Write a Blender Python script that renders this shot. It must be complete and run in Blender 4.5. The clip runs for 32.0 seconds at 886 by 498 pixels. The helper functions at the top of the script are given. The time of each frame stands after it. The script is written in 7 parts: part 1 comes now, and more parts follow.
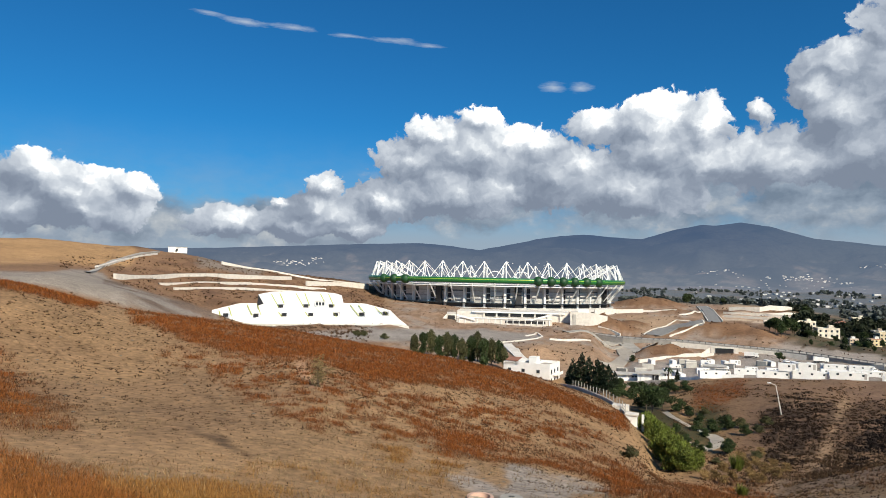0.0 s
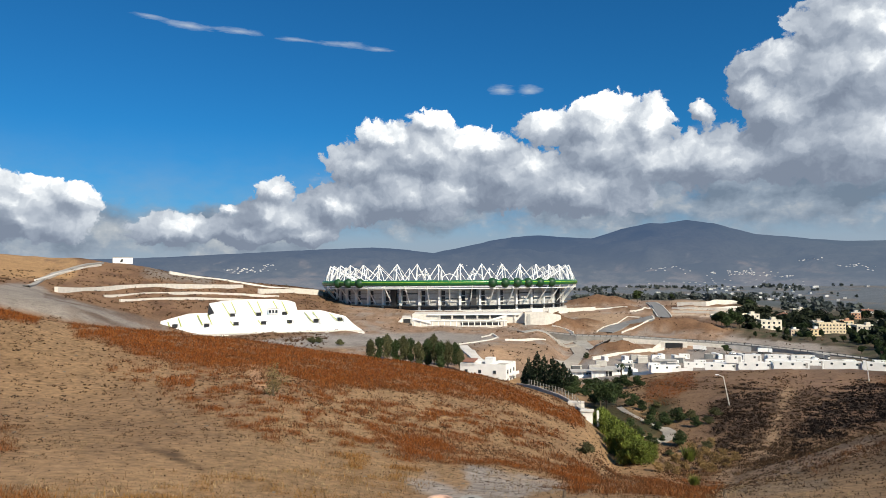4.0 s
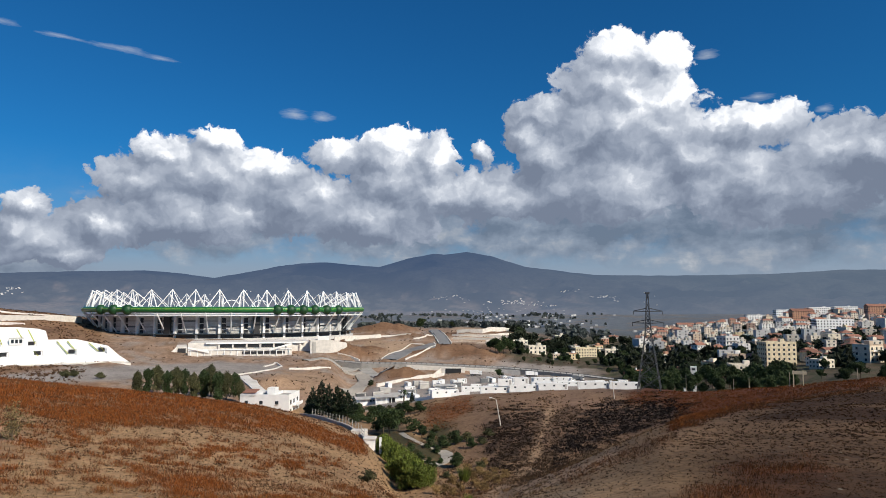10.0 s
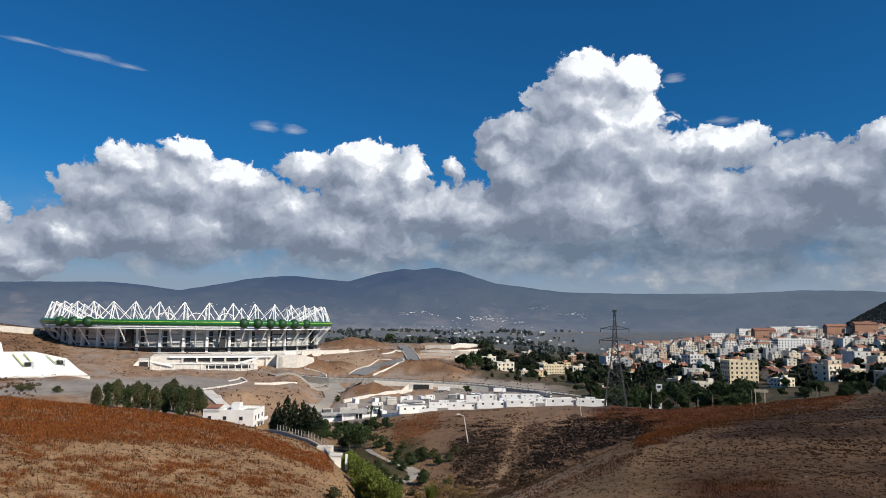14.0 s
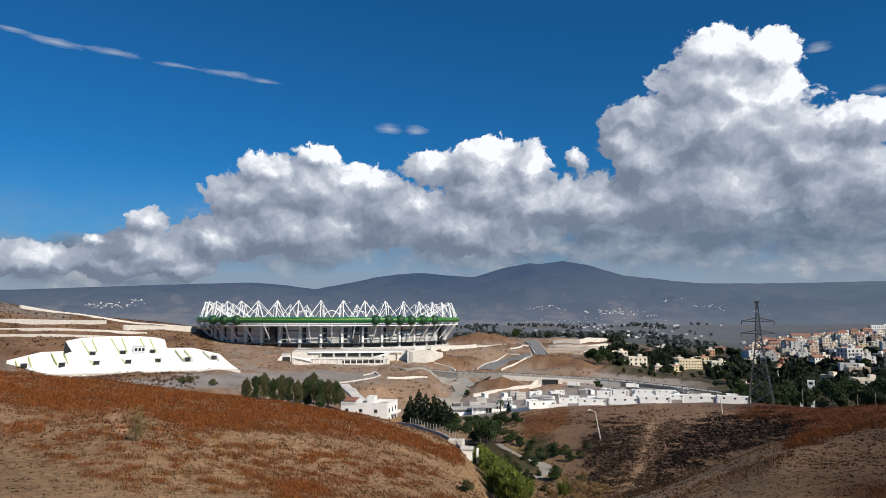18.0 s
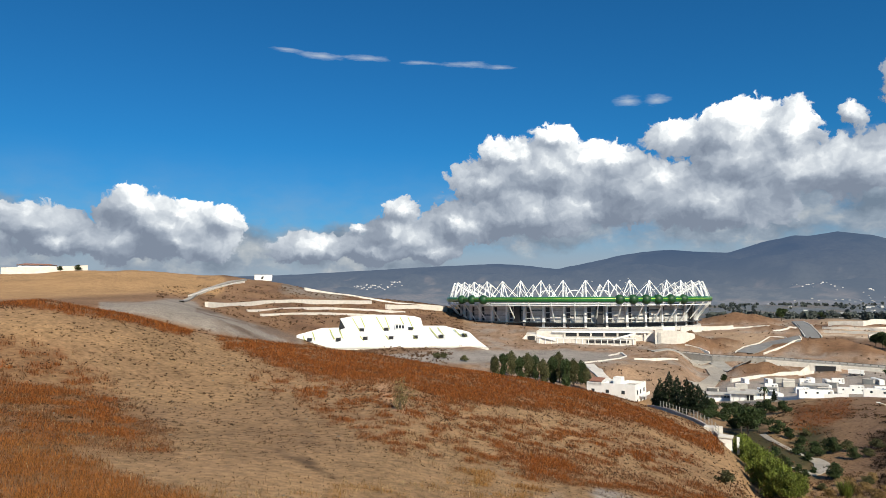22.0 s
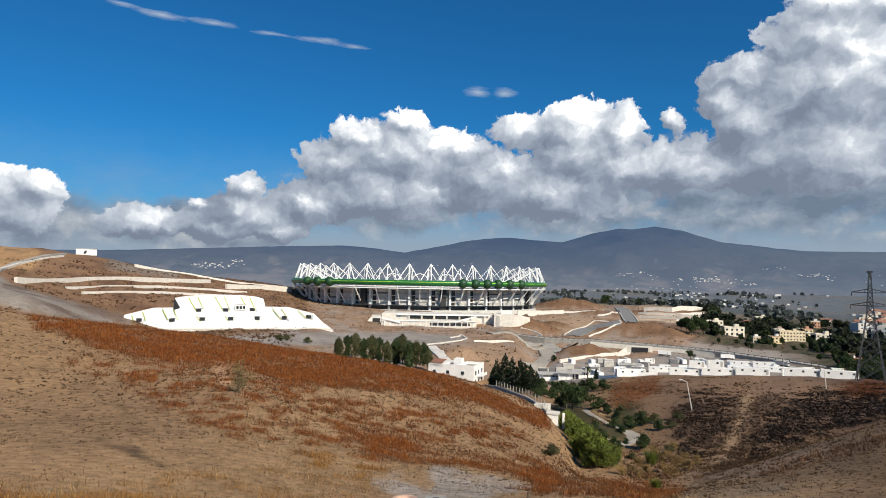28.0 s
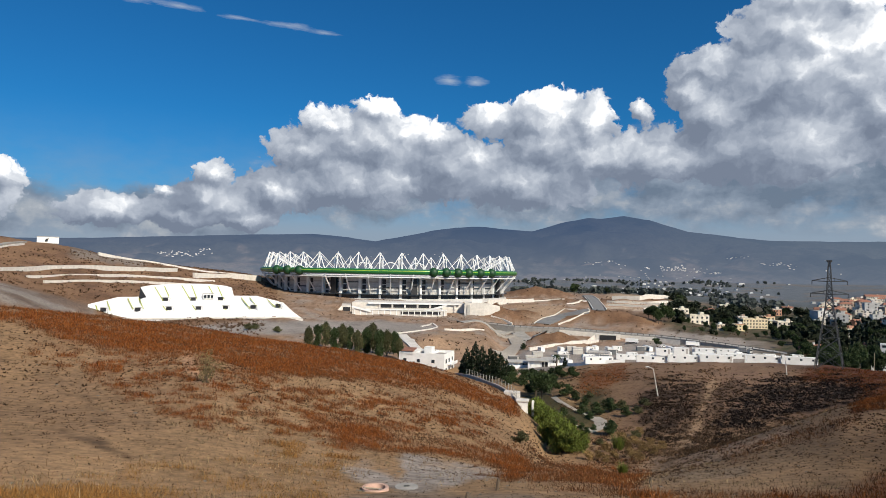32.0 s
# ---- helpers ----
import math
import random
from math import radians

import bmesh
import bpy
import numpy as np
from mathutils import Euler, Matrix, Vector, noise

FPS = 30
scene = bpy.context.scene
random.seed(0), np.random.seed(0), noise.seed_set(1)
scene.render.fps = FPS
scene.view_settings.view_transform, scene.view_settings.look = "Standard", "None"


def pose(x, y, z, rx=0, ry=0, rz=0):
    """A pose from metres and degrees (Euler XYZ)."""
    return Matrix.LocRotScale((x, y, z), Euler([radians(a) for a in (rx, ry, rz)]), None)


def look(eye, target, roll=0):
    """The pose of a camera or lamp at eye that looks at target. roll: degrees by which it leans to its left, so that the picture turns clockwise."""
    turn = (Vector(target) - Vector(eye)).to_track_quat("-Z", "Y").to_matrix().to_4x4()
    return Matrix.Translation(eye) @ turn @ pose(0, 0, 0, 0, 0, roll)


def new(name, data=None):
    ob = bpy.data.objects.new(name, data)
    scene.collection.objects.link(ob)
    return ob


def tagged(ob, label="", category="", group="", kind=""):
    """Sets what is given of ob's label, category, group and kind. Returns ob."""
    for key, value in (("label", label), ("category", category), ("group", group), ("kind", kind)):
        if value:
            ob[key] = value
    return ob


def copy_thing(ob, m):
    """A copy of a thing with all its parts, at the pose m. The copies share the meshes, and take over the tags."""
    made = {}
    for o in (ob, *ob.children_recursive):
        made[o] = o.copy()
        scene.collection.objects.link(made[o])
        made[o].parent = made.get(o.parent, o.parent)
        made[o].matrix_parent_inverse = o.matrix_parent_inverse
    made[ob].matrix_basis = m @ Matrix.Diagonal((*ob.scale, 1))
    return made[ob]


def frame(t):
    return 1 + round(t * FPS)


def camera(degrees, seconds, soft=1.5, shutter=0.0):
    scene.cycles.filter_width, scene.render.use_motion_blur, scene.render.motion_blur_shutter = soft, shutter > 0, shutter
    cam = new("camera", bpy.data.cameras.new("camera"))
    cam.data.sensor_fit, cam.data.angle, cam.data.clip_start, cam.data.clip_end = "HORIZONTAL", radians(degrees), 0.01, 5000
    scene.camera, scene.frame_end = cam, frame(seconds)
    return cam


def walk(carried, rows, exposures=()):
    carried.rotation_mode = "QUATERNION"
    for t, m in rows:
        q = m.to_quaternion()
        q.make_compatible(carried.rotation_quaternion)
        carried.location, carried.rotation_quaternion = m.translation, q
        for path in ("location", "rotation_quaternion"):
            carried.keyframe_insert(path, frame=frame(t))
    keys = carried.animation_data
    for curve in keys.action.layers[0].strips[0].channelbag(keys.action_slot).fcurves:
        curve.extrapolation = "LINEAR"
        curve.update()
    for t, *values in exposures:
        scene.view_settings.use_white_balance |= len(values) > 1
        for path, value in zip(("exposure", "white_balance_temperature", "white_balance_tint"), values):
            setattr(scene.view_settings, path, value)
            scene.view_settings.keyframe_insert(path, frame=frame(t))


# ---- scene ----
# A hillside view over a gully and a building site to a stadium, a town and mountains.
cam = camera(67.5, 32.0, soft=0.6)
EYE, TILT, LEAN = 50.0, 2.4, -1.2
# seconds, yaw, pitch, roll: the camera turns on the spot
ROWS = [
    (0, -0.00, -0.00, 0.00),
    (0.5, 1.64, 0.37, 0.09),
    (1, 0.59, 1.31, 0.31),
    (1.5, -2.01, -0.75, 0.23),
    (2, -1.97, -0.13, 0.77),
    (2.5, 0.19, 0.24, 2.13),
    (3, 1.27, 0.55, 2.65),
    (3.5, 0.52, 0.14, 2.07),
    (4, -3.98, 0.23, 1.41),
    (4.5, -9.34, -0.44, 1.29),
    (6.5, -12.74, 0.80, 1.36),
    (7, -12.22, 0.96, 0.76),
    (7.5, -12.44, 1.33, 0.71),
    (8, -13.44, 1.41, 0.61),
    (8.5, -13.70, 2.05, 1.40),
    (9, -14.29, 2.62, 0.88),
    (9.5, -18.34, 2.59, 0.61),
    (10, -22.14, 2.35, 0.12),
    (10.5, -26.72, 2.90, -1.22),
    (11, -32.40, 2.92, -1.51),
    (11.5, -35.21, 2.84, -1.63),
    (12, -34.96, 2.97, -1.56),
    (12.5, -34.03, 2.59, -1.52),
    (13, -30.38, 2.26, -1.90),
    (13.5, -26.63, 3.14, -0.36),
    (14, -24.77, 3.70, -0.63),
    (14.5, -23.39, 2.93, -0.67),
    (15, -20.20, 3.00, -0.05),
    (15.5, -18.21, 3.76, -0.04),
    (17.5, -13.21, 3.67, 0.57),
    (18, -13.98, 3.26, 0.57),
    (18.5, -12.90, 3.12, 0.70),
    (19, -10.13, 2.69, 0.57),
    (19.5, -7.89, 2.03, 0.88),
    (20, -5.27, 2.33, 0.65),
    (20.5, -2.84, 3.13, -0.35),
    (21, 0.96, 2.06, 0.23),
    (21.5, 8.49, 3.15, 1.63),
    (22, 6.65, 1.93, 1.71),
    (22.5, 3.50, 0.57, 1.05),
    (23, 3.91, 0.90, 0.91),
    (23.5, 2.83, 0.78, 0.79),
    (24, 1.82, 0.62, 0.31),
    (24.5, -0.89, -0.35, 0.25),
    (25, -3.71, -0.99, 0.35),
    (25.5, -2.99, -0.71, 0.36),
    (27.5, -5.27, -0.26, -0.08),
    (28, -6.46, 0.22, -0.10),
    (28.5, -9.37, -0.19, -0.40),
    (29, -9.88, -0.79, -0.61),
    (29.5, -9.25, -2.65, -0.16),
    (30, -8.52, -1.45, 0.08),
    (30.5, -7.96, -1.11, 0.03),
    (31, -7.52, -0.66, 0.19),
    (31.5, -8.05, -0.71, -0.09),
    (32, -8.98, -0.74, -0.23),
]
# seconds, stops, kelvin, tint
EXPOSURES = [(0.0, 0.34, 6600, 7), (4.0, 0.34, 6600, 7), (6.5, 0.14, 6350, 10), (9.0, 0.08, 6350, 10), (10.0, 0.12, 6350, 10), (12.0, 0.08, 6350, 10), (13.0, 0.08, 6350, 10), (15.0, 0.11, 6350, 10), (18.0, 0.07, 6350, 10),
             (19.0, 0.09, 6400, 9), (21.0, 0.27, 6600, 7), (23.0, 0.37, 6650, 6), (25.0, 0.33, 6600, 7), (28.0, 0.24, 6500, 8), (29.0, 0.16, 6450, 9), (29.5, 0.08, 6450, 9), (30.0, 0.18, 6450, 9), (31.0, 0.23, 6450, 9), (32.0, 0.14, 6450, 9)]
walk(cam, [(t, pose(0.05, 0.05, EYE, TILT, LEAN, 0) @ pose(0, 0, 0, 90 + pitch, roll, yaw)) for t, yaw, pitch, roll in ROWS], EXPOSURES)

# ---- world, sun ----
SUN_AZ, SUN_EL = 152.0, 36.0
sun_data = bpy.data.lights.new("sun", "SUN")
sun_data.energy, sun_data.angle, sun_data.color = 5.0, radians(0.6), (1.0, 0.90, 0.74)
sun = new("sun", sun_data)
_s = Vector((math.sin(radians(SUN_AZ)) * math.cos(radians(SUN_EL)), math.cos(radians(SUN_AZ)) * math.cos(radians(SUN_EL)), math.sin(radians(SUN_EL))))
sun.matrix_world = look(_s * 300 + Vector((0, 0, EYE)), (0, 0, EYE))


class Nodes:
    """A short way to write node trees."""

    def __init__(self, tree):
        self.tree, self.nodes, self.links = tree, tree.nodes, tree.links

    def put(self, socket, value):
        if value is None:
            return
        if isinstance(value, bpy.types.NodeSocket):
            self.links.new(value, socket)
        else:
            socket.default_value = value

    def math(self, op, a, b=None, c=None, clamp=False):
        n = self.nodes.new("ShaderNodeMath")
        n.operation, n.use_clamp = op, clamp
        for i, v in enumerate((a, b, c)):
            self.put(n.inputs[i], v)
        return n.outputs[0]

    def vec(self, op, a, b=None, c=None):
        n = self.nodes.new("ShaderNodeVectorMath")
        n.operation = op
        for i, v in enumerate((a, b, c)):
            self.put(n.inputs[i], v)
        return n.outputs["Value"] if op in ("LENGTH", "DOT_PRODUCT", "DISTANCE") else n.outputs[0]

    def noise(self, vector, scale, detail=4.0, rough=0.55, distortion=0.0):
        n = self.nodes.new("ShaderNodeTexNoise")
        self.put(n.inputs["Vector"], vector)
        n.inputs["Scale"].default_value, n.inputs["Detail"].default_value = scale, detail
        n.inputs["Roughness"].default_value, n.inputs["Distortion"].default_value = rough, distortion
        return n.outputs["Fac"]

    def ramp(self, fac, stops):
        n = self.nodes.new("ShaderNodeValToRGB")
        self.put(n.inputs[0], fac)
        while len(n.color_ramp.elements) < len(stops):
            n.color_ramp.elements.new(0.5)
        for e, (p, c) in zip(n.color_ramp.elements, stops):
            e.position, e.color = p, (*c, 1.0)
        return n.outputs[0]

    def mix(self, fac, a, b, blend="MIX"):
        n = self.nodes.new("ShaderNodeMix")
        n.data_type, n.blend_type = "RGBA", blend
        self.put(n.inputs[0], fac)
        for i, v in ((6, a), (7, b)):
            self.put(n.inputs[i], (*v, 1.0) if isinstance(v, tuple) and len(v) == 3 else v)
        return n.outputs[2]

    def span(self, v, lo, hi, a=0.0, b=1.0, smooth=False):
        n = self.nodes.new("ShaderNodeMapRange")
        n.clamp = True
        if smooth:
            n.interpolation_type = "SMOOTHSTEP"
        self.put(n.inputs[0], v)
        for i, q in enumerate((lo, hi, a, b)):
            n.inputs[i + 1].default_value = q
        return n.outputs[0]

    def combine(self, x, y, z=0.0):
        n = self.nodes.new("ShaderNodeCombineXYZ")
        for i, v in enumerate((x, y, z)):
            self.put(n.inputs[i], v)
        return n.outputs[0]


# Cumulus heads, in degrees: azimuth, height, half width, half height
CLOUD_WEST = [(-38.0, 5.6, 3.4, 2.0), (-43.5, 4.6, 4.5, 2.2), (-31.4, 6.8, 3.0, 2.1), (-28.4, 6.8, 2.5, 1.7), (-25.2, 6.4, 1.9, 1.5), (-33.2, 4.7, 4.3, 2.1), (-37.2, 4.3, 2.5, 1.3), (-28.1, 4.5, 5.1, 2.0)]
CLOUD_LOW = [(-10.3, 7.8, 1.9, 1.3), (-13.9, 6.0, 1.0, 0.6), (-18.5, 3.8, 3.5, 1.2), (-12.9, 3.9, 4.3, 1.2), (-7.6, 4.0, 3.4, 1.1), (-11.0, 5.6, 3.2, 1.8), (-5.9, 6.6, 2.0, 1.4)]
CLOUD_MID = [(3.1, 13.5, 2.2, 1.3), (-0.8, 12.1, 3.4, 1.7), (-3.2, 10.1, 3.7, 2.2), (4.1, 10.4, 6.4, 2.8), (7.9, 11.3, 2.7, 1.8), (1.7, 7.4, 8.6, 2.7)]
CLOUD_EAST = [(17.7, 13.9, 3.0, 2.1), (21.6, 12.8, 2.1, 2.6), (13.0, 12.9, 2.6, 1.7), (17.6, 11.1, 4.7, 2.7), (16.1, 7.6, 7.8, 2.5), (28.0, 9.3, 5.4, 1.7)]
CLOUD_TOWER = [(37.1, 21.0, 3.1, 2.3), (41.0, 20.1, 2.5, 1.9), (35.7, 18.7, 4.4, 2.3), (30.7, 16.3, 3.4, 2.2), (29.1, 14.4, 2.0, 2.0), (37.2, 15.0, 7.7, 3.9), (35.4, 10.2, 10.0, 3.6)]
CLOUD_BANK = [(47.7, 14.3, 4.8, 1.9), (53.4, 11.8, 4.7, 2.7), (49.0, 9.2, 8.0, 3.4), (60.7, 13.4, 4.4, 1.7), (59.7, 9.2, 5.3, 2.3), (64.8, 13.3, 2.3, 1.3), (72.0, 10.0, 6.0, 3.5)]
CLOUD_FILL = [(31.5, 12.4, 3.4, 2.2), (44.0, 12.0, 4.4, 2.4), (41.0, 16.5, 3.0, 2.6), (12.0, 9.4, 4.6, 2.2), (26.5, 9.6, 5.0, 2.4), (17.3, 12.5, 5.2, 2.3), (0.8, 11.0, 5.6, 2.4), (5.6, 11.6, 3.4, 2.0), (-9.4, 5.0, 6.0, 2.0), (-29.2, 5.8, 5.4, 2.2), (38.6, 17.6, 4.6, 3.0), (40.5, 14.5, 4.0, 2.6), (55.5, 11.4, 6.0, 2.2), (22.0, 9.4, 6.0, 2.2), (25.6, 13.3, 1.2, 1.3), (9.6, 8.6, 4.4, 2.6), (-5.6, 6.2, 4.0, 2.0), (-17.5, 4.2, 4.0, 1.6)]
CLOUD_SCRAPS = [(44.5, 19.9, 1.0, 0.45), (48.0, 16.3, 1.2, 0.45), (52.6, 14.8, 0.7, 0.35)]
CLOUD_BASE = [(2, 6.8, 10, 3.6), (17, 7.0, 11, 3.8), (32, 7.6, 12, 5.0), (47, 7.8, 12, 5.8), (62, 7.8, 12, 6.0), (-13, 4.0, 10, 2.8), (-28, 4.2, 10, 3.2), (-43, 4.4, 10, 4.0), (75, 8, 14, 6)]
SKY_STRENGTH, SKY_TINT = 0.083, (0.15, 0.775, 1.25)
CLOUD_WISPS = [(-20.3, 20.45, 1.8, 0.22), (-17.2, 20.12, 2.2, 0.38), (-13.6, 20.15, 2.2, 0.28), (-8.6, 19.85, 1.8, 0.2), (-4.6, 19.7, 2.6, 0.3), (-1.6, 19.4, 1.5, 0.24), (9.2, 16.05, 1.3, 0.55), (11.5, 15.95, 1.2, 0.5)]


def blob_group(name, blobs):
    """A node group: how deep a sky point (degrees) lies inside the nearest of some ellipses, 1 at the middle."""
    tree = bpy.data.node_groups.new(name, "ShaderNodeTree")
    tree.interface.new_socket("point", in_out="INPUT", socket_type="NodeSocketVector")
    tree.interface.new_socket("depth", in_out="OUTPUT", socket_type="NodeSocketFloat")
    g = Nodes(tree)
    point = g.nodes.new("NodeGroupInput").outputs[0]
    best = None
    for az, el, ru, rv in blobs:
        d = g.vec("LENGTH", g.vec("MULTIPLY_ADD", point, (1 / ru, 1 / rv, 0), (-az / ru, -el / rv, 0)))
        v = g.math("SUBTRACT", 1.0, d)
        best = v if best is None else g.math("SMOOTH_MAX", best, v, 0.34)
    g.links.new(best, g.nodes.new("NodeGroupOutput").inputs[0])
    return tree


world = bpy.data.worlds.new("sky")
scene.world = world
world.use_nodes = True
w = Nodes(world.node_tree)
w.nodes.clear()
sky = w.nodes.new("ShaderNodeTexSky")
sky.sky_type, sky.sun_disc, sky.sun_elevation, sky.sun_rotation = "NISHITA", False, radians(SUN_EL), radians(SUN_AZ)
sky.altitude, sky.air_density, sky.dust_density, sky.ozone_density = 300, 1.0, 0.6, 3.0
way = w.nodes.new("ShaderNodeTexCoord").outputs["Generated"]
sep = w.nodes.new("ShaderNodeSeparateXYZ")
w.links.new(way, sep.inputs[0])
azimuth = w.math("MULTIPLY", w.math("ARCTAN2", sep.outputs[0], sep.outputs[1]), 57.29578)
height = w.math("MULTIPLY", w.math("ARCSINE", sep.outputs[2]), 57.29578)
spot = w.combine(azimuth, height)
# billows push the outline about
warp = w.nodes.new("ShaderNodeTexNoise")
w.links.new(spot, warp.inputs["Vector"])
warp.inputs["Scale"].default_value, warp.inputs["Detail"].default_value, warp.inputs["Roughness"].default_value = 0.45, 6.0, 0.62
bent = w.vec("ADD", spot, w.vec("MULTIPLY", w.vec("SUBTRACT", warp.outputs["Color"], (0.5, 0.5, 0.5)), (2.6, 2.2, 0.0)))
cumulus = blob_group("cumulus", CLOUD_WEST + CLOUD_LOW + CLOUD_MID + CLOUD_EAST + CLOUD_TOWER + CLOUD_BANK + CLOUD_FILL)
wisps = blob_group("wisps", [(a, e + 0.04 * a, ru, rv) for a, e, ru, rv in CLOUD_WISPS + CLOUD_SCRAPS])
bank = blob_group("bank", CLOUD_BASE)


def depth_at(group, point):
    n = w.nodes.new("ShaderNodeGroup")
    n.node_tree = group
    w.links.new(point, n.inputs[0])
    return n.outputs[0]


def puffs(point, scale):
    """Round heads of one size, 1 at their middle."""
    n = w.nodes.new("ShaderNodeTexVoronoi")
    n.feature, n.voronoi_dimensions = "SMOOTH_F1", "2D"
    w.links.new(point, n.inputs["Vector"])
    n.inputs["Scale"].default_value, n.inputs["Smoothness"].default_value, n.inputs["Randomness"].default_value = scale, 0.35, 1.0
    return w.math("SUBTRACT", 0.62, w.math("MULTIPLY", n.outputs["Distance"], 1.5))


def billow(point, fray=0.85, detail=8.0):
    """Cauliflower relief of a cloud: heads upon heads, and fine fraying."""
    heads = w.math("ADD", w.math("MULTIPLY", puffs(point, 0.36), 0.40), w.math("MULTIPLY", puffs(point, 0.95), 0.26))
    heads = w.math("ADD", heads, w.math("MULTIPLY", puffs(point, 2.3), 0.14))
    small = w.noise(point, 1.9, detail, 0.6)
    return w.math("ADD", heads, w.math("MULTIPLY", w.math("SUBTRACT", small, 0.5), fray))


here = depth_at(cumulus, bent)
relief = billow(bent)
mound = w.noise(w.vec("MULTIPLY", bent, (1.0, 1.3, 1.0)), 0.30, 3.0, 0.5)
body = w.math("ADD", here, w.math("MULTIPLY", relief, 0.5))
toward = w.vec("ADD", bent, (0.5, 0.6, 0.0))
body_sun = w.math("ADD", depth_at(cumulus, toward), w.math("MULTIPLY", billow(toward, 0.45, 3.0), 0.5))
flank = w.math("ADD", here, w.math("MULTIPLY", billow(bent, 0.45, 3.0), 0.5))
far_side = depth_at(cumulus, w.vec("ADD", bent, (2.2, 1.8, 0.0)))
cover = w.span(body, 0.04, 0.17, smooth=True)
# lit where the cloud falls away towards the sun, grey deep inside and at the flat base
lit = w.math("ADD", 0.44, w.math("MULTIPLY", w.math("SUBTRACT", flank, body_sun), 0.66))
lit = w.math("ADD", lit, w.math("MULTIPLY", w.math("SUBTRACT", here, far_side), 0.32))
lit = w.math("ADD", lit, w.span(height, 4.0, 20.0, -0.16, 0.26))
lit = w.math("ADD", lit, w.span(azimuth, 44.0, 54.0, 0.0, -0.24))
lit = w.math("ADD", lit, w.math("ADD", w.span(azimuth, 25.0, 30.0, 0.0, -0.2), w.span(azimuth, 33.0, 39.0, 0.0, 0.2)))
lit = w.math("ADD", lit, w.math("MULTIPLY", w.math("SUBTRACT", mound, 0.5), 1.25), clamp=True)
shade = w.ramp(lit, [(0.0, (0.185, 0.22, 0.285)), (0.25, (0.265, 0.305, 0.375)), (0.5, (0.395, 0.435, 0.50)), (0.72, (0.55, 0.585, 0.635)), (0.90, (0.78, 0.80, 0.82)), (1.0, (1.0, 1.0, 0.99))])
shade = w.mix(1.0, shade, (1.29, 1.30, 1.34), "MULTIPLY")
sheared = w.vec("ADD", spot, w.combine(0.0, w.math("MULTIPLY", azimuth, 0.04)))
streak = w.noise(w.vec("MULTIPLY", sheared, (0.5, 2.6, 1.0)), 0.9, 7.0, 0.62)
thin = w.span(w.math("ADD", depth_at(wisps, sheared), w.math("MULTIPLY", w.math("SUBTRACT", streak, 0.5), 2.0)), 0.05, 1.2, 0.0, 0.55)
# grey bank behind the heads, soft at its edges, and a thin veil low over the mountains
slow = w.noise(w.vec("MULTIPLY", spot, (1.0, 1.9, 1.0)), 0.22, 6.0, 0.58)
bank_depth = w.math("ADD", depth_at(bank, bent), w.math("MULTIPLY", w.math("SUBTRACT", slow, 0.5), 0.9))
bank_cover = w.span(bank_depth, 0.0, 0.42, 0.0, 0.95, smooth=True)
bank_tone = w.math("ADD", w.span(slow, 0.3, 0.7, 0.0, 0.7), w.math("ADD", w.math("MULTIPLY", relief, 0.3), w.math("MULTIPLY", w.math("SUBTRACT", mound, 0.5), 1.5)), clamp=True)
bank_tone = w.math("SUBTRACT", bank_tone, w.math("MULTIPLY", w.span(height, 3.0, 10.0, 0.25, -0.05), w.span(azimuth, 8.0, 26.0, -0.35, 0.35)), clamp=True)
bank_shade = w.ramp(bank_tone, [(0.0, (0.20, 0.255, 0.34)), (0.45, (0.335, 0.40, 0.50)), (0.75, (0.50, 0.54, 0.60)), (1.0, (0.74, 0.76, 0.79))])
veil = w.math("MAXIMUM", w.math("MULTIPLY", w.span(height, 0.5, 13.0, 1.0, 0.0, smooth=True), w.span(slow, 0.3, 0.7, 0.2, 0.8)), w.span(height, 2.5, 8.0, 0.95, 0.0, smooth=True))
blue = w.mix(1.0, sky.outputs[0], (SKY_TINT[0] * SKY_STRENGTH, SKY_TINT[1] * SKY_STRENGTH, SKY_TINT[2] * SKY_STRENGTH), "MULTIPLY")
hazy = w.mix(veil, blue, (0.37, 0.45, 0.56))
with_wisp = w.mix(thin, hazy, (0.80, 0.85, 0.90))
banked = w.mix(bank_cover, with_wisp, bank_shade)
full = w.mix(cover, banked, shade)
ground_side = w.mix(w.span(height, -1.5, 0.0), (0.12, 0.10, 0.08), full)
back = w.nodes.new("ShaderNodeBackground")
w.links.new(ground_side, back.inputs[0])
back.inputs[1].default_value = 0.72
w.links.new(back.outputs[0], w.nodes.new("ShaderNodeOutputWorld").inputs[0])


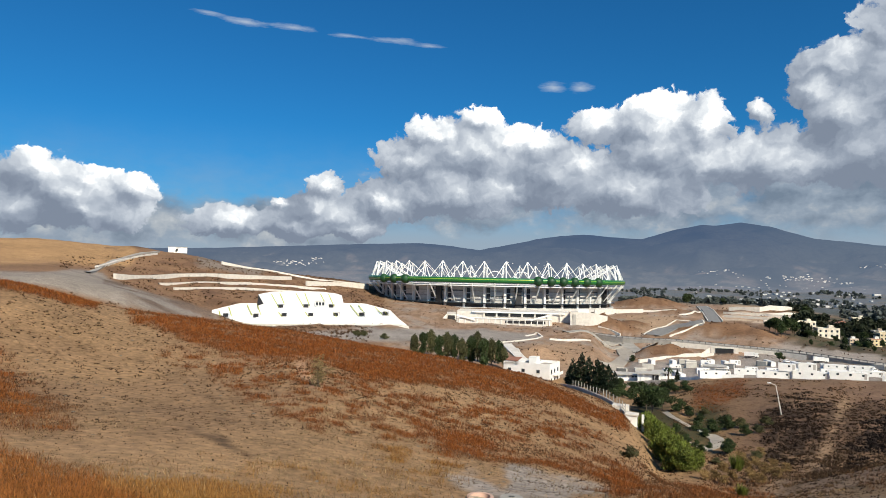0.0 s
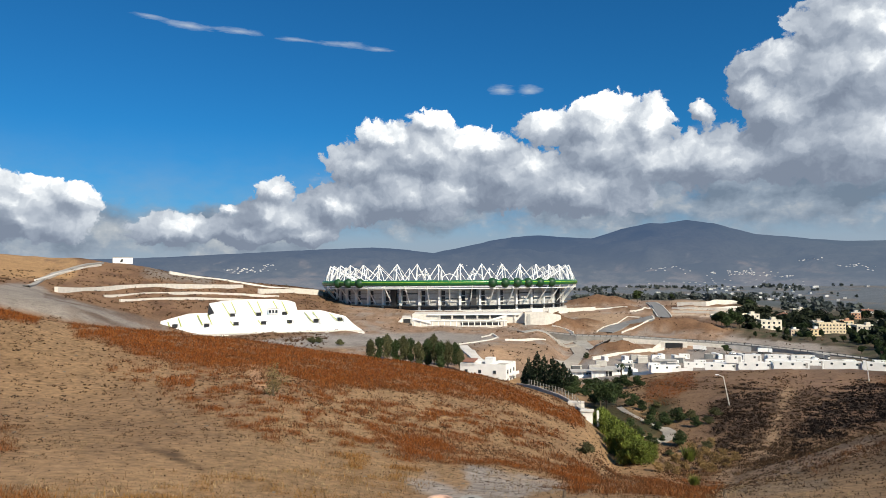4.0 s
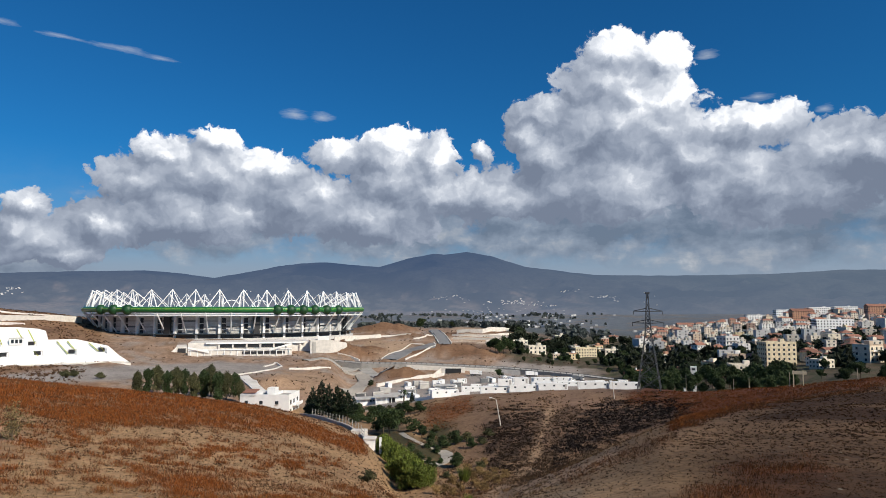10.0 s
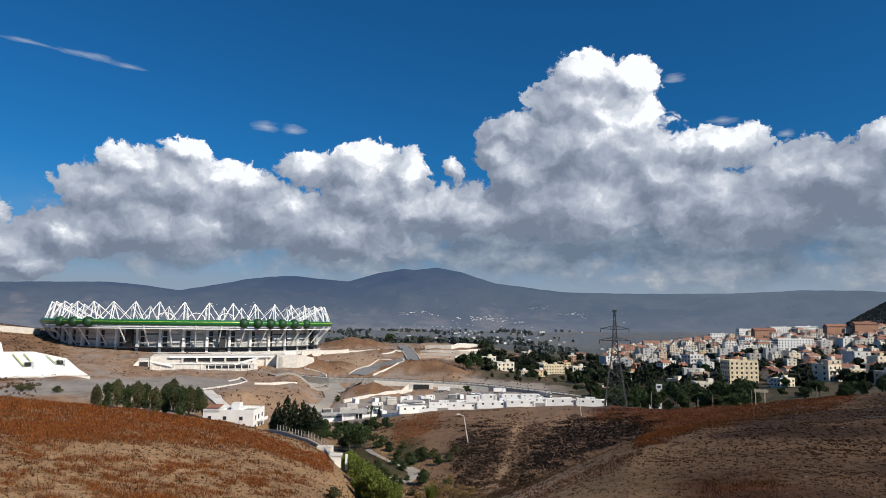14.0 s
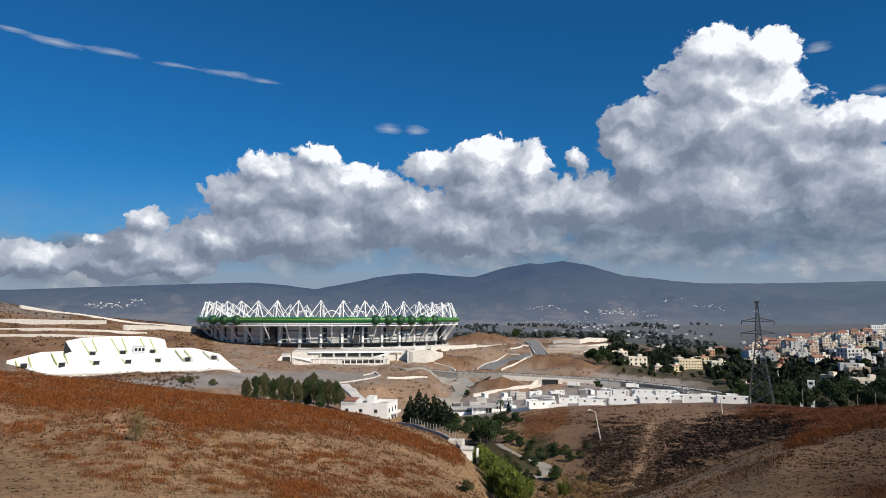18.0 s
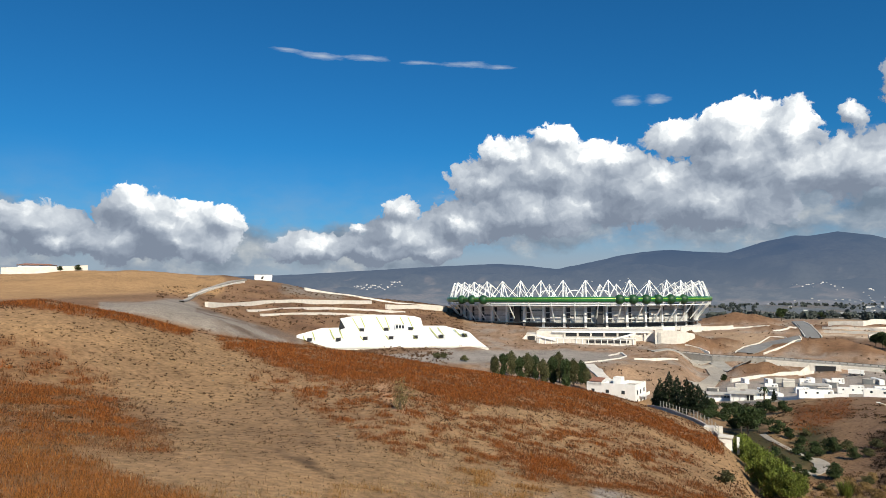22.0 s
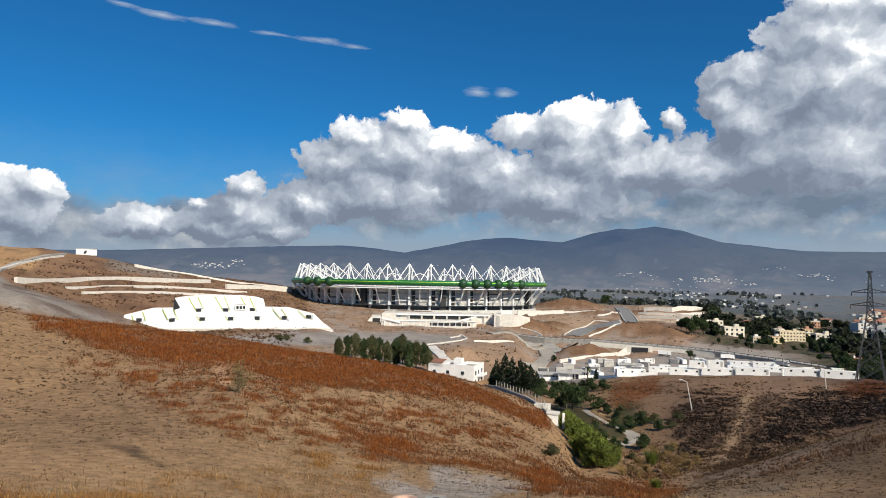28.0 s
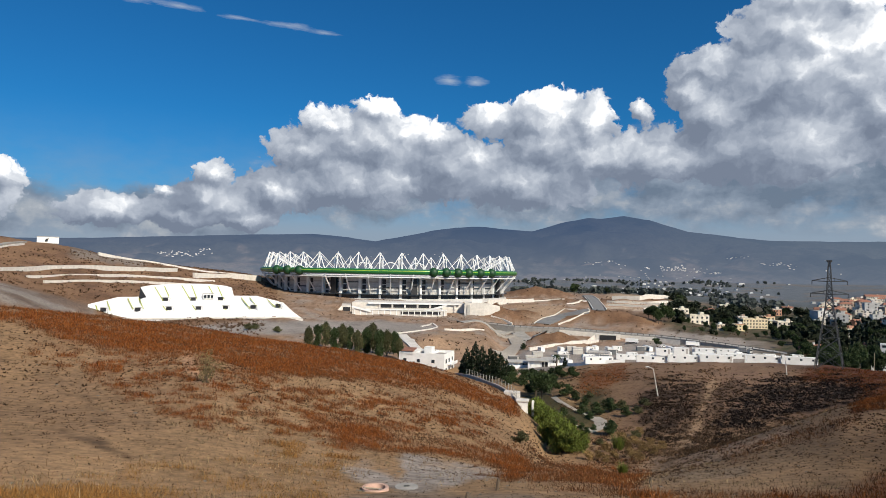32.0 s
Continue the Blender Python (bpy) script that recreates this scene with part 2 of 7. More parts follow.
# ---- materials ----
def material(name, colour, rough=0.85, vary=0.25, grain=1.0, bump=0.3, metal=0.0, spread=0.0, palette=None, stains=0.2):
    """A plain surface with grain and stains at two scales (grain: metres of the larger). spread: how much copies differ. palette: colours among which copies choose."""
    m = bpy.data.materials.new(name)
    m.use_nodes = True
    n = Nodes(m.node_tree)
    bsdf = n.nodes["Principled BSDF"]
    where = n.nodes.new("ShaderNodeTexCoord").outputs["Object"]
    fine = n.noise(where, 6.0 / grain, 5.0, 0.6)
    broad = n.noise(where, 0.9 / grain, 3.0, 0.5)
    base = colour
    lot = n.nodes.new("ShaderNodeObjectInfo").outputs["Random"]
    if palette:
        ramp = n.nodes.new("ShaderNodeValToRGB")
        ramp.color_ramp.interpolation = "CONSTANT"
        n.links.new(lot, ramp.inputs[0])
        while len(ramp.color_ramp.elements) < len(palette):
            ramp.color_ramp.elements.new(0.5)
        for i, (e, c) in enumerate(zip(ramp.color_ramp.elements, palette)):
            e.position, e.color = i / len(palette), (*c, 1)
        base = ramp.outputs[0]
    gain = n.math("ADD", n.span(fine, 0.25, 0.75, 1 - vary, 1 + vary), n.span(broad, 0.3, 0.7, -stains, stains))
    if spread:
        gain = n.math("MULTIPLY", gain, n.span(lot, 0.0, 1.0, 1 - spread, 1 + spread))
    grey = n.combine(gain, gain, gain)
    n.links.new(n.mix(1.0, base, grey, "MULTIPLY"), bsdf.inputs["Base Color"])
    n.links.new(n.span(fine, 0.3, 0.7, max(0.05, rough - 0.1), min(1.0, rough + 0.1)), bsdf.inputs["Roughness"])
    bsdf.inputs["Metallic"].default_value = metal
    if bump:
        b = n.nodes.new("ShaderNodeBump")
        b.inputs["Strength"].default_value, b.inputs["Distance"].default_value = bump, 0.03 * grain
        n.links.new(fine, b.inputs["Height"])
        n.links.new(b.outputs[0], bsdf.inputs["Normal"])
    return m


def tinted(name, rough=0.95, bump=0.5, scale=1.0, leaf=False):
    """A surface whose zones are given by the mesh's soil attribute, with clods and grain."""
    m = bpy.data.materials.new(name)
    m.use_nodes = True
    n = Nodes(m.node_tree)
    bsdf = n.nodes["Principled BSDF"]
    zone = n.nodes.new("ShaderNodeAttribute")
    zone.attribute_name = "soil"
    where = n.nodes.new("ShaderNodeTexCoord").outputs["Object"]
    if leaf:
        n.links.new(zone.outputs["Color"], bsdf.inputs["Base Color"])
    else:
        fine = n.noise(where, 1.8 * scale, 8.0, 0.68)
        clod = n.noise(where, 0.35 * scale, 4.0, 0.6)
        broad = n.noise(where, 0.045 * scale, 4.0, 0.55)
        gain = n.math("ADD", n.span(fine, 0.3, 0.72, 0.5, 1.5), n.math("ADD", n.span(clod, 0.3, 0.7, -0.16, 0.16), n.span(broad, 0.3, 0.7, -0.16, 0.16)))
        n.links.new(n.mix(1.0, zone.outputs["Color"], n.combine(gain, gain, gain), "MULTIPLY"), bsdf.inputs["Base Color"])
        b = n.nodes.new("ShaderNodeBump")
        b.inputs["Strength"].default_value, b.inputs["Distance"].default_value = bump, 0.16
        n.links.new(n.math("ADD", fine, clod), b.inputs["Height"])
        n.links.new(b.outputs[0], bsdf.inputs["Normal"])
    bsdf.inputs["Roughness"].default_value = rough
    bsdf.inputs["Specular IOR Level"].default_value = 0.15
    return m


M_SOIL = tinted("soil", bump=0.3)
M_WEED = tinted("dry_weed", leaf=True)
M_WHITE = material("white_paint", (0.80, 0.79, 0.77), 0.6, 0.05, 2.0, 0.1, stains=0.06)
M_STEEL = material("white_steel", (0.80, 0.80, 0.79), 0.45, 0.05, 3.0, 0.0, stains=0.05)
M_GREEN = material("green_cladding", (0.014, 0.135, 0.032), 0.35, 0.08, 3.0, 0.05, stains=0.1)
M_DRUM = material("dark_green_cladding", (0.007, 0.052, 0.014), 0.55, 0.08, 3.0, 0.05)
M_LIME = material("lime_paint", (0.40, 0.50, 0.05), 0.6, 0.06, 2.0, 0.05)
M_STRIPE = material("pale_lime_paint", (0.36, 0.40, 0.07), 0.6, 0.06, 2.0, 0.05)
M_CONCRETE = material("concrete", (0.42, 0.40, 0.37), 0.85, 0.14, 2.0, 0.3, stains=0.15)
M_PALE = material("pale_concrete", (0.66, 0.615, 0.555), 0.85, 0.12, 2.0, 0.3, stains=0.12)
M_DARK = material("dark_opening", (0.02, 0.02, 0.022), 0.5, 0.2, 2.0, 0.0)
M_GLASS = material("dark_glass", (0.03, 0.04, 0.05), 0.12, 0.1, 2.0, 0.0)
M_FACADE = material("grey_facade", (0.54, 0.525, 0.505), 0.7, 0.12, 3.0, 0.1, stains=0.15)
M_STONE = material("field_stone", (0.17, 0.145, 0.115), 0.95, 0.2, 0.5, 0.3)
M_ASPHALT = material("asphalt", (0.20, 0.195, 0.19), 0.9, 0.12, 3.0, 0.2, stains=0.12)
M_GRAVEL = material("gravel", (0.33, 0.31, 0.28), 0.95, 0.18, 3.0, 0.4, stains=0.15)
M_PATH = material("path_dust", (0.36, 0.32, 0.27), 0.95, 0.18, 2.0, 0.4, stains=0.15)
M_ROOF = material("tile_roof", (0.25, 0.115, 0.075), 0.85, 0.15, 1.5, 0.3, spread=0.25)
M_FLATROOF = material("flat_roof", (0.40, 0.37, 0.33), 0.9, 0.15, 2.0, 0.2, spread=0.25)
M_WALLS = material("house_render", (0.6, 0.5, 0.4), 0.85, 0.1, 2.0, 0.2, palette=[(0.58, 0.52, 0.43), (0.52, 0.40, 0.29), (0.74, 0.71, 0.66), (0.42, 0.32, 0.24), (0.66, 0.53, 0.32), (0.72, 0.68, 0.62), (0.46, 0.24, 0.15), (0.66, 0.57, 0.44), (0.56, 0.50, 0.44)])
M_FAR_WALLS = material("far_render", (0.6, 0.52, 0.42), 0.85, 0.1, 2.0, 0.1)
_f = Nodes(M_FAR_WALLS.node_tree)
_f.links.new(_f.ramp(_f.nodes.new("ShaderNodeNewGeometry").outputs["Random Per Island"], [(0.0, (0.46, 0.34, 0.25)), (0.2, (0.66, 0.60, 0.52)), (0.45, (0.74, 0.72, 0.68)), (0.6, (0.60, 0.47, 0.32)), (0.8, (0.70, 0.64, 0.55)), (1.0, (0.44, 0.26, 0.18))]), _f.nodes["Principled BSDF"].inputs["Base Color"])
M_CREAM = material("pale_render", (0.66, 0.59, 0.48), 0.85, 0.1, 2.0, 0.2, spread=0.15)
M_YELLOW = material("cream_render", (0.64, 0.53, 0.36), 0.85, 0.08, 2.0, 0.2)
M_BLOCK = material("brick_block", (0.40, 0.17, 0.10), 0.9, 0.12, 2.0, 0.2)
M_BARK = material("bark", (0.11, 0.08, 0.055), 0.95, 0.3, 0.4, 0.6)
M_TANK = material("dark_steel_box", (0.11, 0.115, 0.12), 0.7, 0.15, 2.0, 0.1, stains=0.2, spread=0.4)
M_WOOD = material("grey_wood", (0.30, 0.25, 0.19), 0.9, 0.2, 0.4, 0.4)
M_GALV = material("galvanised_steel", (0.075, 0.078, 0.08), 0.6, 0.1, 1.0, 0.0, metal=0.2)


def foliage(name, colour, low=0.55, top=1.5):
    m = bpy.data.materials.new(name)
    m.use_nodes = True
    n = Nodes(m.node_tree)
    bsdf = n.nodes["Principled BSDF"]
    isle = n.nodes.new("ShaderNodeNewGeometry").outputs["Random Per Island"]
    lot = n.nodes.new("ShaderNodeObjectInfo").outputs["Random"]
    gain = n.math("MULTIPLY", n.span(isle, 0.0, 1.0, low, top), n.span(lot, 0.0, 1.0, 0.75, 1.25))
    n.links.new(n.mix(1.0, colour, n.combine(gain, gain, n.math("MULTIPLY", gain, 0.9)), "MULTIPLY"), bsdf.inputs["Base Color"])
    bsdf.inputs["Roughness"].default_value = 0.7
    bsdf.inputs["Specular IOR Level"].default_value = 0.2
    return m


M_LEAF = foliage("tree_leaf", (0.032, 0.048, 0.018))
M_LEAF_DARK = foliage("cypress_leaf", (0.015, 0.024, 0.012))
M_LEAF_BRIGHT = foliage("acacia_leaf", (0.105, 0.13, 0.024), 0.35, 1.7)
M_LEAF_OLIVE = foliage("olive_leaf", (0.075, 0.075, 0.035))
# far woods: leaf tone pulled towards blue-grey to hold distance haze
M_LEAF_FAR_HAZED = foliage("far_leaf_hazed", (0.038, 0.047, 0.049), 0.9, 1.1)
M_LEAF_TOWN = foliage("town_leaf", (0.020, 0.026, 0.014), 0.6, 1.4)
# plain trees: paler and bluer still, haze mixed into the leaf colour
M_LEAF_PLAIN_HAZED = foliage("plain_leaf_hazed", (0.068, 0.080, 0.082), 0.85, 1.15)
M_LEAF_DUSTY = foliage("dusty_leaf", (0.21, 0.16, 0.08))
M_LEAF_DRY = foliage("dry_leaf", (0.20, 0.13, 0.06))


# ---- mesh tools ----
class Geo:
    """Collects corners and faces for one mesh."""

    def __init__(self):
        self.v, self.f = [], []

    def add(self, verts, faces):
        k = len(self.v)
        self.v += [tuple(p) for p in verts]
        self.f += [tuple(k + i for i in q) for q in faces]
        return self

    def box(self, x, y, z, sx, sy, sz, turn=0.0, taper=1.0):
        """A box on z, middle x y, turned by degrees."""
        c, s = math.cos(radians(turn)), math.sin(radians(turn))
        pts = []
        for k in (0, 1):
            t = taper if k else 1.0
            for a, b in ((-1, -1), (1, -1), (1, 1), (-1, 1)):
                px, py = a * sx / 2 * t, b * sy / 2 * t
                pts.append((x + px * c - py * s, y + px * s + py * c, z + k * sz))
        return self.add(pts, [(3, 2, 1, 0), (4, 5, 6, 7), (0, 1, 5, 4), (1, 2, 6, 5), (2, 3, 7, 6), (3, 0, 4, 7)])

    def tube(self, p, q, r, r2=None, n=6):
        p, q = Vector(p), Vector(q)
        r2 = r if r2 is None else r2
        d = (q - p).normalized()
        a = d.orthogonal().normalized()
        b = d.cross(a)
        pts = [p + (a * math.cos(t) + b * math.sin(t)) * r for t in (2 * math.pi * i / n for i in range(n))]
        pts += [q + (a * math.cos(t) + b * math.sin(t)) * r2 for t in (2 * math.pi * i / n for i in range(n))]
        faces = [(i, (i + 1) % n, n + (i + 1) % n, n + i) for i in range(n)]
        return self.add(pts, faces + [tuple(range(n))[::-1], tuple(range(n, 2 * n))])

    def pipe(self, points, r, n=6):
        """One bent tube through points."""
        pts = [Vector(p) for p in points]
        k = len(self.v)
        for i, p in enumerate(pts):
            d = (pts[min(i + 1, len(pts) - 1)] - pts[max(i - 1, 0)]).normalized()
            a = d.cross(Vector((0, 1, 0.01))).normalized()
            b = d.cross(a)
            self.v += [tuple(p + (a * math.cos(t) + b * math.sin(t)) * r) for t in (2 * math.pi * j / n for j in range(n))]
            if i:
                o = k + (i - 1) * n
                self.f += [(o + j, o + (j + 1) % n, o + n + (j + 1) % n, o + n + j) for j in range(n)]
        self.f += [tuple(range(k, k + n))[::-1], tuple(range(len(self.v) - n, len(self.v)))]
        return self

    def ball(self, x, y, z, rx, ry, rz, n=10, m=6):
        pts = [(x, y, z - rz)]
        for j in range(1, m):
            t = math.pi * j / m - math.pi / 2
            pts += [(x + rx * math.cos(t) * math.cos(2 * math.pi * i / n), y + ry * math.cos(t) * math.sin(2 * math.pi * i / n), z + rz * math.sin(t)) for i in range(n)]
        pts.append((x, y, z + rz))
        faces = [(0, 1 + (i + 1) % n, 1 + i) for i in range(n)]
        for j in range(m - 2):
            o = 1 + j * n
            faces += [(o + i, o + (i + 1) % n, o + n + (i + 1) % n, o + n + i) for i in range(n)]
        o = 1 + (m - 2) * n
        return self.add(pts, faces + [(o + i, o + (i + 1) % n, len(pts) - 1) for i in range(n)])

    def slab(self, outline, normal):
        """A plate: a planar outline pushed along normal."""
        n, nv = len(outline), Vector(normal)
        pts = [Vector(p) for p in outline] + [Vector(p) + nv for p in outline]
        return self.add(pts, [tuple(range(n))[::-1], tuple(range(n, 2 * n))] + [(i, (i + 1) % n, n + (i + 1) % n, n + i) for i in range(n)])

    def mesh(self, name, mat, smooth=False):
        me = bpy.data.meshes.new(name)
        me.from_pydata(self.v, [], self.f)
        bm = bmesh.new()
        bm.from_mesh(me)
        bmesh.ops.recalc_face_normals(bm, faces=bm.faces)
        bm.to_mesh(me)
        bm.free()
        me.materials.append(mat)
        if smooth:
            me.polygons.foreach_set("use_smooth", [True] * len(me.polygons))
        return me


def thing(name, x, y, z, label, category, turn=0.0, group="", kind=""):
    ob = new(name)
    ob.empty_display_size = 0.5
    ob.matrix_world = pose(x, y, z, 0, 0, turn)
    return tagged(ob, label, category, group, kind)


def part(name, geo, mat, parent, label="", smooth=False):
    """Links geometry, or a ready mesh, as one mesh under a thing or a part."""
    ob = new(name, geo.mesh(name, mat, smooth) if isinstance(geo, Geo) else geo)
    ob.parent = parent
    return tagged(ob, label)


def solid(name, geo, mat, label, category="", kind="structure", smooth=False):
    ob = new(name, geo.mesh(name, mat, smooth) if isinstance(geo, Geo) else geo)
    return tagged(ob, label, category, kind=kind)


# ---- the lie of the land ----
def lattice(x, y, seed):
    h = np.sin(x * 127.1 + y * 311.7 + seed * 74.7) * 43758.5453
    return h - np.floor(h)


def vnoise(x, y, seed=0):
    """Smooth noise between -1 and 1."""
    xi, yi = np.floor(x), np.floor(y)
    u, v = x - xi, y - yi
    u, v = u * u * (3 - 2 * u), v * v * (3 - 2 * v)
    a, b = lattice(xi, yi, seed), lattice(xi + 1, yi, seed)
    c, d = lattice(xi, yi + 1, seed), lattice(xi + 1, yi + 1, seed)
    return 2 * (a + (b - a) * u + (c - a) * v + (a - b - c + d) * u * v) - 1


def fbm(x, y, octaves=4, seed=0):
    s, amp = 0.0, 0.5
    for k in range(octaves):
        s, amp = s + amp * vnoise(x * 2 ** k, y * 2 ** k, seed + k), amp * 0.5
    return s


# Slopes, crests and flats, from near to far: azimuth, degrees above the eye, metres away
FOOT = [(-40, -17, 14), (-25, -19, 14), (0, -22, 14), (10, -23, 14), (27, -21.5, 14), (42, -19, 14), (54, -16.5, 20), (70, -14, 24)]
BANK = [(-40, -13.2, 28), (-26, -14.5, 28), (-12, -16.6, 28), (3.5, -18.3, 28), (10, -18.4, 28), (28, -17.2, 28), (42, -15, 28), (54, -13.2, 36), (66, -11.0, 44), (72, -10.2, 46)]
SLOPE = [(-40, -6.5, 60), (-25, -8.6, 60), (-10.6, -9.4, 60), (0, -11.8, 60), (8, -13.4, 60), (15, -15.3, 60), (20, -16.1, 60), (25, -16.4, 60), (31, -14.4, 60), (40, -11, 60), (54, -8.8, 66), (68, -6.8, 80)]
CREST = [(-37.7, -0.18, 95), (-32.3, -1.21, 98), (-25.4, -3.24, 103), (-21.1, -3.84, 106), (-15.1, -4.59, 112), (-8, -5.7, 118), (-4.1, -6.32, 123), (1.7, -7.2, 128), (5.7, -7.88, 132), (8.45, -8.48, 134), (11, -9.28, 133), (12.5, -9.78, 131), (14.3, -10.42, 128), (15.4, -11.15, 124), (16.5, -12.4, 119), (17.4, -14.0, 108), (18.3, -15.2, 98), (20, -15.6, 92), (24, -15.9, 90), (26.9, -15.6, 88), (31.6, -13.4, 90), (38.2, -10.2, 97), (41.9, -8.65, 105), (46, -7.6, 115), (52, -6.6, 125), (60, -5.3, 130), (70, -3.8, 130)]
HOLLOW = [(-40, -3.2, 165), (-25, -5.2, 175), (-15, -6.4, 180), (-3, -8.3, 185), (6, -9.2, 195), (11, -9.1, 195), (14.2, -9.95, 170), (16.3, -11.3, 142), (18, -12.1, 135), (20.1, -12.0, 148), (22.5, -12.65, 140), (25, -13, 132), (28, -12.5, 130),
          (31.6, -12.2, 130), (38.2, -10.8, 140), (42, -9.2, 150), (52, -6.2, 165), (60, -4.8, 165), (70, -3.3, 160)]
SHELF = [(-40, -2, 250), (-25, -4, 300), (-15, -5.3, 300), (-8, -6.2, 270), (-3, -6.9, 260), (2, -7.6, 255), (6, -8.2, 252), (10.4, -8.45, 250), (14.7, -8.45, 285), (18, -8.4, 265), (20, -8.25, 225), (24.3, -7.8, 222), (29.5, -7.3, 226),
         (36.2, -6.9, 232), (39, -6.77, 234), (42.3, -6.68, 230), (46, -6.42, 222), (49.9, -5.88, 215), (55.3, -5.0, 208), (60, -4.26, 200), (64, -3.62, 195), (68.5, -2.8, 190), (75, -2, 190)]
CAMP = [(-40, -0.4, 330), (-30.4, -0.6, 340), (-26, -1.5, 345), (-21.5, -3.1, 362), (-19.6, -4.1, 378), (-17.5, -4.4, 388), (-15, -4.42, 392), (-11, -4.3, 392), (-3.4, -4.15, 395), (-1.5, -4.05, 470), (0, -4.0, 490), (6, -4.05, 490), (10, -4.1, 490), (12.3, -4.4, 480), (14.7, -7.6, 330), (20, -7.5, 330), (27.5, -7.3, 330),
        (34.7, -6.8, 330), (42, -7.0, 320), (50, -6.2, 310), (60, -4.9, 310), (70, -3.8, 310)]
FOOTING = [(-40, 0.15, 405), (-30, 0.0, 405), (-21.5, -2.0, 430), (-11, -2.9, 466), (-3.4, -3.3, 480), (0, -3.3, 525), (10, -3.4, 525), (12.3, -3.9, 510), (13.6, -5.2, 462), (15, -5.75, 452), (20, -5.75, 450), (27, -5.72, 448), (34, -5.85, 420), (42, -6.0, 400), (50, -5.2, 395), (60, -4.0, 395), (70, -3.0, 395)]
PLATEAU = [(-40, 0.6, 480), (-30, 0.4, 470), (-25, -0.3, 480), (-18, -1.2, 500), (-12, -1.8, 540), (-6.5, -2.4, 570), (0, -2.72, 560), (4, -2.75, 560), (10, -2.8, 560), (13, -3.5, 530), (15.5, -4.5, 486), (20, -4.6, 484), (26, -4.75, 484),
           (34, -5.25, 470), (42, -5.2, 480), (50, -4.4, 480), (60, -3.2, 480), (70, -2.4, 480)]
RISE = [(-40, 1.9, 620), (-37.7, 1.95, 620), (-34.2, 2.2, 620), (-30.5, 2.2, 620), (-25, 1.8, 620), (-20.7, 1.35, 630), (-16.6, 0.45, 650), (-10.9, -0.25, 700), (-6.3, -0.7, 740), (-3, -1.4, 800), (4, -2, 800), (12, -2, 800), (17, -1.9, 780),
        (21, -2.0, 800), (23, -1.95, 770), (28, -1.98, 740), (29.6, -2.9, 760), (36, -3.0, 780), (44, -2.8, 780), (52, -2.2, 800), (60, -1.4, 800), (70, -0.3, 800)]
PLAIN = [(-40, 0.2, 1100), (-25, 0, 1200), (-12, -1.1, 1300), (0, -1.7, 1500), (20, -1.6, 1600), (30, -1.5, 1700), (38, -2.0, 1600), (41, -1.9, 1500), (45, -1.3, 1450), (50, -0.75, 1400), (54, -0.45, 1400), (58.6, 0.1, 1400), (64, 1.0, 1400), (70, 2.6, 1400)]
FAR = [(-40, -0.3, 2300), (-10, -0.8, 2300), (20, -0.7, 2300), (38, -0.6, 2300), (50, -0.5, 2300), (55.2, -0.2, 2300), (56.5, 0.65, 2300), (58.7, 1.95, 2300), (60.7, 2.9, 2300), (62.7, 3.75, 2300), (66.4, 5.2, 2300), (68.9, 6.05, 2300), (75, 8.0, 2300)]
LAYERS = [FOOT, BANK, SLOPE, CREST, HOLLOW, SHELF, CAMP, FOOTING, PLATEAU, RISE, PLAIN, FAR]
REST = [-7, -5, -3.5, -2.5, -3, -2.5, -2, -1.8, -1.5, -1, -0.8, -0.6]
# heaps of dug earth: azimuth, metres, half width, half depth, height
HEAPS = [(14.2, 512, 24, 17, 9.5), (15.8, 540, 16, 14, 5.0), (17.1, 760, 45, 40, 9.0), (21.9, 535, 31, 22, 7.0), (24.6, 525, 26, 20, 4.5), (18.7, 428, 21, 15, 7.5), (19.7, 660, 22, 16, 4.0), (8.5, 330, 14, 12, 3.5), (26.0, 700, 60, 40, 2.0)]


def knots(az):
    """Distances and heights (over the eye) of the layers at azimuths az."""
    rs, zs = [np.full(az.shape, 1.0)], [np.full(az.shape, -1.62)]
    for layer, rest in zip(LAYERS, REST):
        a = np.array([-178] + [layer[0][0] - 40] + [q[0] for q in layer] + [layer[-1][0] + 40, 178], float)
        e = np.array([rest, rest] + [q[1] for q in layer] + [rest, rest], float)
        d = np.array([layer[0][2]] * 2 + [q[2] for q in layer] + [layer[-1][2]] * 2, float)
        el = sum(np.interp(az + k, a, e) for k in (-0.5, 0, 0.5)) / 3
        r = sum(np.interp(az + k, a, d) for k in (-1.5, 0, 1.5)) / 3
        rs.append(r)
        zs.append(r * np.tan(np.radians(el)))
    rs.append(np.full(az.shape, 4900.0))
    zs.append(np.full(az.shape, -90.0))
    return np.array(rs), np.array(zs)


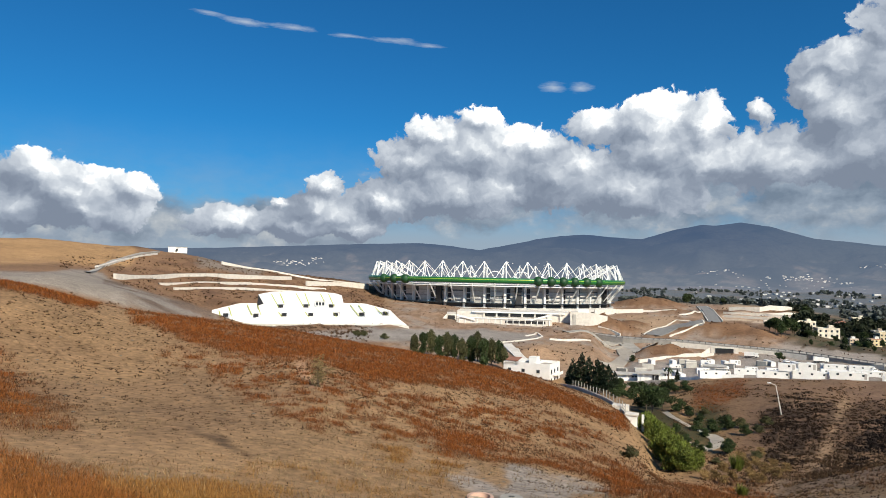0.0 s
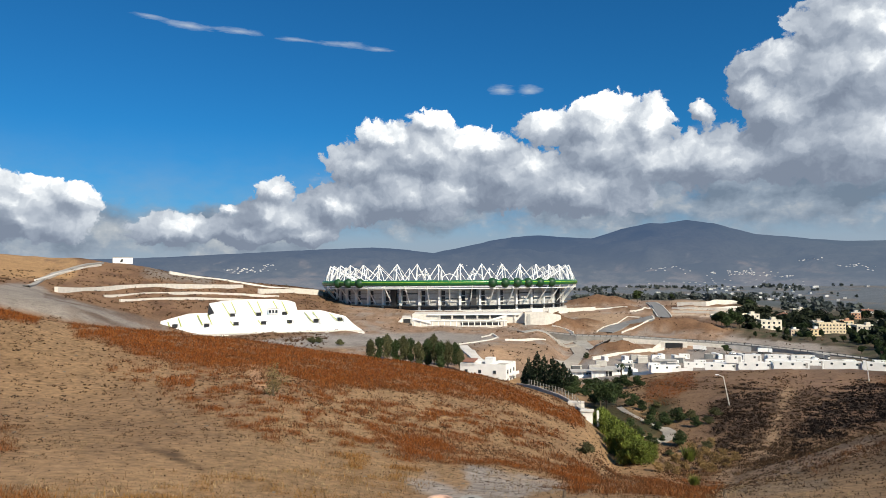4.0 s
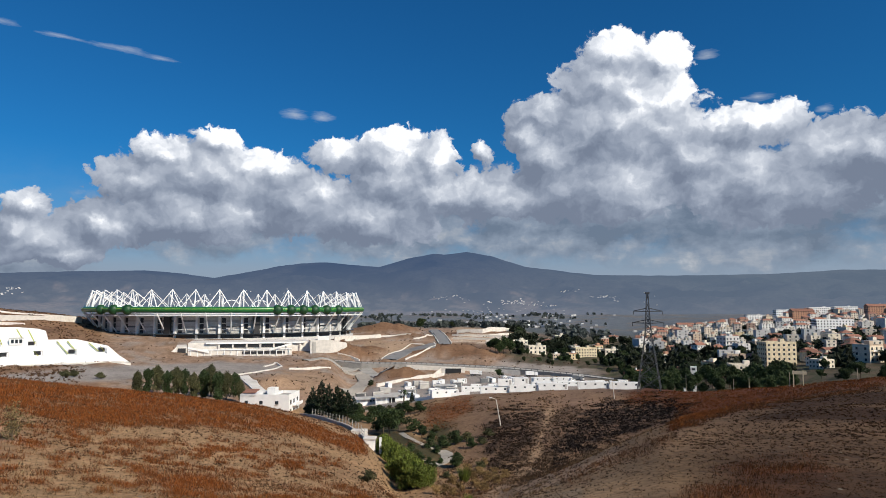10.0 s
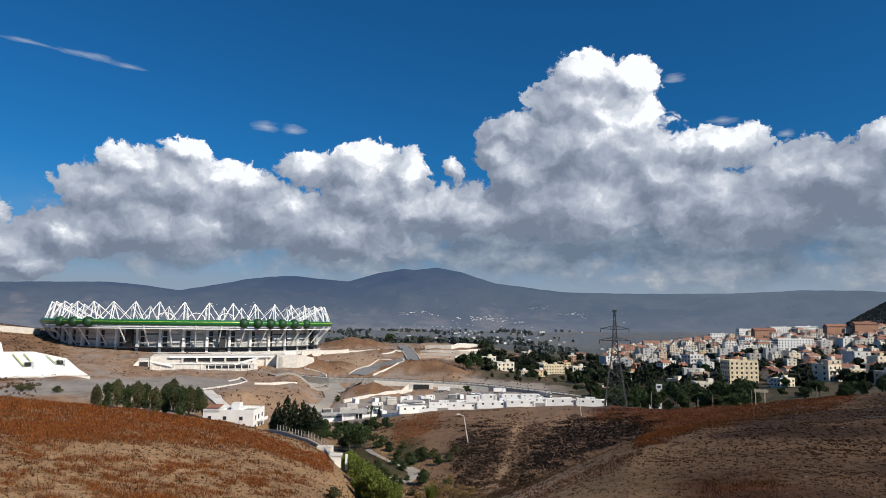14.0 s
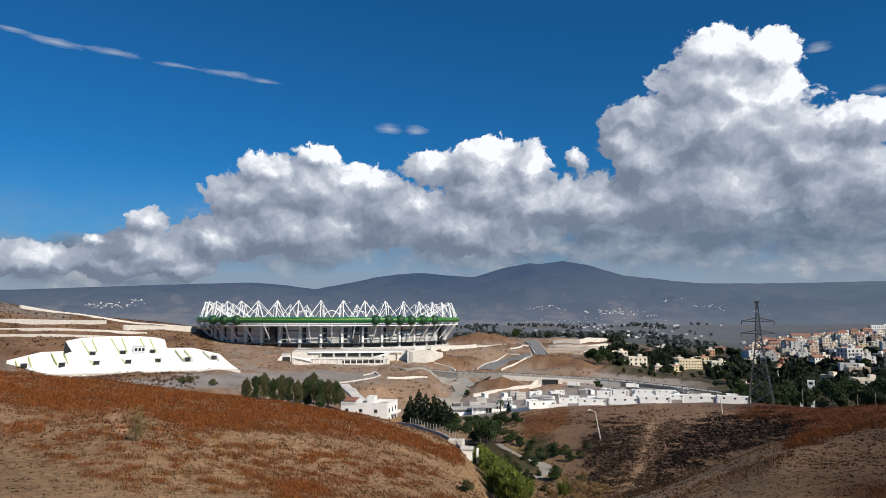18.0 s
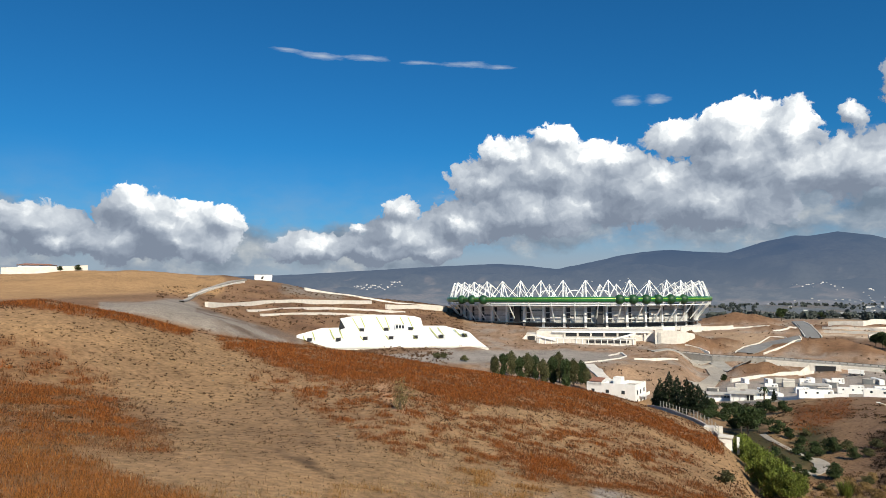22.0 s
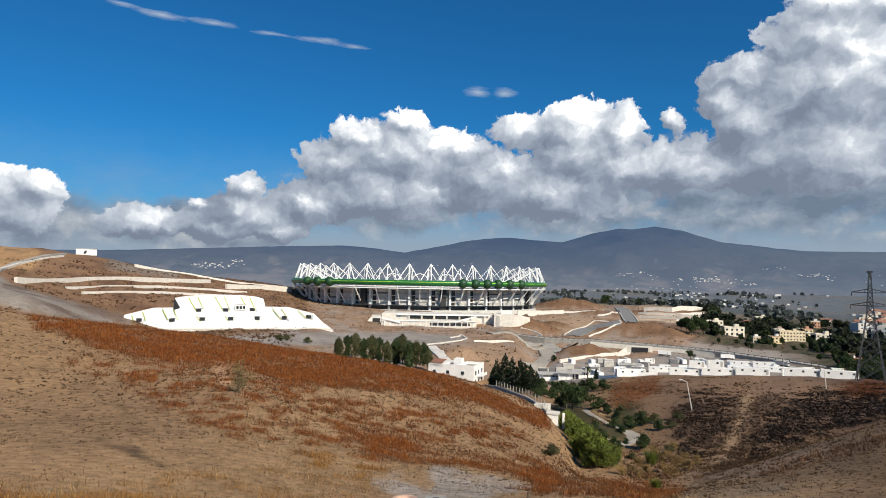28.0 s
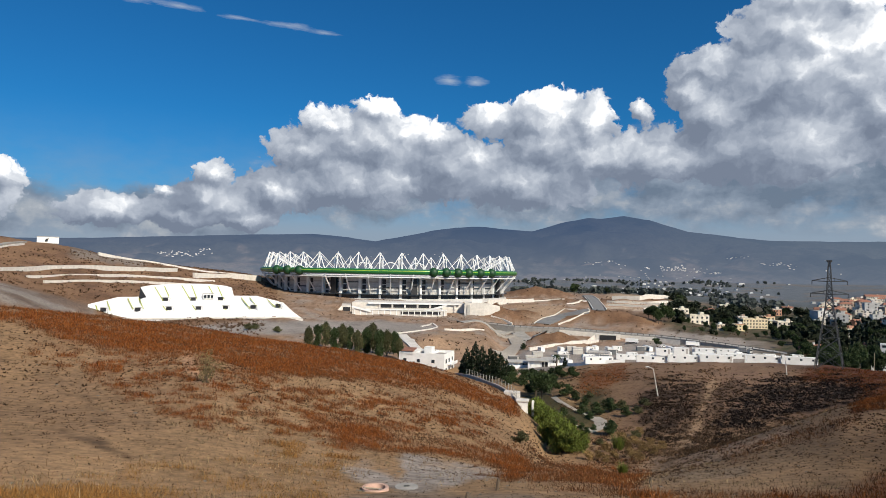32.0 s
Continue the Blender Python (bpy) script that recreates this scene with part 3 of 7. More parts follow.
def land(az, r, rough=1.0):
    """The ground's height at arrays of azimuth (degrees) and distance: a smooth curve through the layers, with heaps and rough relief."""
    az, r = np.asarray(az, float), np.asarray(r, float)
    R, Z = knots(az)
    h = np.diff(R, axis=0)
    s = np.diff(Z, axis=0) / h
    tan = np.zeros_like(Z)
    tan[1:-1] = np.where(s[:-1] * s[1:] > 0, 2 * s[:-1] * s[1:] / (s[:-1] + s[1:] + 1e-12), 0)
    tan[0], tan[-1] = s[0], s[-1]
    i = np.clip((R <= r[None]).sum(0) - 1, 0, len(R) - 2)
    take = lambda m, k: np.take_along_axis(m, k[None], 0)[0]
    r0, hh = take(R, i), take(h, i)
    t = np.clip((r - r0) / hh, 0, 1)
    z = ((1 + 2 * t) * (1 - t) ** 2 * take(Z, i) + t * (1 - t) ** 2 * hh * take(tan, i) + t * t * (3 - 2 * t) * take(Z, i + 1) + t * t * (t - 1) * hh * take(tan, i + 1))
    x, y = r * np.sin(np.radians(az)), r * np.cos(np.radians(az))
    for a, d, wu, wv, top in HEAPS:
        a0 = radians(a)
        u = (x * math.cos(a0) - y * math.sin(a0)) / wu
        v = (x * math.sin(a0) + y * math.cos(a0) - d) / wv
        q = np.clip(1 - u * u - v * v, 0, 1)
        z = z + top * q ** 1.3 * (1 + 0.25 * vnoise(x / 6, y / 6, 9))
    amp = np.clip(r * 0.0035, 0.03, 2.2) * np.where((az > 13) & (az < 36) & (r > 262) & (r < 430), 0.3, 1.0)
    if not rough:
        return EYE + z
    z = z + amp * fbm(x / (3 + r * 0.03), y / (3 + r * 0.03), 3, 4) + 0.06 * np.clip(r / 40, 0, 1) * fbm(x / 1.2, y / 1.2, 2, 8)
    return EYE + z


def ground(az, r, rough=1.0):
    return float(land(np.array([az]), np.array([float(r)]), rough)[0])


def place(az, r, lift=0.0):
    """A point on the ground."""
    a = radians(az)
    return (r * math.sin(a), r * math.cos(a), ground(az, r) + lift)


def level(az, r, z):
    """A point at a height below or above the eye."""
    a = radians(az)
    return Vector((r * math.sin(a), r * math.cos(a), EYE + z))


def near_line(az, el, line):
    """How far, in degrees, sky points lie from a broken line."""
    best = np.full(np.shape(az), 1e9)
    for (a0, e0), (a1, e1) in zip(line, line[1:]):
        da, de = a1 - a0, e1 - e0
        t = np.clip(((az - a0) * da + (el - e0) * de) / (da * da + de * de), 0, 1)
        best = np.minimum(best, np.hypot((az - a0 - t * da), (el - e0 - t * de)))
    return best


def band(d, width, edge):
    return np.clip((width - d) / edge + 0.5, 0, 1)


# ---- ground sheet ----
# Outlines of patches of growth, as azimuth and degrees above the eye
RUST_RIDGE = [(-25.2, -3.0), (-24.5, -3.3), (-15, -4.6), (-4, -6.1), (6, -7.8), (15.4, -10.9), (15.6, -12.0), (13.7, -11.7), (10.2, -10.7), (5.3, -9.8), (0.5, -9.2), (-6.5, -8.9), (-9.6, -7.9), (-15.1, -7.0), (-19.1, -6.0), (-22.4, -5.0), (-24.6, -4.2), (-25.2, -3.4)]
RUST_STREAK = [(-2.3, -12.0), (0.5, -12.5), (5.4, -14.0), (10.3, -14.4), (16.6, -15.1), (17.1, -16.4), (15.2, -17.1), (10.3, -15.7), (5.4, -15.4), (0.6, -14.7)]
RUST_LEFT = [(-48, -4.0), (-40.2, -5.2), (-36.7, -6.7), (-32.9, -8.2), (-28.8, -11.4), (-34.7, -10.9), (-40.0, -10.3), (-48, -9.6)]
RUST_CORNER = [(-48, -10.2), (-40.0, -10.7), (-35.8, -11.4), (-32.7, -13.3), (-26, -16.0), (-14, -18.5), (-14, -24), (-48, -20)]
RUST_LOW = [(23.7, -17.6), (29.1, -16.8), (37.2, -16.2), (43.2, -15.3), (47, -15.0), (47, -15.8), (43.2, -16.2), (33.3, -17.4), (26.9, -18.1)]
RUST_GULLY = [(17.2, -15.7), (20, -16.0), (23.5, -15.0), (26, -15.6), (25, -17.6), (17, -17.4)]
RUST_KNOLL = [(20.9, -8.2), (24.5, -7.6), (24.6, -8.5), (21.9, -10.3), (20.5, -10.0)]
DOTTED = [(-22.4, -6.6), (-15.1, -7.0), (-8.8, -8.2), (-2.3, -10.0), (3, -10.4), (9, -11.3), (13.5, -12.6), (13, -13.6), (5, -13.2), (0, -12.6), (1.6, -15.6), (-2, -16.0), (-6.4, -14.1), (-10.9, -12.1), (-17.1, -9.1)]
DOTTED_LEFT = [(-45, -2.4), (-38.2, -2.9), (-35.3, -4.7), (-33, -7.0), (-30, -9.5), (-36, -7.2), (-45, -4.8)]
STRAW_NEAR = [(-26, -15.6), (-18, -14.8), (-8, -15.4), (-4, -13.6), (2, -16.2), (0, -20), (-14, -20)]
WEED_RIM = [(-48, 0.9), (-37.7, -0.45), (-33, -1.3), (-27.5, -2.6)]
RUST_BROW = [(37.2, -7.5), (39, -6.6), (43, -6.5), (46, -6.25), (50, -5.7), (56, -4.8), (54.4, -5.6), (50, -6.6), (45.4, -7.7), (42.4, -9.0), (40.9, -9.6), (41.5, -8.4), (40.5, -7.7)]
RUST_EAST = [(41, -15.2), (44, -13.2), (47, -11.8), (50.5, -10.9), (52.5, -11.8), (50, -13.4), (46, -15)]
GOLD_BROW = [(31.5, -13.6), (35.5, -12.2), (41.7, -9.2), (40.7, -10.8), (36.0, -12.7), (32.7, -14.5)]
BURNT_EAST = [(31.3, -13.1), (33.6, -11.9), (36.2, -10.9), (38.4, -9.95), (40.7, -8.95), (42.6, -7.7), (40.5, -7.2), (37.8, -7.5), (35.5, -7.7), (33.8, -8.6), (32.2, -9.8), (31.3, -11.2)]
BURNT_WEST = [(25.9, -9.8), (26.9, -8.8), (28.5, -8.3), (30.3, -8.7), (30.0, -10.2), (29.2, -11.7), (28.0, -13.0), (27.0, -13.9), (26.0, -13.2), (25.7, -11.4)]
BARE_STRIP = [(31.2, -8.6), (30.6, -9.9), (30.2, -11.2), (29.6, -12.6), (28.8, -13.6), (27.4, -14.6), (26.2, -15.4)]
APRON = [(-34, -0.2), (-31.7, -0.3), (-28.5, 0.0), (-27.2, -0.2), (-26.4, -0.9), (-23, -2.0), (-21, -2.6), (-18.6, -3.2), (-18.6, -3.9), (-24.4, -3.0), (-30.2, -1.5), (-34, -0.9)]
BARE_FAN = [(30.4, -12.4), (31.0, -13.3), (33.4, -12.6), (36.5, -11.4), (36.5, -13.5), (33, -16.5), (27.0, -16.8), (26.6, -15.6), (28.2, -14.8), (29.0, -13.4)]


def inside(az, el, outline):
    """Degrees to the edge of a patch, positive inside it."""
    odd = np.zeros(np.shape(az), bool)
    for (a0, e0), (a1, e1) in zip(outline, outline[1:] + outline[:1]):
        odd ^= ((e0 > el) != (e1 > el)) & (az < (a1 - a0) * (el - e0) / (e1 - e0 + 1e-9) + a0)
    d = near_line(az, el, outline + outline[:1])
    return np.where(odd, d, -d)


def patch(az, el, outline, ragged, edge=0.5):
    return np.clip((inside(az, el, outline) + ragged) / edge + 0.5, 0, 1)


def weeds(az, el, x, y):
    """How thick rust-red weeds stand, 0 to 1, and how golden they are."""
    j = 0.5 * fbm(x / 7, y / 7, 4, 21) + 0.45 * fbm(x / 1.7, y / 1.7, 3, 22)
    gap = np.clip(0.75 + 1.6 * fbm(x / 2.6, y / 2.6, 3, 23), 0.25, 1)
    spots = np.clip(2.8 * fbm(x / 1.1, y / 1.1, 3, 24) + 0.12, 0, 1)
    thick = np.maximum.reduce([
        patch(az, el, RUST_RIDGE, 0.9 * j, 0.6) * np.clip(gap + 0.2, 0, 1), 0.95 * patch(az, el, RUST_STREAK, 1.3 * j, 0.7) * gap,
        0.95 * patch(az, el, RUST_LEFT, 1.6 * j + 0.2, 0.8) * gap, 1.0 * patch(az, el, RUST_CORNER, 1.8 * j + 0.3, 0.9) * np.clip(gap + 0.15, 0, 1),
        band(near_line(az, el, WEED_RIM) - 0.5 * j, 0.28, 0.3), 0.9 * spots * patch(az, el, DOTTED, 1.6 * j + 0.2, 1.2), 0.8 * spots * patch(az, el, DOTTED_LEFT, 1.6 * j, 1.2),
        np.clip(gap + 0.25, 0, 1) * patch(az, el, RUST_BROW, 0.9 * j + 0.15, 0.6), 0.5 * gap * patch(az, el, RUST_EAST, 2.0 * j, 1.2), 0.95 * patch(az, el, RUST_KNOLL, 0.8 * j, 0.5), 0.6 * gap * patch(az, el, RUST_GULLY, 1.8 * j, 0.9), 0.8 * patch(az, el, RUST_LOW, 1.2 * j, 0.5) * gap,
        0.35 * spots * patch(az, el, STRAW_NEAR, 2 * j, 1.5), 0.16 * gap * patch(az, el, GOLD_BROW, 0.6 * j, 0.5)])
    gold = np.clip(0.3 * patch(az, el, RUST_CORNER, 2 * j + 0.6, 1.5) + 0.12 * patch(az, el, RUST_LEFT, 1.5 * j, 1.2) + patch(az, el, STRAW_NEAR, 2 * j, 1.5) , 0, 1)
    return thick, gold


def burnt_ground(az, el, r, x, y):
    """How charred the far bank is, 0 to 1."""
    n2 = fbm(x / 3.5, y / 3.5, 4, 32)
    k = np.maximum(patch(az, el, BURNT_EAST, 1.1 * n2, 0.5), 0.85 * patch(az, el, BURNT_WEST, 1.3 * n2, 0.6))
    k = np.maximum(k, 0.62 * patch(az, el, [(25.5, -9.6), (29, -8.6), (34, -8.2), (40, -6.9), (41, -8.8), (35, -12), (31, -14), (28, -14.2)], 1.5 * n2, 0.9))
    k = k * (1 - 0.85 * band(near_line(az, el, BARE_STRIP) - 0.8 * n2, 0.2, 0.35))
    return k * ((r > np.interp(az, [18, 27, 32, 38, 42, 55], [96, 92, 94, 100, 107, 135])) & (r < 235))


def soil(az, el, r, x, y):
    """Base colour of the ground by zone, with east shade and far haze put in."""
    def mixin(c, k, colour):
        return c + (np.asarray(colour) - c) * np.clip(k, 0, 1)[..., None]

    n1, n2 = fbm(x / 14, y / 14, 4, 31), fbm(x / 3.5, y / 3.5, 3, 32)
    c = np.empty(az.shape + (3,))
    c[:] = (0.275, 0.183, 0.10)
    right = np.clip((az - 20) / 12, 0, 1) * (r < 260)
    c = mixin(c, right * 0.9, (0.29, 0.197, 0.108))
    c = mixin(c, np.clip((az - 22) / 3, 0, 1) * np.clip((r - 118) / 25, 0, 1) * (r < 262), (0.185, 0.122, 0.082))
    # East field: dark brown soil, part of it cloud shade put into the colour
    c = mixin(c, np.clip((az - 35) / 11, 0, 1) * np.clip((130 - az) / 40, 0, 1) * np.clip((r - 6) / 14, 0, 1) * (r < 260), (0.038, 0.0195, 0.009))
    # dark clods; the band by the dry bush also holds its painted shade
    c = mixin(c, 0.8 * (band(near_line(az, el, [(-20.5, -12.6), (-18.7, -13.1), (-16.5, -14.4), (-15.1, -14.8)]) - 0.9 * n2, 0.12, 0.3) + band(near_line(az, el, [(-11.8, -8.9), (-10.0, -9.4)]) - 0.6 * n2, 0.25, 0.3)) * (r < 120), (0.05, 0.034, 0.022))
    c = mixin(c, 0.5 * np.clip(n1 * 2.5 + 0.1, 0, 1) * (r < 260), (0.20, 0.13, 0.075))
    w_thick, gold = weeds(az, el, x, y)
    front = (r < 260)
    c = mixin(c, 0.85 * w_thick * front * (1 - 0.5 * gold), (0.140, 0.055, 0.021))
    # soil under the east brow weeds: dark red, shading included
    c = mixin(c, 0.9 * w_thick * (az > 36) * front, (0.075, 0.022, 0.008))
    c = mixin(c, 0.5 * w_thick * gold * front, (0.30, 0.16, 0.05))
    c = mixin(c, 0.45 * np.maximum(patch(az, el, DOTTED_LEFT, 1.5 * n2, 2.0), patch(az, el, RUST_LEFT, 1.5 * n2 + 0.5, 1.5)) * front, (0.15, 0.08, 0.038))
    c = mixin(c, 0.8 * patch(az, el, [(-12.4, -7.2), (-11.6, -7.0), (-10.8, -8.2), (-9.4, -9.6), (-8.0, -10.2), (-10.8, -9.6), (-12.0, -8.4)], 0.4 * n2, 0.4) * (r < 120), (0.35, 0.22, 0.135))
    # ash and grey rubble by the well ring
    c = mixin(c, 0.85 * patch(az, el, [(0.6, -16.4), (2.5, -16.2), (5.4, -16.9), (6.4, -15.8), (12.8, -16.6), (14.2, -17.0), (10.3, -18.1), (5.5, -18.1), (1.6, -17.5)], 1.2 * n2, 0.5) * front, (0.30, 0.285, 0.265))
    c = mixin(c, 0.55 * patch(az, el, [(-3, -18.0), (15.2, -17.6), (20, -20), (18, -23), (-1.2, -23)], 2.5 * n2, 1.0) * front, (0.17, 0.15, 0.125))
    # burnt slope across the gully, with a bare strip
    burnt = burnt_ground(az, el, r, x, y)
    beyond = (r > np.interp(az, [18, 27, 32, 38, 42, 55], [96, 92, 94, 100, 107, 135])) & (r < 235)
    c = mixin(c, 0.5 * beyond * (az > 20) * (az < 28) * np.clip(0.6 + n2, 0, 1), (0.11, 0.068, 0.04))
    c = mixin(c, 0.9 * np.maximum(band(near_line(az, el, BARE_STRIP) - 0.5 * n2, 0.35, 0.4), patch(az, el, BARE_FAN, 0.6 * n2, 0.5)) * (r > 60) * (r < 235), (0.32, 0.225, 0.142))
    c = mixin(c, 0.94 * burnt * np.clip(0.88 + 3.2 * fbm(x / 1.3, y / 1.3, 3, 33), 0.15, 1), (0.018, 0.012, 0.009))
    c = mixin(c, 0.8 * band(near_line(az, el, [(26, -16.0), (29, -15.7), (33.3, -14.9)]) - 0.5 * n2, 0.35, 0.4) * (r < 120), (0.25, 0.19, 0.125))
    # green and dark ground in the gully
    c = mixin(c, band(near_line(az, el, [(17.5, -10.5), (20, -12.5), (22, -11)]) - n2, 1.2, 0.8) * (r > 110) * (r < 260), (0.05, 0.046, 0.022))
    # tan hill with ploughed top, grey apron and brown banks to the west
    west = (az < -5) * (r > 260)
    c = mixin(c, west * 1.0, (0.20, 0.125, 0.075))
    c = mixin(c, west * band(near_line(az, el, [(-60, 1.2), (-37.7, 1.2), (-30, 1.6), (-26, 1.3)]), 1.15, 0.3), (0.33, 0.215, 0.112))
    c = mixin(c, west * patch(az, el, APRON, 0.2 * n1, 0.2), (0.245, 0.225, 0.20))
    c = mixin(c, west * 0.8 * band(near_line(az, el, [(-20, 0.8), (-15.5, 0.2)]) - 0.4 * n1, 0.45, 0.25), (0.20, 0.185, 0.165))
    c = mixin(c, west * 0.7 * np.clip(n1 * 3 - 0.1, 0, 1) * (r > 300) * (az > -27), (0.10, 0.06, 0.04))
    # building site: pale earth and grey dust
    site = (az >= -5) * (az < 36) * (r > 262) * (r < 900) * np.clip((az + 6) / 2, 0, 1)
    c = mixin(c, site * 1.0, (0.285, 0.202, 0.142))
    c = mixin(c, site * 0.75 * np.clip(n1 * 3 + 0.1, 0, 1), (0.27, 0.25, 0.225))
    c = mixin(c, site * 0.75 * np.clip(n2 * 4 - 0.2, 0, 1), (0.17, 0.105, 0.062))
    c = mixin(c, (az >= -16) * (r > 262) * (r < 900) * patch(az, el, [(-14, -4.9), (-6, -4.45), (3.3, -4.4), (8.1, -4.6), (8.7, -5.0), (7.0, -5.3), (3.3, -5.5), (-6, -5.7), (-14, -5.6)], 0.3 * n1, 0.2), (0.265, 0.25, 0.232))
    c = mixin(c, site * 0.9 * patch(az, el, [(15.2, -2.85), (19.4, -2.85), (19.0, -3.5), (17.0, -4.3), (15.8, -4.3)], 0.2 * n2, 0.2), (0.34, 0.25, 0.17))
    c = mixin(c, site * 0.9 * patch(az, el, [(22.9, -1.6), (28.6, -1.6), (29.4, -2.8), (27, -3.2), (22.6, -2.9)], 0.2 * n2, 0.2), (0.36, 0.27, 0.185))
    c = mixin(c, site * 0.9 * patch(az, el, [(23.2, -3.0), (26.5, -3.2), (28.6, -3.6), (27.5, -4.5), (25, -3.9)], 0.4 * n2, 0.3), (0.13, 0.08, 0.05))
    c = mixin(c, site * 0.85 * patch(az, el, [(14.5, -8.2), (24, -7.8), (34, -6.95), (38, -6.6), (37, -4.6), (30, -4.3), (25.5, -5.0), (24, -6), (16, -6.6)], 0.5 * n1, 0.4), (0.275, 0.262, 0.245))
    for a, d, wu, wv, top in HEAPS:
        a0 = radians(a)
        q = np.hypot((x * math.cos(a0) - y * math.sin(a0)) / wu, (x * math.sin(a0) + y * math.cos(a0) - d) / wv)
        c = mixin(c, band(q, 0.95, 0.2), (0.195, 0.118, 0.070))
        c = mixin(c, 0.6 * band(q, 0.9, 0.3) * np.clip(n2 * 4, 0, 1), (0.12, 0.070, 0.042))
    c = mixin(c, 0.9 * site * patch(az, el, [(6.6, -5.9), (8.2, -5.4), (11.6, -5.3), (13.2, -6.2), (11.5, -7.4), (7.6, -7.4)], 0.3 * n2, 0.3), (0.32, 0.225, 0.148))
    for line in ([(23.3, -2.36), (26, -2.33), (28.7, -2.42)], [(22.9, -2.62), (25.5, -2.66), (28.8, -2.72)], [(22.8, -2.88), (25.5, -2.98), (28.9, -3.02)]):
        c = mixin(c, 0.9 * site * (r > 560) * band(near_line(az, el, line), 0.06, 0.05), (0.56, 0.48, 0.39))
    # town ground; plain and far hill turn blue-grey, haze put into the soil colour
    town = np.maximum((az >= 33) * (r > 262) * np.clip((az - 33) / 3, 0, 1), (r > 492 + 25 * n1) * (r < 900) * np.clip((az - 27) / 1.5, 0, 1))
    c = mixin(c, town, (0.10, 0.08, 0.055))
    c = mixin(c, town * np.clip(n2 * 3 + 0.3, 0, 1), (0.05, 0.055, 0.03))
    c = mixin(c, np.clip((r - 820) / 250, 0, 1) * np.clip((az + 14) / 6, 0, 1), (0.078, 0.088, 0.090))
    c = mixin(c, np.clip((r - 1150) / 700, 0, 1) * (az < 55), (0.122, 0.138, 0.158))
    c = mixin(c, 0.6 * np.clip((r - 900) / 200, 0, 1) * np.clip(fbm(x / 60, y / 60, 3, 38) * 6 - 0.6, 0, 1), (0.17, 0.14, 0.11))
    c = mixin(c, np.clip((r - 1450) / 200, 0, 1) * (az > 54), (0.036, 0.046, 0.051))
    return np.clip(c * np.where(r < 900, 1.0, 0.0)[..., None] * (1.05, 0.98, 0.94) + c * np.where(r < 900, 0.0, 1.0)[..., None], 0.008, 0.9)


def sheet(name, az, r, heights, colour, mat, label, closed=False):
    """A mesh over a fan of azimuths and distances, with its soil attribute."""
    na, nr = len(az), len(r)
    A, Rr = np.meshgrid(az, r, indexing="ij")
    z = heights(A.ravel(), Rr.ravel()).reshape(A.shape)
    x, y = Rr * np.sin(np.radians(A)), Rr * np.cos(np.radians(A))
    el = np.degrees(np.arctan2(z - EYE, Rr))
    me = bpy.data.meshes.new(name)
    co = np.stack([x, y, z], -1).reshape(-1, 3)
    i, j = np.meshgrid(np.arange(na if closed else na - 1), np.arange(nr - 1), indexing="ij")
    k = (i + 1) % na
    quads = np.stack([i * nr + j, i * nr + j + 1, k * nr + j + 1, k * nr + j], -1).reshape(-1, 4)
    me.vertices.add(len(co))
    me.vertices.foreach_set("co", co.ravel())
    me.loops.add(quads.size)
    me.loops.foreach_set("vertex_index", quads.ravel().astype(np.int32))
    me.polygons.add(len(quads))
    me.polygons.foreach_set("loop_start", np.arange(0, quads.size, 4, dtype=np.int32))
    me.polygons.foreach_set("use_smooth", np.ones(len(quads), bool))
    me.update(calc_edges=True)
    c = colour(A.ravel(), el.ravel(), Rr.ravel(), x.ravel(), y.ravel())
    me.color_attributes.new("soil", "FLOAT_COLOR", "POINT").data.foreach_set("color", np.concatenate([c, np.ones((len(c), 1))], 1).ravel())
    me.materials.append(mat)
    me.validate()
    return tagged(new(name, me), label, kind="structure")


fan = np.concatenate([np.arange(-44, 76, 0.24), np.arange(76, 316, 4.0)])
fan = (fan + 180) % 360 - 180
rings = np.concatenate([[0.02, 0.5], np.geomspace(1.0, 2650, 380)])
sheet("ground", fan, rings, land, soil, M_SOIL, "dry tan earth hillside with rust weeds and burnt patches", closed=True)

# mountains: azimuth, degrees above the eye
SKYLINE = [(-60, 1.6), (-30, 1.7), (-21, 1.9), (-14.8, 2.25), (-8.6, 2.62), (-5, 2.75), (-2.2, 2.88), (0.5, 2.7), (3.1, 2.4), (7.9, 3.37), (10, 3.7), (12.1, 3.83), (14, 3.65), (16.7, 3.5), (19, 4.2), (21.35, 4.66), (22.3, 4.55), (24.2, 4.8), (26.2, 4.46), (29.2, 3.5),
           (34.6, 2.78), (40.8, 2.62), (49, 2.64), (53.3, 2.84), (57.3, 2.75), (62, 2.3), (80, 1.8)]


def range_height(az, r):
    top = np.interp(az, [q[0] for q in SKYLINE], [q[1] for q in SKYLINE])
    t = np.clip((r - 2600) / 1700, 0, 1)
    el = -0.9 + (top + 0.9) * t ** 0.85
    x, y = r * np.sin(np.radians(az)), r * np.cos(np.radians(az))
    fold = 1 - np.abs(fbm(x / 420, y / 420, 4, 51)) * 2
    el = el + 1.05 * (fold - 0.6) * 1.35 * np.sin(np.pi * t) + 0.04 * fbm(x / 60, y / 60, 3, 55) * np.clip(t * 4, 0, 1)
    el = np.where(r > 4300, top - (r - 4300) / 600 * 3, el)
    return EYE + r * np.tan(np.radians(el))


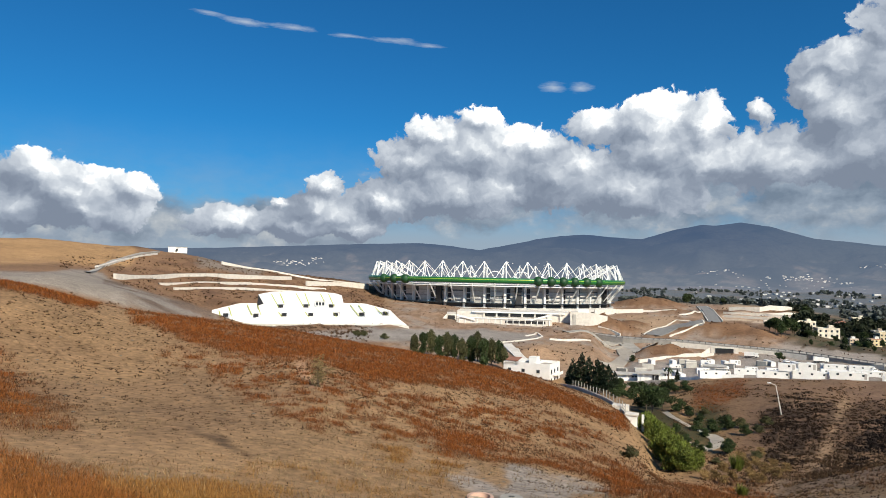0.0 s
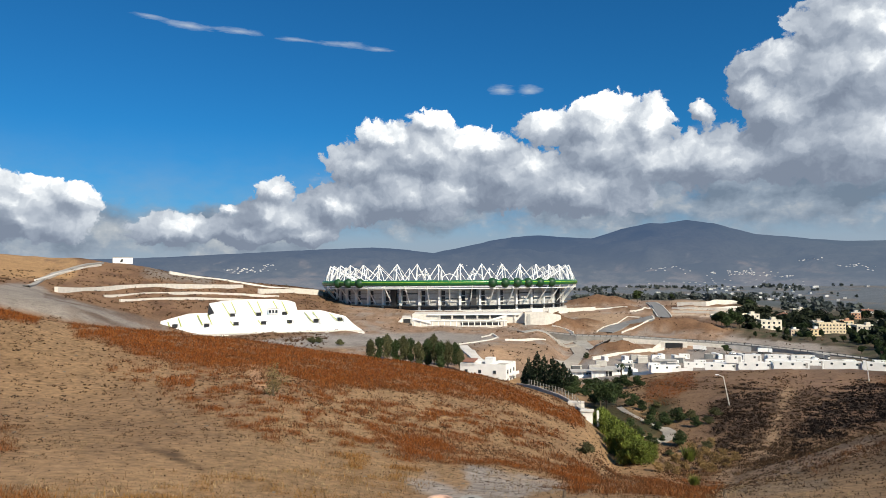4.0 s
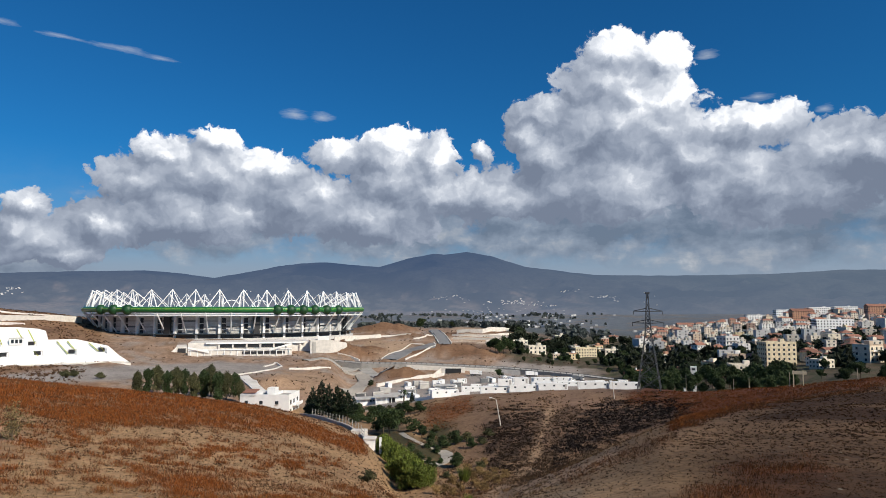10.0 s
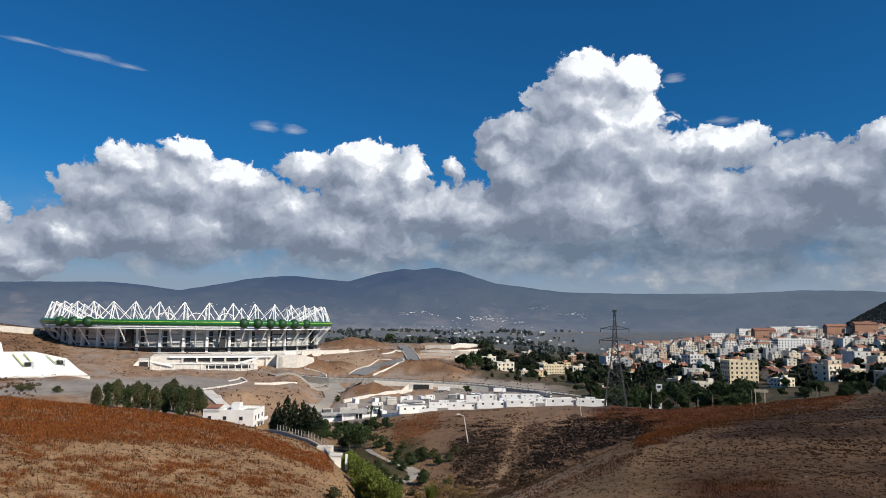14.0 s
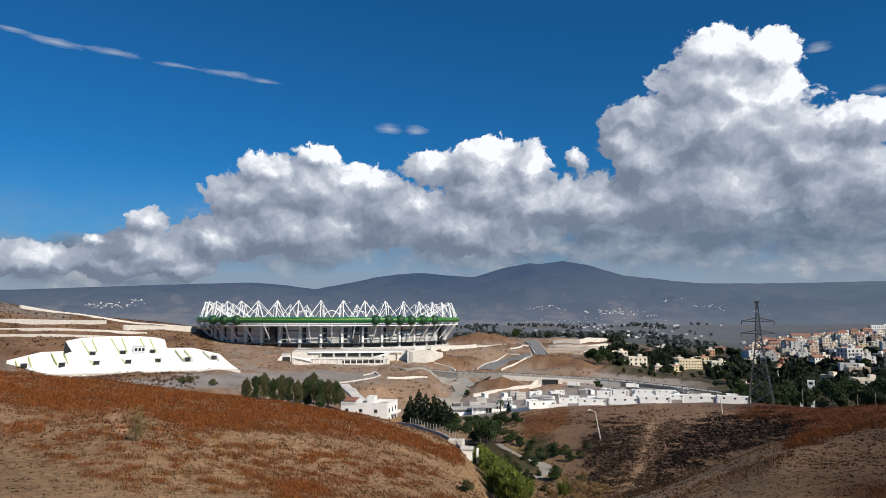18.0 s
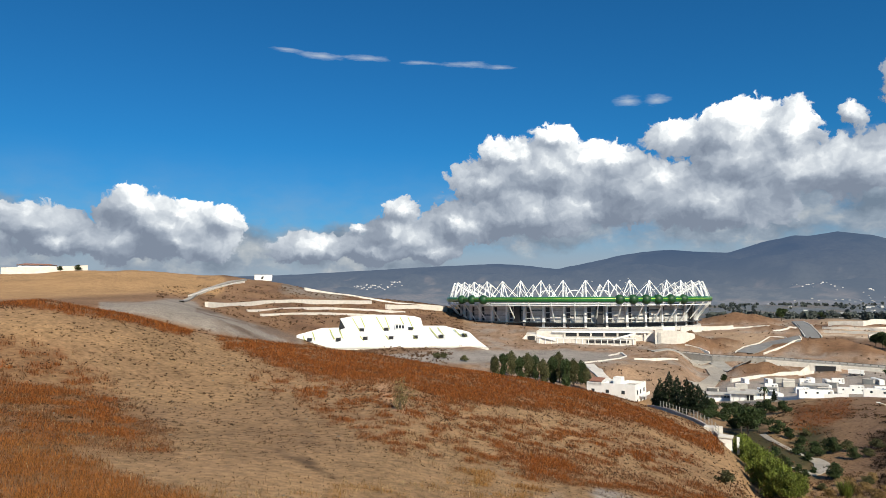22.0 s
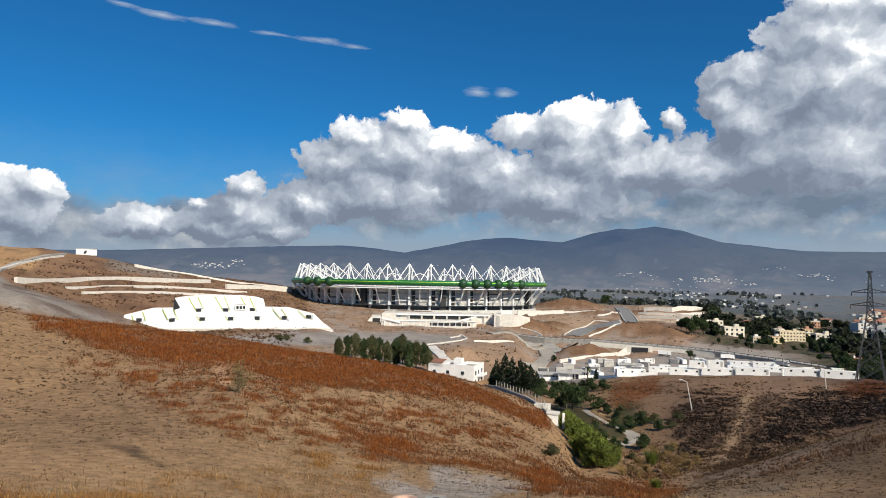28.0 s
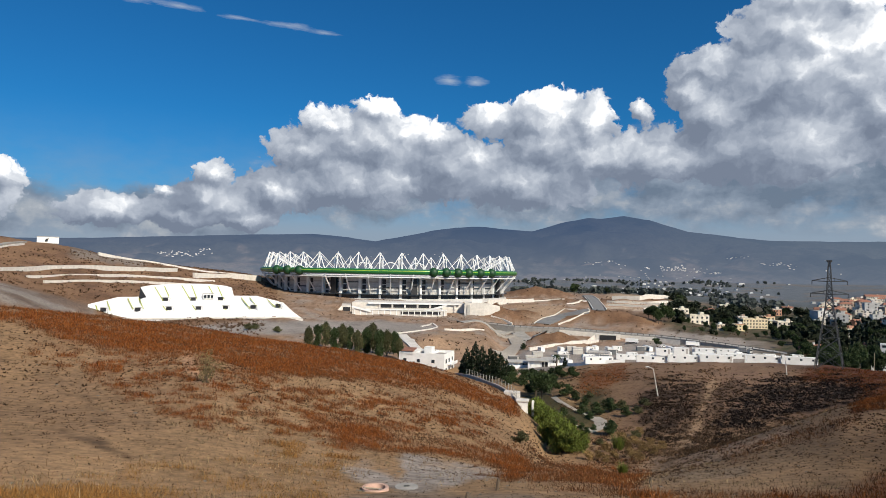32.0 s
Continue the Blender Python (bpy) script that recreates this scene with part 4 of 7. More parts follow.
def range_colour(az, el, r, x, y):
    n1, n2, n3 = fbm(x / 260, y / 260, 4, 61), fbm(x / 60, y / 60, 4, 62), fbm(x / 130, y / 130, 4, 63)
    c = np.empty(az.shape + (3,))
    c[:] = (0.085, 0.085, 0.075)
    # pale ploughed fields low down, dark woods above
    # patches fade eastward: thicker haze put into the colour
    east = np.clip((az - 30) / 10, 0, 1)
    k = (np.clip(n3 * 6 + 0.1 - (el - 0.2) * 2.2, 0, 1) * (1 - 0.8 * east))[..., None]
    c = c + (np.array((0.42, 0.32, 0.25)) - c) * k * 0.7
    k = (np.clip(n2 * 5 - 0.6 - (el - 0.6) * 1.4, 0, 1) * (1 - 0.8 * east))[..., None]
    c = c + (np.array((0.34, 0.30, 0.25)) - c) * k * 0.5
    k = np.clip(n1 * 4 + (el - 2.2) * 0.4, 0, 1)[..., None]
    return c + (np.array((0.015, 0.022, 0.024)) - c) * k * 0.85


M_RANGE = tinted("mountain_scrub_in_haze", scale=0.03, bump=0.9)
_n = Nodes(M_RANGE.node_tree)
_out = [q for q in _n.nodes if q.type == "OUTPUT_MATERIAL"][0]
# Haze: blue emission mixed over the scrub, paler low down
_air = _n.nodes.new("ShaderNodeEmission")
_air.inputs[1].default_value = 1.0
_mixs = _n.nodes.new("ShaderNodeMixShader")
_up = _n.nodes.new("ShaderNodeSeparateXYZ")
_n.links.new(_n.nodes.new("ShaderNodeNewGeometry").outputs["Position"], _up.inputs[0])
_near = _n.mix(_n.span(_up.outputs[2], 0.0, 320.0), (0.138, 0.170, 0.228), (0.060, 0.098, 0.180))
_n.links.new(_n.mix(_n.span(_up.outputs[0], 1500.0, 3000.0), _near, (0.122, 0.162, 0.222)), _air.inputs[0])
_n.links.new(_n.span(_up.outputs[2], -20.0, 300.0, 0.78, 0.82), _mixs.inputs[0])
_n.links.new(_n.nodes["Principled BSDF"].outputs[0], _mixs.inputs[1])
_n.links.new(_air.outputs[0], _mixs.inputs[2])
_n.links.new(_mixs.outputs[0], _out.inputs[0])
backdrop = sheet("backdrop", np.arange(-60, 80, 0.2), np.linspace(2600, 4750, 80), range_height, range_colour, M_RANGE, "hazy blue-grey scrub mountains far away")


# ---- stadium ----
STAD_AZ, STAD_R = 4.48, 679.0
SX, SY = STAD_R * math.sin(radians(STAD_AZ)), STAD_R * math.cos(radians(STAD_AZ))
BASE = EYE - 27.5
stadium = thing("stadium", SX, SY, BASE, "round stadium with green roof rim and white steel masts", "stadium", turn=-STAD_AZ)
SEMI_A, SEMI_B, BAYS = 127.0, 104.0, 40


def rim(k, out=0.0, z=0.0):
    """A point of the oval, by bay number: metres outside the rim line, height over the base."""
    t = 2 * math.pi * k / BAYS - math.pi / 2
    return Vector(((SEMI_A + out) * math.cos(t), (SEMI_B + out) * math.sin(t), z))


def ring_band(profile, steps=160):
    """A closed profile (out, z) swept round the oval."""
    g, n = Geo(), len(profile)
    pts = [rim(BAYS * i / steps, o, z) for i in range(steps) for o, z in profile]
    faces = [(i * n + j, ((i + 1) % steps) * n + j, ((i + 1) % steps) * n + (j + 1) % n, i * n + (j + 1) % n) for i in range(steps) for j in range(n)]
    return g.add(pts, faces)


part("green_rim", ring_band([(0.6, 23.0), (1.8, 24.2), (1.9, 26.2), (0.8, 27.4), (-2.5, 27.6), (-3.0, 22.8)]), M_GREEN, stadium, "glossy green cladding rim", True)
part("lime_line", ring_band([(1.85, 25.6), (2.0, 25.7), (2.0, 26.0), (1.85, 26.1)]), M_LIME, stadium, "thin lime strip")
part("ring_pipe", ring_band([(-0.3, 20.0), (0.3, 20.0), (0.3, 20.8), (-0.3, 20.8)]), M_STEEL, stadium, "white steel ring")
part("roof", ring_band([(-2.0, 26.0), (-34.0, 24.0), (-34.0, 24.6), (-2.0, 27.0)]), M_FACADE, stadium, "grey roof")
part("bowl", ring_band([(-14.0, 1.0), (-14.0, 3.0), (-13.0, 3.2), (-13.0, 4.0), (-13.8, 4.2), (-13.8, 19.5), (-12.0, 19.8), (-12.0, 20.6), (-40.0, 21.0), (-75.0, 1.0)]), M_FACADE, stadium, "grey concrete bowl")
for z0, z1, o in ((8.2, 9.0, -12.9), (13.4, 14.2, -12.9), (18.6, 19.4, -12.9)):
    part("floor_band", ring_band([(o, z0), (o, z1), (-14.5, z1), (-14.5, z0)]), M_FACADE, stadium)
part("plinth", ring_band([(-9.0, -2.0), (-9.0, 1.4), (-20.0, 1.4), (-20.0, -2.0)]), M_FACADE, stadium, "grey plinth")
part("glass_wall", ring_band([(-12.0, 1.4), (-12.0, 4.6), (-13.0, 4.6), (-13.0, 1.4)]), M_GLASS, stadium, "dark glass ground floor")
part("canopy", ring_band([(-8.0, 4.6), (-8.0, 5.4), (-14.0, 5.6), (-14.0, 4.8)]), M_GLASS, stadium, "dark glass canopy")
rng = random.Random(5)
mast_top = 41.8
for k in range(BAYS):
    g = Geo()
    apex = rim(k + 0.5, -6.0, mast_top)
    g.tube(rim(k + 0.5, -3.0, 26.5), apex, 0.55)
    part("mast", g, M_STEEL, stadium)
    part("brace", Geo().tube(rim(k, 0.0, 26.6), apex, 0.42), M_STEEL, stadium)
    part("brace", Geo().tube(rim(k + 1, 0.0, 26.6), apex, 0.42), M_STEEL, stadium)
    part("tie", Geo().tube(rim(k + 0.5, -30.0, 27.0), apex, 0.36), M_STEEL, stadium)
    # struts under the rim, columns and infill panels behind
    part("strut", Geo().tube(rim(k, 0.3, 22.6), rim(k, -12.5, 6.5), 0.62), M_STEEL, stadium)
    c = rim(k + 0.5, -12.2, 0)
    part("column", Geo().box(c.x, c.y, 1.2, 2.0, 2.0, 18.6, math.degrees(math.atan2(c.y, c.x))), M_WHITE, stadium)
    if k % 6 == 1:
        c = rim(k + 0.15, -11.5, 0)
        part("stair_tower", Geo().box(c.x, c.y, 1.2, 3.0, 5.5, 18.2, math.degrees(math.atan2(c.y, c.x))), M_DARK, stadium, "dark stair tower")
    a0, a1, up = rim(k + 0.60, -13.6, 5.8), rim(k + 0.78, -13.6, 5.8), Vector((0, 0, 12.6))
    part("opening", Geo().slab([a0, a1, a1 + up, a0 + up], (a0 - a1).cross(up).normalized() * 0.3), M_DARK, stadium)
    for z0, high in ((6.2, 1.1), (10.2, 1.4), (15.2, 1.2)):
        a0, a1, up = rim(k + 0.80, -13.6, z0), rim(k + 1.40, -13.6, z0), Vector((0, 0, high))
        part("louvre_band", Geo().slab([a0, a1, a1 + up, a0 + up], (a0 - a1).cross(up).normalized() * 0.3), M_TANK if rng.random() < 0.3 else M_CONCRETE, stadium)
# green drums on the rim
for az in (-5.04, -4.18, -3.27, 8.25, 9.26, 10.23, 11.19, 12.15, 13.15):
    # the rim's near side at that azimuth
    best = min((k * 0.1 for k in range(BAYS * 10)), key=lambda q: abs(math.degrees(math.atan2(*((stadium.matrix_world @ rim(q))[:2]))) - az) + (0 if (rim(q).y < 0) else 50))
    p = rim(best, 0.2, 25.2)
    part("drum", Geo().ball(p.x, p.y, p.z, 4.4, 4.4, 4.2, 18, 12), M_DRUM, stadium, "round dark green drum", True)
# arched ribs of the far roof
for az_k in (0.0, 1.2, -1.2):
    g = Geo()
    c = rim(BAYS / 2 + az_k * 1.4, -8, 0)
    pts = [c + Vector((9 * math.cos(t), 0, 27 + 8 * math.sin(t))) for t in np.linspace(0, math.pi, 11)]
    g.pipe(pts, 0.5)
    part("arch", g, M_STEEL, stadium)


# ---- small stand with white sloping shell ----
STAND_AZ, STAND_R = -11.0, 394.0
stand = thing("grandstand", STAND_R * math.sin(radians(STAND_AZ)), STAND_R * math.cos(radians(STAND_AZ)), EYE - 31.0, "white sloping grandstand shell with lime stripes and dark hatches", "grandstand", turn=-STAND_AZ)
LEAN_BACK = 1.15


def shell(u, z, out=0.0):
    """A point of the sloping shell: metres across, height over the base."""
    return Vector((u, z * LEAN_BACK - out * 0.65, z + out * 0.75))


def shell_plate(outline, thick=0.8, out=0.0):
    return Geo().slab([shell(u, z, out) for u, z in outline], (0, 0.65 * thick, -0.75 * thick))


part("shell_middle", shell_plate([(-32.5, 2.0), (20.2, 2.0), (19.8, 3.7), (18.1, 14.3), (17.2, 18.2), (13.5, 19.3), (4.4, 20.2), (-9.2, 20.4), (-26.3, 19.4), (-32.5, 18.2), (-31.0, 14.5)]), M_WHITE, stand)
part("shell_west", shell_plate([(-57.5, 9.6), (-43.0, 13.4), (-29.7, 13.6), (-27, 2.0), (-57.5, 2.0)], out=-0.9), M_WHITE, stand)
part("shell_east", shell_plate([(15, 2.0), (55.9, 2.2), (51.7, 5.2), (46.5, 10.5), (31.4, 14.2), (17, 14.3)], out=-0.9), M_WHITE, stand)
part("plinth", Geo().box(0, 0.2, -3, 106, 5, 5.0).box(24, -2.6, -3, 64, 3, 4.3), M_PALE, stand, "pale concrete plinth")
# grey strip drawn in for the shadow gap over the plinth
part("foot_joint", Geo().box(0, -2.36, 1.35, 104, 0.25, 0.4), M_CONCRETE, stand, "grey strip along the foot, drawn for the shadow gap")
for u in (-44, -24, -4, 16, 36):
    part("foot_step", Geo().box(u, -3.2, -1.0, 7.5, 1.6, 2.0), M_WHITE, stand)
part("end_wall", Geo().slab([shell(-32.6, 18.2, 0.1), shell(-32.6, 11.5, 0.1), shell(-28.8, 12.6, 0.1)], (0, 0.3, -0.1)), M_DARK, stand, "dark end of the upper shell")
for u0, z1, u1, z0 in ((-25.1, 18.4, -20.0, 10.8), (-20.0, 18.8, -16.4, 11.8), (-10.6, 19.2, -5.6, 11.2), (-5.2, 19.2, -1.8, 11.2), (4.1, 19.0, 7.3, 13.4), (9.2, 18.8, 12.4, 11.8), (-20, 8.2, -17.6, 5.4), (-4.5, 8.4, -2.4, 5.6), (11.8, 8.4, 13.8, 5.8), (-53.6, 8.6, -52.2, 5.8), (-48.4, 10.6, -46.0, 5.8),
                       (-38.2, 12.0, -34.8, 6.4), (-32.5, 12.0, -29.6, 6.4), (22.3, 12.6, 27.2, 6.4), (27.2, 12.6, 30.6, 8.0), (37.1, 11.6, 41.4, 7.4), (42.5, 9.8, 44.2, 7.0)):
    part("stripe", shell_plate([(u0 - 0.3, z1), (u0 + 0.3, z1), (u1 + 0.3, z0), (u1 - 0.3, z0)], 0.1, 0.14), M_STRIPE, stand, "lime green stripe")
for u0, z0 in ((-18.9, 10.6), (-4.1, 10.8), (10.7, 11.0), (-16.6, 5.8), (-1.2, 6.0), (13.5, 6.3), (-32.5, 5.4), (-49.5, 5.4), (28.9, 6.6), (43.1, 7.2)):
    hatch = part("hatch", shell_plate([(u0 - 1.5, z0), (u0 + 1.5, z0), (u0 + 1.4, z0 + 1.7), (u0 - 1.4, z0 + 1.7)], 0.2, 0.14), M_DARK, stand, "dark hatch")
    a, b = shell(u0 - 1.9, z0 + 1.8, 0.1), shell(u0 + 1.9, z0 + 1.8, 0.1)
    part("hood", Geo().slab([a, b, b + Vector((0, -0.9, 0.2)), a + Vector((0, -0.9, 0.2))], (0, 0, 0.25)), M_WHITE, hatch)
    a = shell(u0 + 1.9, z0 - 0.4, 0.1)
    part("cheek", Geo().slab([a, shell(u0 + 2.0, z0 + 2.0, 0.1), shell(u0 + 2.0, z0 + 2.0, 1.0), shell(u0 + 2.9, z0 - 1.2, 0.6)], (0.25, 0, 0)), M_WHITE, hatch)
cabin = part("press_box", Geo().box(4.2, 14.6, 11.6, 6.2, 5, 3.2), M_WHITE, stand)
part("cornice", Geo().box(4.2, 12.3, 14.8, 6.6, 1.0, 0.35), M_CONCRETE, cabin)
for u in (2.4, 4.2, 6.0):
    part("window", Geo().box(u, 12.05, 12.3, 1.3, 0.2, 1.9), M_GLASS, cabin)

# ---- gate building below the stadium ----
GATE_R = 506.0


def gate_thing(name, az0, az1, r, z0, z1, depth, mat, label, category="building"):
    """A long block square to the view: between two azimuths, two heights under the eye."""
    mid = (az0 + az1) / 2
    wide = r * (math.tan(radians(az1 - mid)) - math.tan(radians(az0 - mid)))
    x, y, z = level(mid, r, z0)
    ob = thing(name, x, y, z, label, category, turn=-mid)
    part("body", Geo().box(0, depth / 2, -1.5, wide, depth, z1 - z0 + 1.5), mat, ob)
    return ob, wide, z1 - z0


portal, pw, ph = gate_thing("tunnel_portal", 0.4, 1.2, GATE_R, -34.3, -27.9, 26, M_PALE, "pale concrete tunnel portal with a dark mouth")
part("mouth", Geo().box(0, -0.2, 0, 5.4, 0.6, 5.2), M_DARK, portal, "dark tunnel mouth")
part("wing_wall", Geo().slab([(-3.4, 0, 6.3), (-3.4, -1, -1.2), (-13, -7, -1.2), (-9, -3, 0.6)], (0, 1.0, 0.2)), M_PALE, portal)
hall, hw, hh = gate_thing("entrance_hall", 1.25, 10.9, GATE_R + 3, -34.0, -25.6, 34, M_PALE, "long pale concrete entrance hall with dark openings")
for i in range(5):
    part("opening", Geo().box(-hw / 2 + 26 + i * 9.6, -0.15, 4.7, 8.4, 0.5, 2.4), M_DARK, hall)
part("parapet", Geo().box(4, -1.2, 7.4, hw - 16, 1.2, 1.1), M_WHITE, hall)
for i in range(7):
    part("pier", Geo().box(-hw / 2 + 21 + i * 9.6, -0.6, 0.0, 1.2, 1.2, 7.4), M_PALE, hall)
porch, qw, qh = gate_thing("colonnade", 1.25, 9.4, GATE_R - 10, -34.4, -30.4, 9, M_PALE, "low pale concrete arcade with slim piers")
# solid dark strip in place of the shade inside the arcade
part("shade_gap", Geo().box(qw * 0.22, -0.15, 1.0, qw * 0.42, 0.5, 2.0), M_DARK, porch)
for i in range(16):
    part("pier", Geo().box(-qw / 2 + 2 + i * (qw - 4) / 15, -0.4, 0, 0.6, 0.6, 3.8), M_WHITE, porch)
part("rail", Geo().box(0, -0.5, 4.0, qw, 0.25, 0.8), M_WHITE, porch)
for x0, x1, s in ((-qw / 2, -qw / 2 + 14, 1), (qw / 2 - 16, qw / 2, -1)):
    a, b = ((x0, -0.7, 5.5), (x1, -0.7, 2.2)) if s > 0 else ((x0, -0.7, 3.0), (x1, -0.7, 7.4))
    part("stair_flank", Geo().slab([a, b, (b[0], b[1], b[2] + 1.4), (a[0], a[1], a[2] + 1.4)], (0, -0.6, 0)), M_WHITE, porch)
ramp, rw, rh = gate_thing("ramp_wall", 10.9, 12.6, GATE_R - 4, -35.0, -24.2, 18, M_PALE, "pale concrete ramp wall beside an earth heap")
part("slope_panel", Geo().slab([(rw / 2, 0, 10.8), (rw / 2 + 12, 2, 8.5), (rw / 2 + 12, 2, 5.5), (rw / 2, 0, -1)], (0, 0.8, 0)), M_PALE, ramp)
part("door", Geo().box(-4.5, -0.15, 0, 2.6, 0.5, 9.2), M_CONCRETE, ramp)
part("upper_block", Geo().box(2, 3, 10.8, 8, 5, 2.6), M_WHITE, ramp)


# ---- tools for things on the land ----
def sight(az, el, r0=10.0, r1=2400.0, rough=0.0):
    """How far away the ground first rises to a given angle, past r0."""
    r = np.geomspace(r0, r1, 700)
    e = np.degrees(np.arctan2(land(np.full(r.shape, float(az)), r, rough) - EYE, r))
    hit = np.nonzero(e >= el)[0]
    return float(r[hit[0]]) if len(hit) else float(r[int(np.argmax(e))])


def along(line, step):
    """Points every step metres on a broken line of (x, y)."""
    out = []
    for (x0, y0), (x1, y1) in zip(line, line[1:]):
        n = max(1, int(math.hypot(x1 - x0, y1 - y0) / step))
        out += [(x0 + (x1 - x0) * i / n, y0 + (y1 - y0) * i / n) for i in range(n)]
    return out + [line[-1]]


def flat(az, r):
    return (r * math.sin(radians(az)), r * math.cos(radians(az)))


def seen(line, r0):
    """Ground points of a line of (azimuth, angle)."""
    return [flat(a, sight(a, e, r0)) for a, e in line]


def height_at(x, y, rough=1.0):
    return ground(math.degrees(math.atan2(x, y)), math.hypot(x, y), rough)


def ribbon(name, line, width, mat, label, lift=0.35, step=5.0, drape=False):
    """A road laid over the ground, with a thickness."""
    pts, g = along(line, step), Geo()
    for i, (x, y) in enumerate(pts):
        x0, y0 = pts[max(i - 1, 0)]
        x1, y1 = pts[min(i + 1, len(pts) - 1)]
        d = Vector((x1 - x0, y1 - y0)).normalized()
        nx, ny = -d.y, d.x
        ends = [(x + nx * s * width / 2, y + ny * s * width / 2) for s in (-1, 0, 1)]
        z = max(height_at(*q) for q in ends)
        for q in (ends[0], ends[2]):
            zq = height_at(*q) if drape else z
            g.v += [(q[0], q[1], zq + lift), (q[0], q[1], zq - (0.3 if drape else 2.5))]
        if i:
            k = 4 * i
            g.f += [(k - 4, k - 2, k + 2, k), (k - 4, k, k + 1, k - 3), (k - 2, k - 1, k + 3, k + 2)]
    return solid(name, g, mat, label)


def wall_along(name, line, high, thick, mat, label, sink=3.0, step=6.0, kind="structure"):
    """A wall that follows the ground."""
    pts, g = along(line, step), Geo()
    for i, (x, y) in enumerate(pts):
        x0, y0 = pts[max(i - 1, 0)]
        x1, y1 = pts[min(i + 1, len(pts) - 1)]
        d = Vector((x1 - x0, y1 - y0)).normalized()
        z = height_at(x, y, 0.0)
        for s in (-0.5, 0.5):
            g.v += [(x - d.y * s * thick, y + d.x * s * thick, z - sink), (x - d.y * s * thick, y + d.x * s * thick, z + high)]
        if i:
            k = 4 * i
            g.f += [(k - 4, k, k + 1, k - 3), (k - 2, k - 1, k + 3, k + 2), (k - 3, k + 1, k + 3, k - 1)]
    k = len(g.v)
    g.f += [(0, 1, 3, 2), (k - 4, k - 2, k - 1, k - 3)]
    return solid(name, g, mat, label, kind=kind)


# ---- trees ----
def leaves(lobes, count, size, seed, droop=0.0, stretch=1.0):
    """Many small leaf clumps over some rounded lobes (x, y, z, rx, ry, rz)."""
    rs = np.random.RandomState(seed)
    L = np.array(lobes, float)
    vol = (L[:, 3] * L[:, 4] * L[:, 5]) ** 0.7
    pick = rs.choice(len(L), count, p=vol / vol.sum())
    d = rs.normal(size=(count, 3))
    d /= np.linalg.norm(d, axis=1)[:, None]
    rad = rs.uniform(0.25, 1.0, count) ** 0.45 * (1 + 0.18 * rs.normal(size=count))
    c = L[pick, :3] + d * rad[:, None] * L[pick, 3:]
    a = rs.normal(size=(count, 3))
    a /= np.linalg.norm(a, axis=1)[:, None]
    b = np.cross(a, rs.normal(size=(count, 3)))
    b /= np.linalg.norm(b, axis=1)[:, None]
    s = size * rs.uniform(0.6, 1.5, count)[:, None]
    a, b = a * s * stretch, b * s * 0.6
    a[:, 2] -= droop * s[:, 0]
    co = np.stack([c - a, c + b * 0.8 - a * 0.1, c + a, c - b], 1).reshape(-1, 3)
    return co


def leaf_mesh(name, co, mat):
    me = bpy.data.meshes.new(name)
    n = len(co) // 4
    me.vertices.add(len(co))
    me.vertices.foreach_set("co", co.ravel())
    me.loops.add(4 * n)
    me.loops.foreach_set("vertex_index", np.arange(4 * n, dtype=np.int32))
    me.polygons.add(n)
    me.polygons.foreach_set("loop_start", np.arange(0, 4 * n, 4, dtype=np.int32))
    me.update(calc_edges=True)
    me.materials.append(mat)
    return me


def broad_tree(name, high, wide, mat, label, seed, count=1500, size=0.35, category="tree", trunk=0.35, lobes=9, droop=0.2):
    rs = random.Random(seed)
    ob = thing(name, 0, 0, 0, label, category)
    g = Geo().tube((0, 0, -0.6), (0.1, 0, high * trunk), 0.03 * high, 0.02 * high, 7)
    ls = []
    for i in range(lobes):
        t = 2 * math.pi * i / lobes + rs.uniform(-0.4, 0.4)
        q = rs.uniform(0.1, 0.62) * wide / 2
        z = high * rs.uniform(trunk + 0.08, 0.82)
        ls.append((q * math.cos(t), q * math.sin(t), z, wide * rs.uniform(0.17, 0.3), wide * rs.uniform(0.17, 0.3), high * rs.uniform(0.11, 0.2)))
        g.tube((0.1, 0, high * trunk * rs.uniform(0.6, 1.0)), ls[-1][:3], 0.011 * high, 0.004 * high, 5)
    ls.append((0, 0, high * 0.84, wide * 0.2, wide * 0.2, high * 0.14))
    part("trunk", g, M_BARK, ob)
    part("crown", leaf_mesh("crown", leaves(ls, count, size, seed, droop), mat), mat, ob)
    return ob


def conifer(name, high, wide, mat, label, seed, count=2200, size=0.3):
    rs = random.Random(seed)
    ob = thing(name, 0, 0, 0, label, "tree")
    g = Geo().tube((0, 0, -0.6), (0, 0, high * 0.95), 0.022 * high, 0.004 * high, 7)
    ls = []
    for i in range(26):
        f = (i + 0.5) / 26
        w_ = wide / 2 * (1 - f) ** 0.75 + 0.15
        t = i * 2.4
        ls.append((0.62 * w_ * math.cos(t), 0.62 * w_ * math.sin(t), high * (0.1 + 0.88 * f), 0.5 * w_, 0.5 * w_, high * 0.045))
        g.tube((0, 0, high * (0.1 + 0.86 * f)), ls[-1][:3], 0.006 * high, 0.002 * high, 4)
    part("trunk", g, M_BARK, ob)
    part("crown", leaf_mesh("crown", leaves(ls, count, size, seed, 0.3), mat), mat, ob)
    return ob


def put_copy(ob, az, r, scale=1.0, turn=None, lift=0.0, rs=random.Random(3)):
    x, y, z = place(az, r, lift)
    return copy_thing(ob, pose(x, y, z, 0, 0, rs.uniform(0, 360) if turn is None else turn) @ Matrix.Scale(scale, 4))


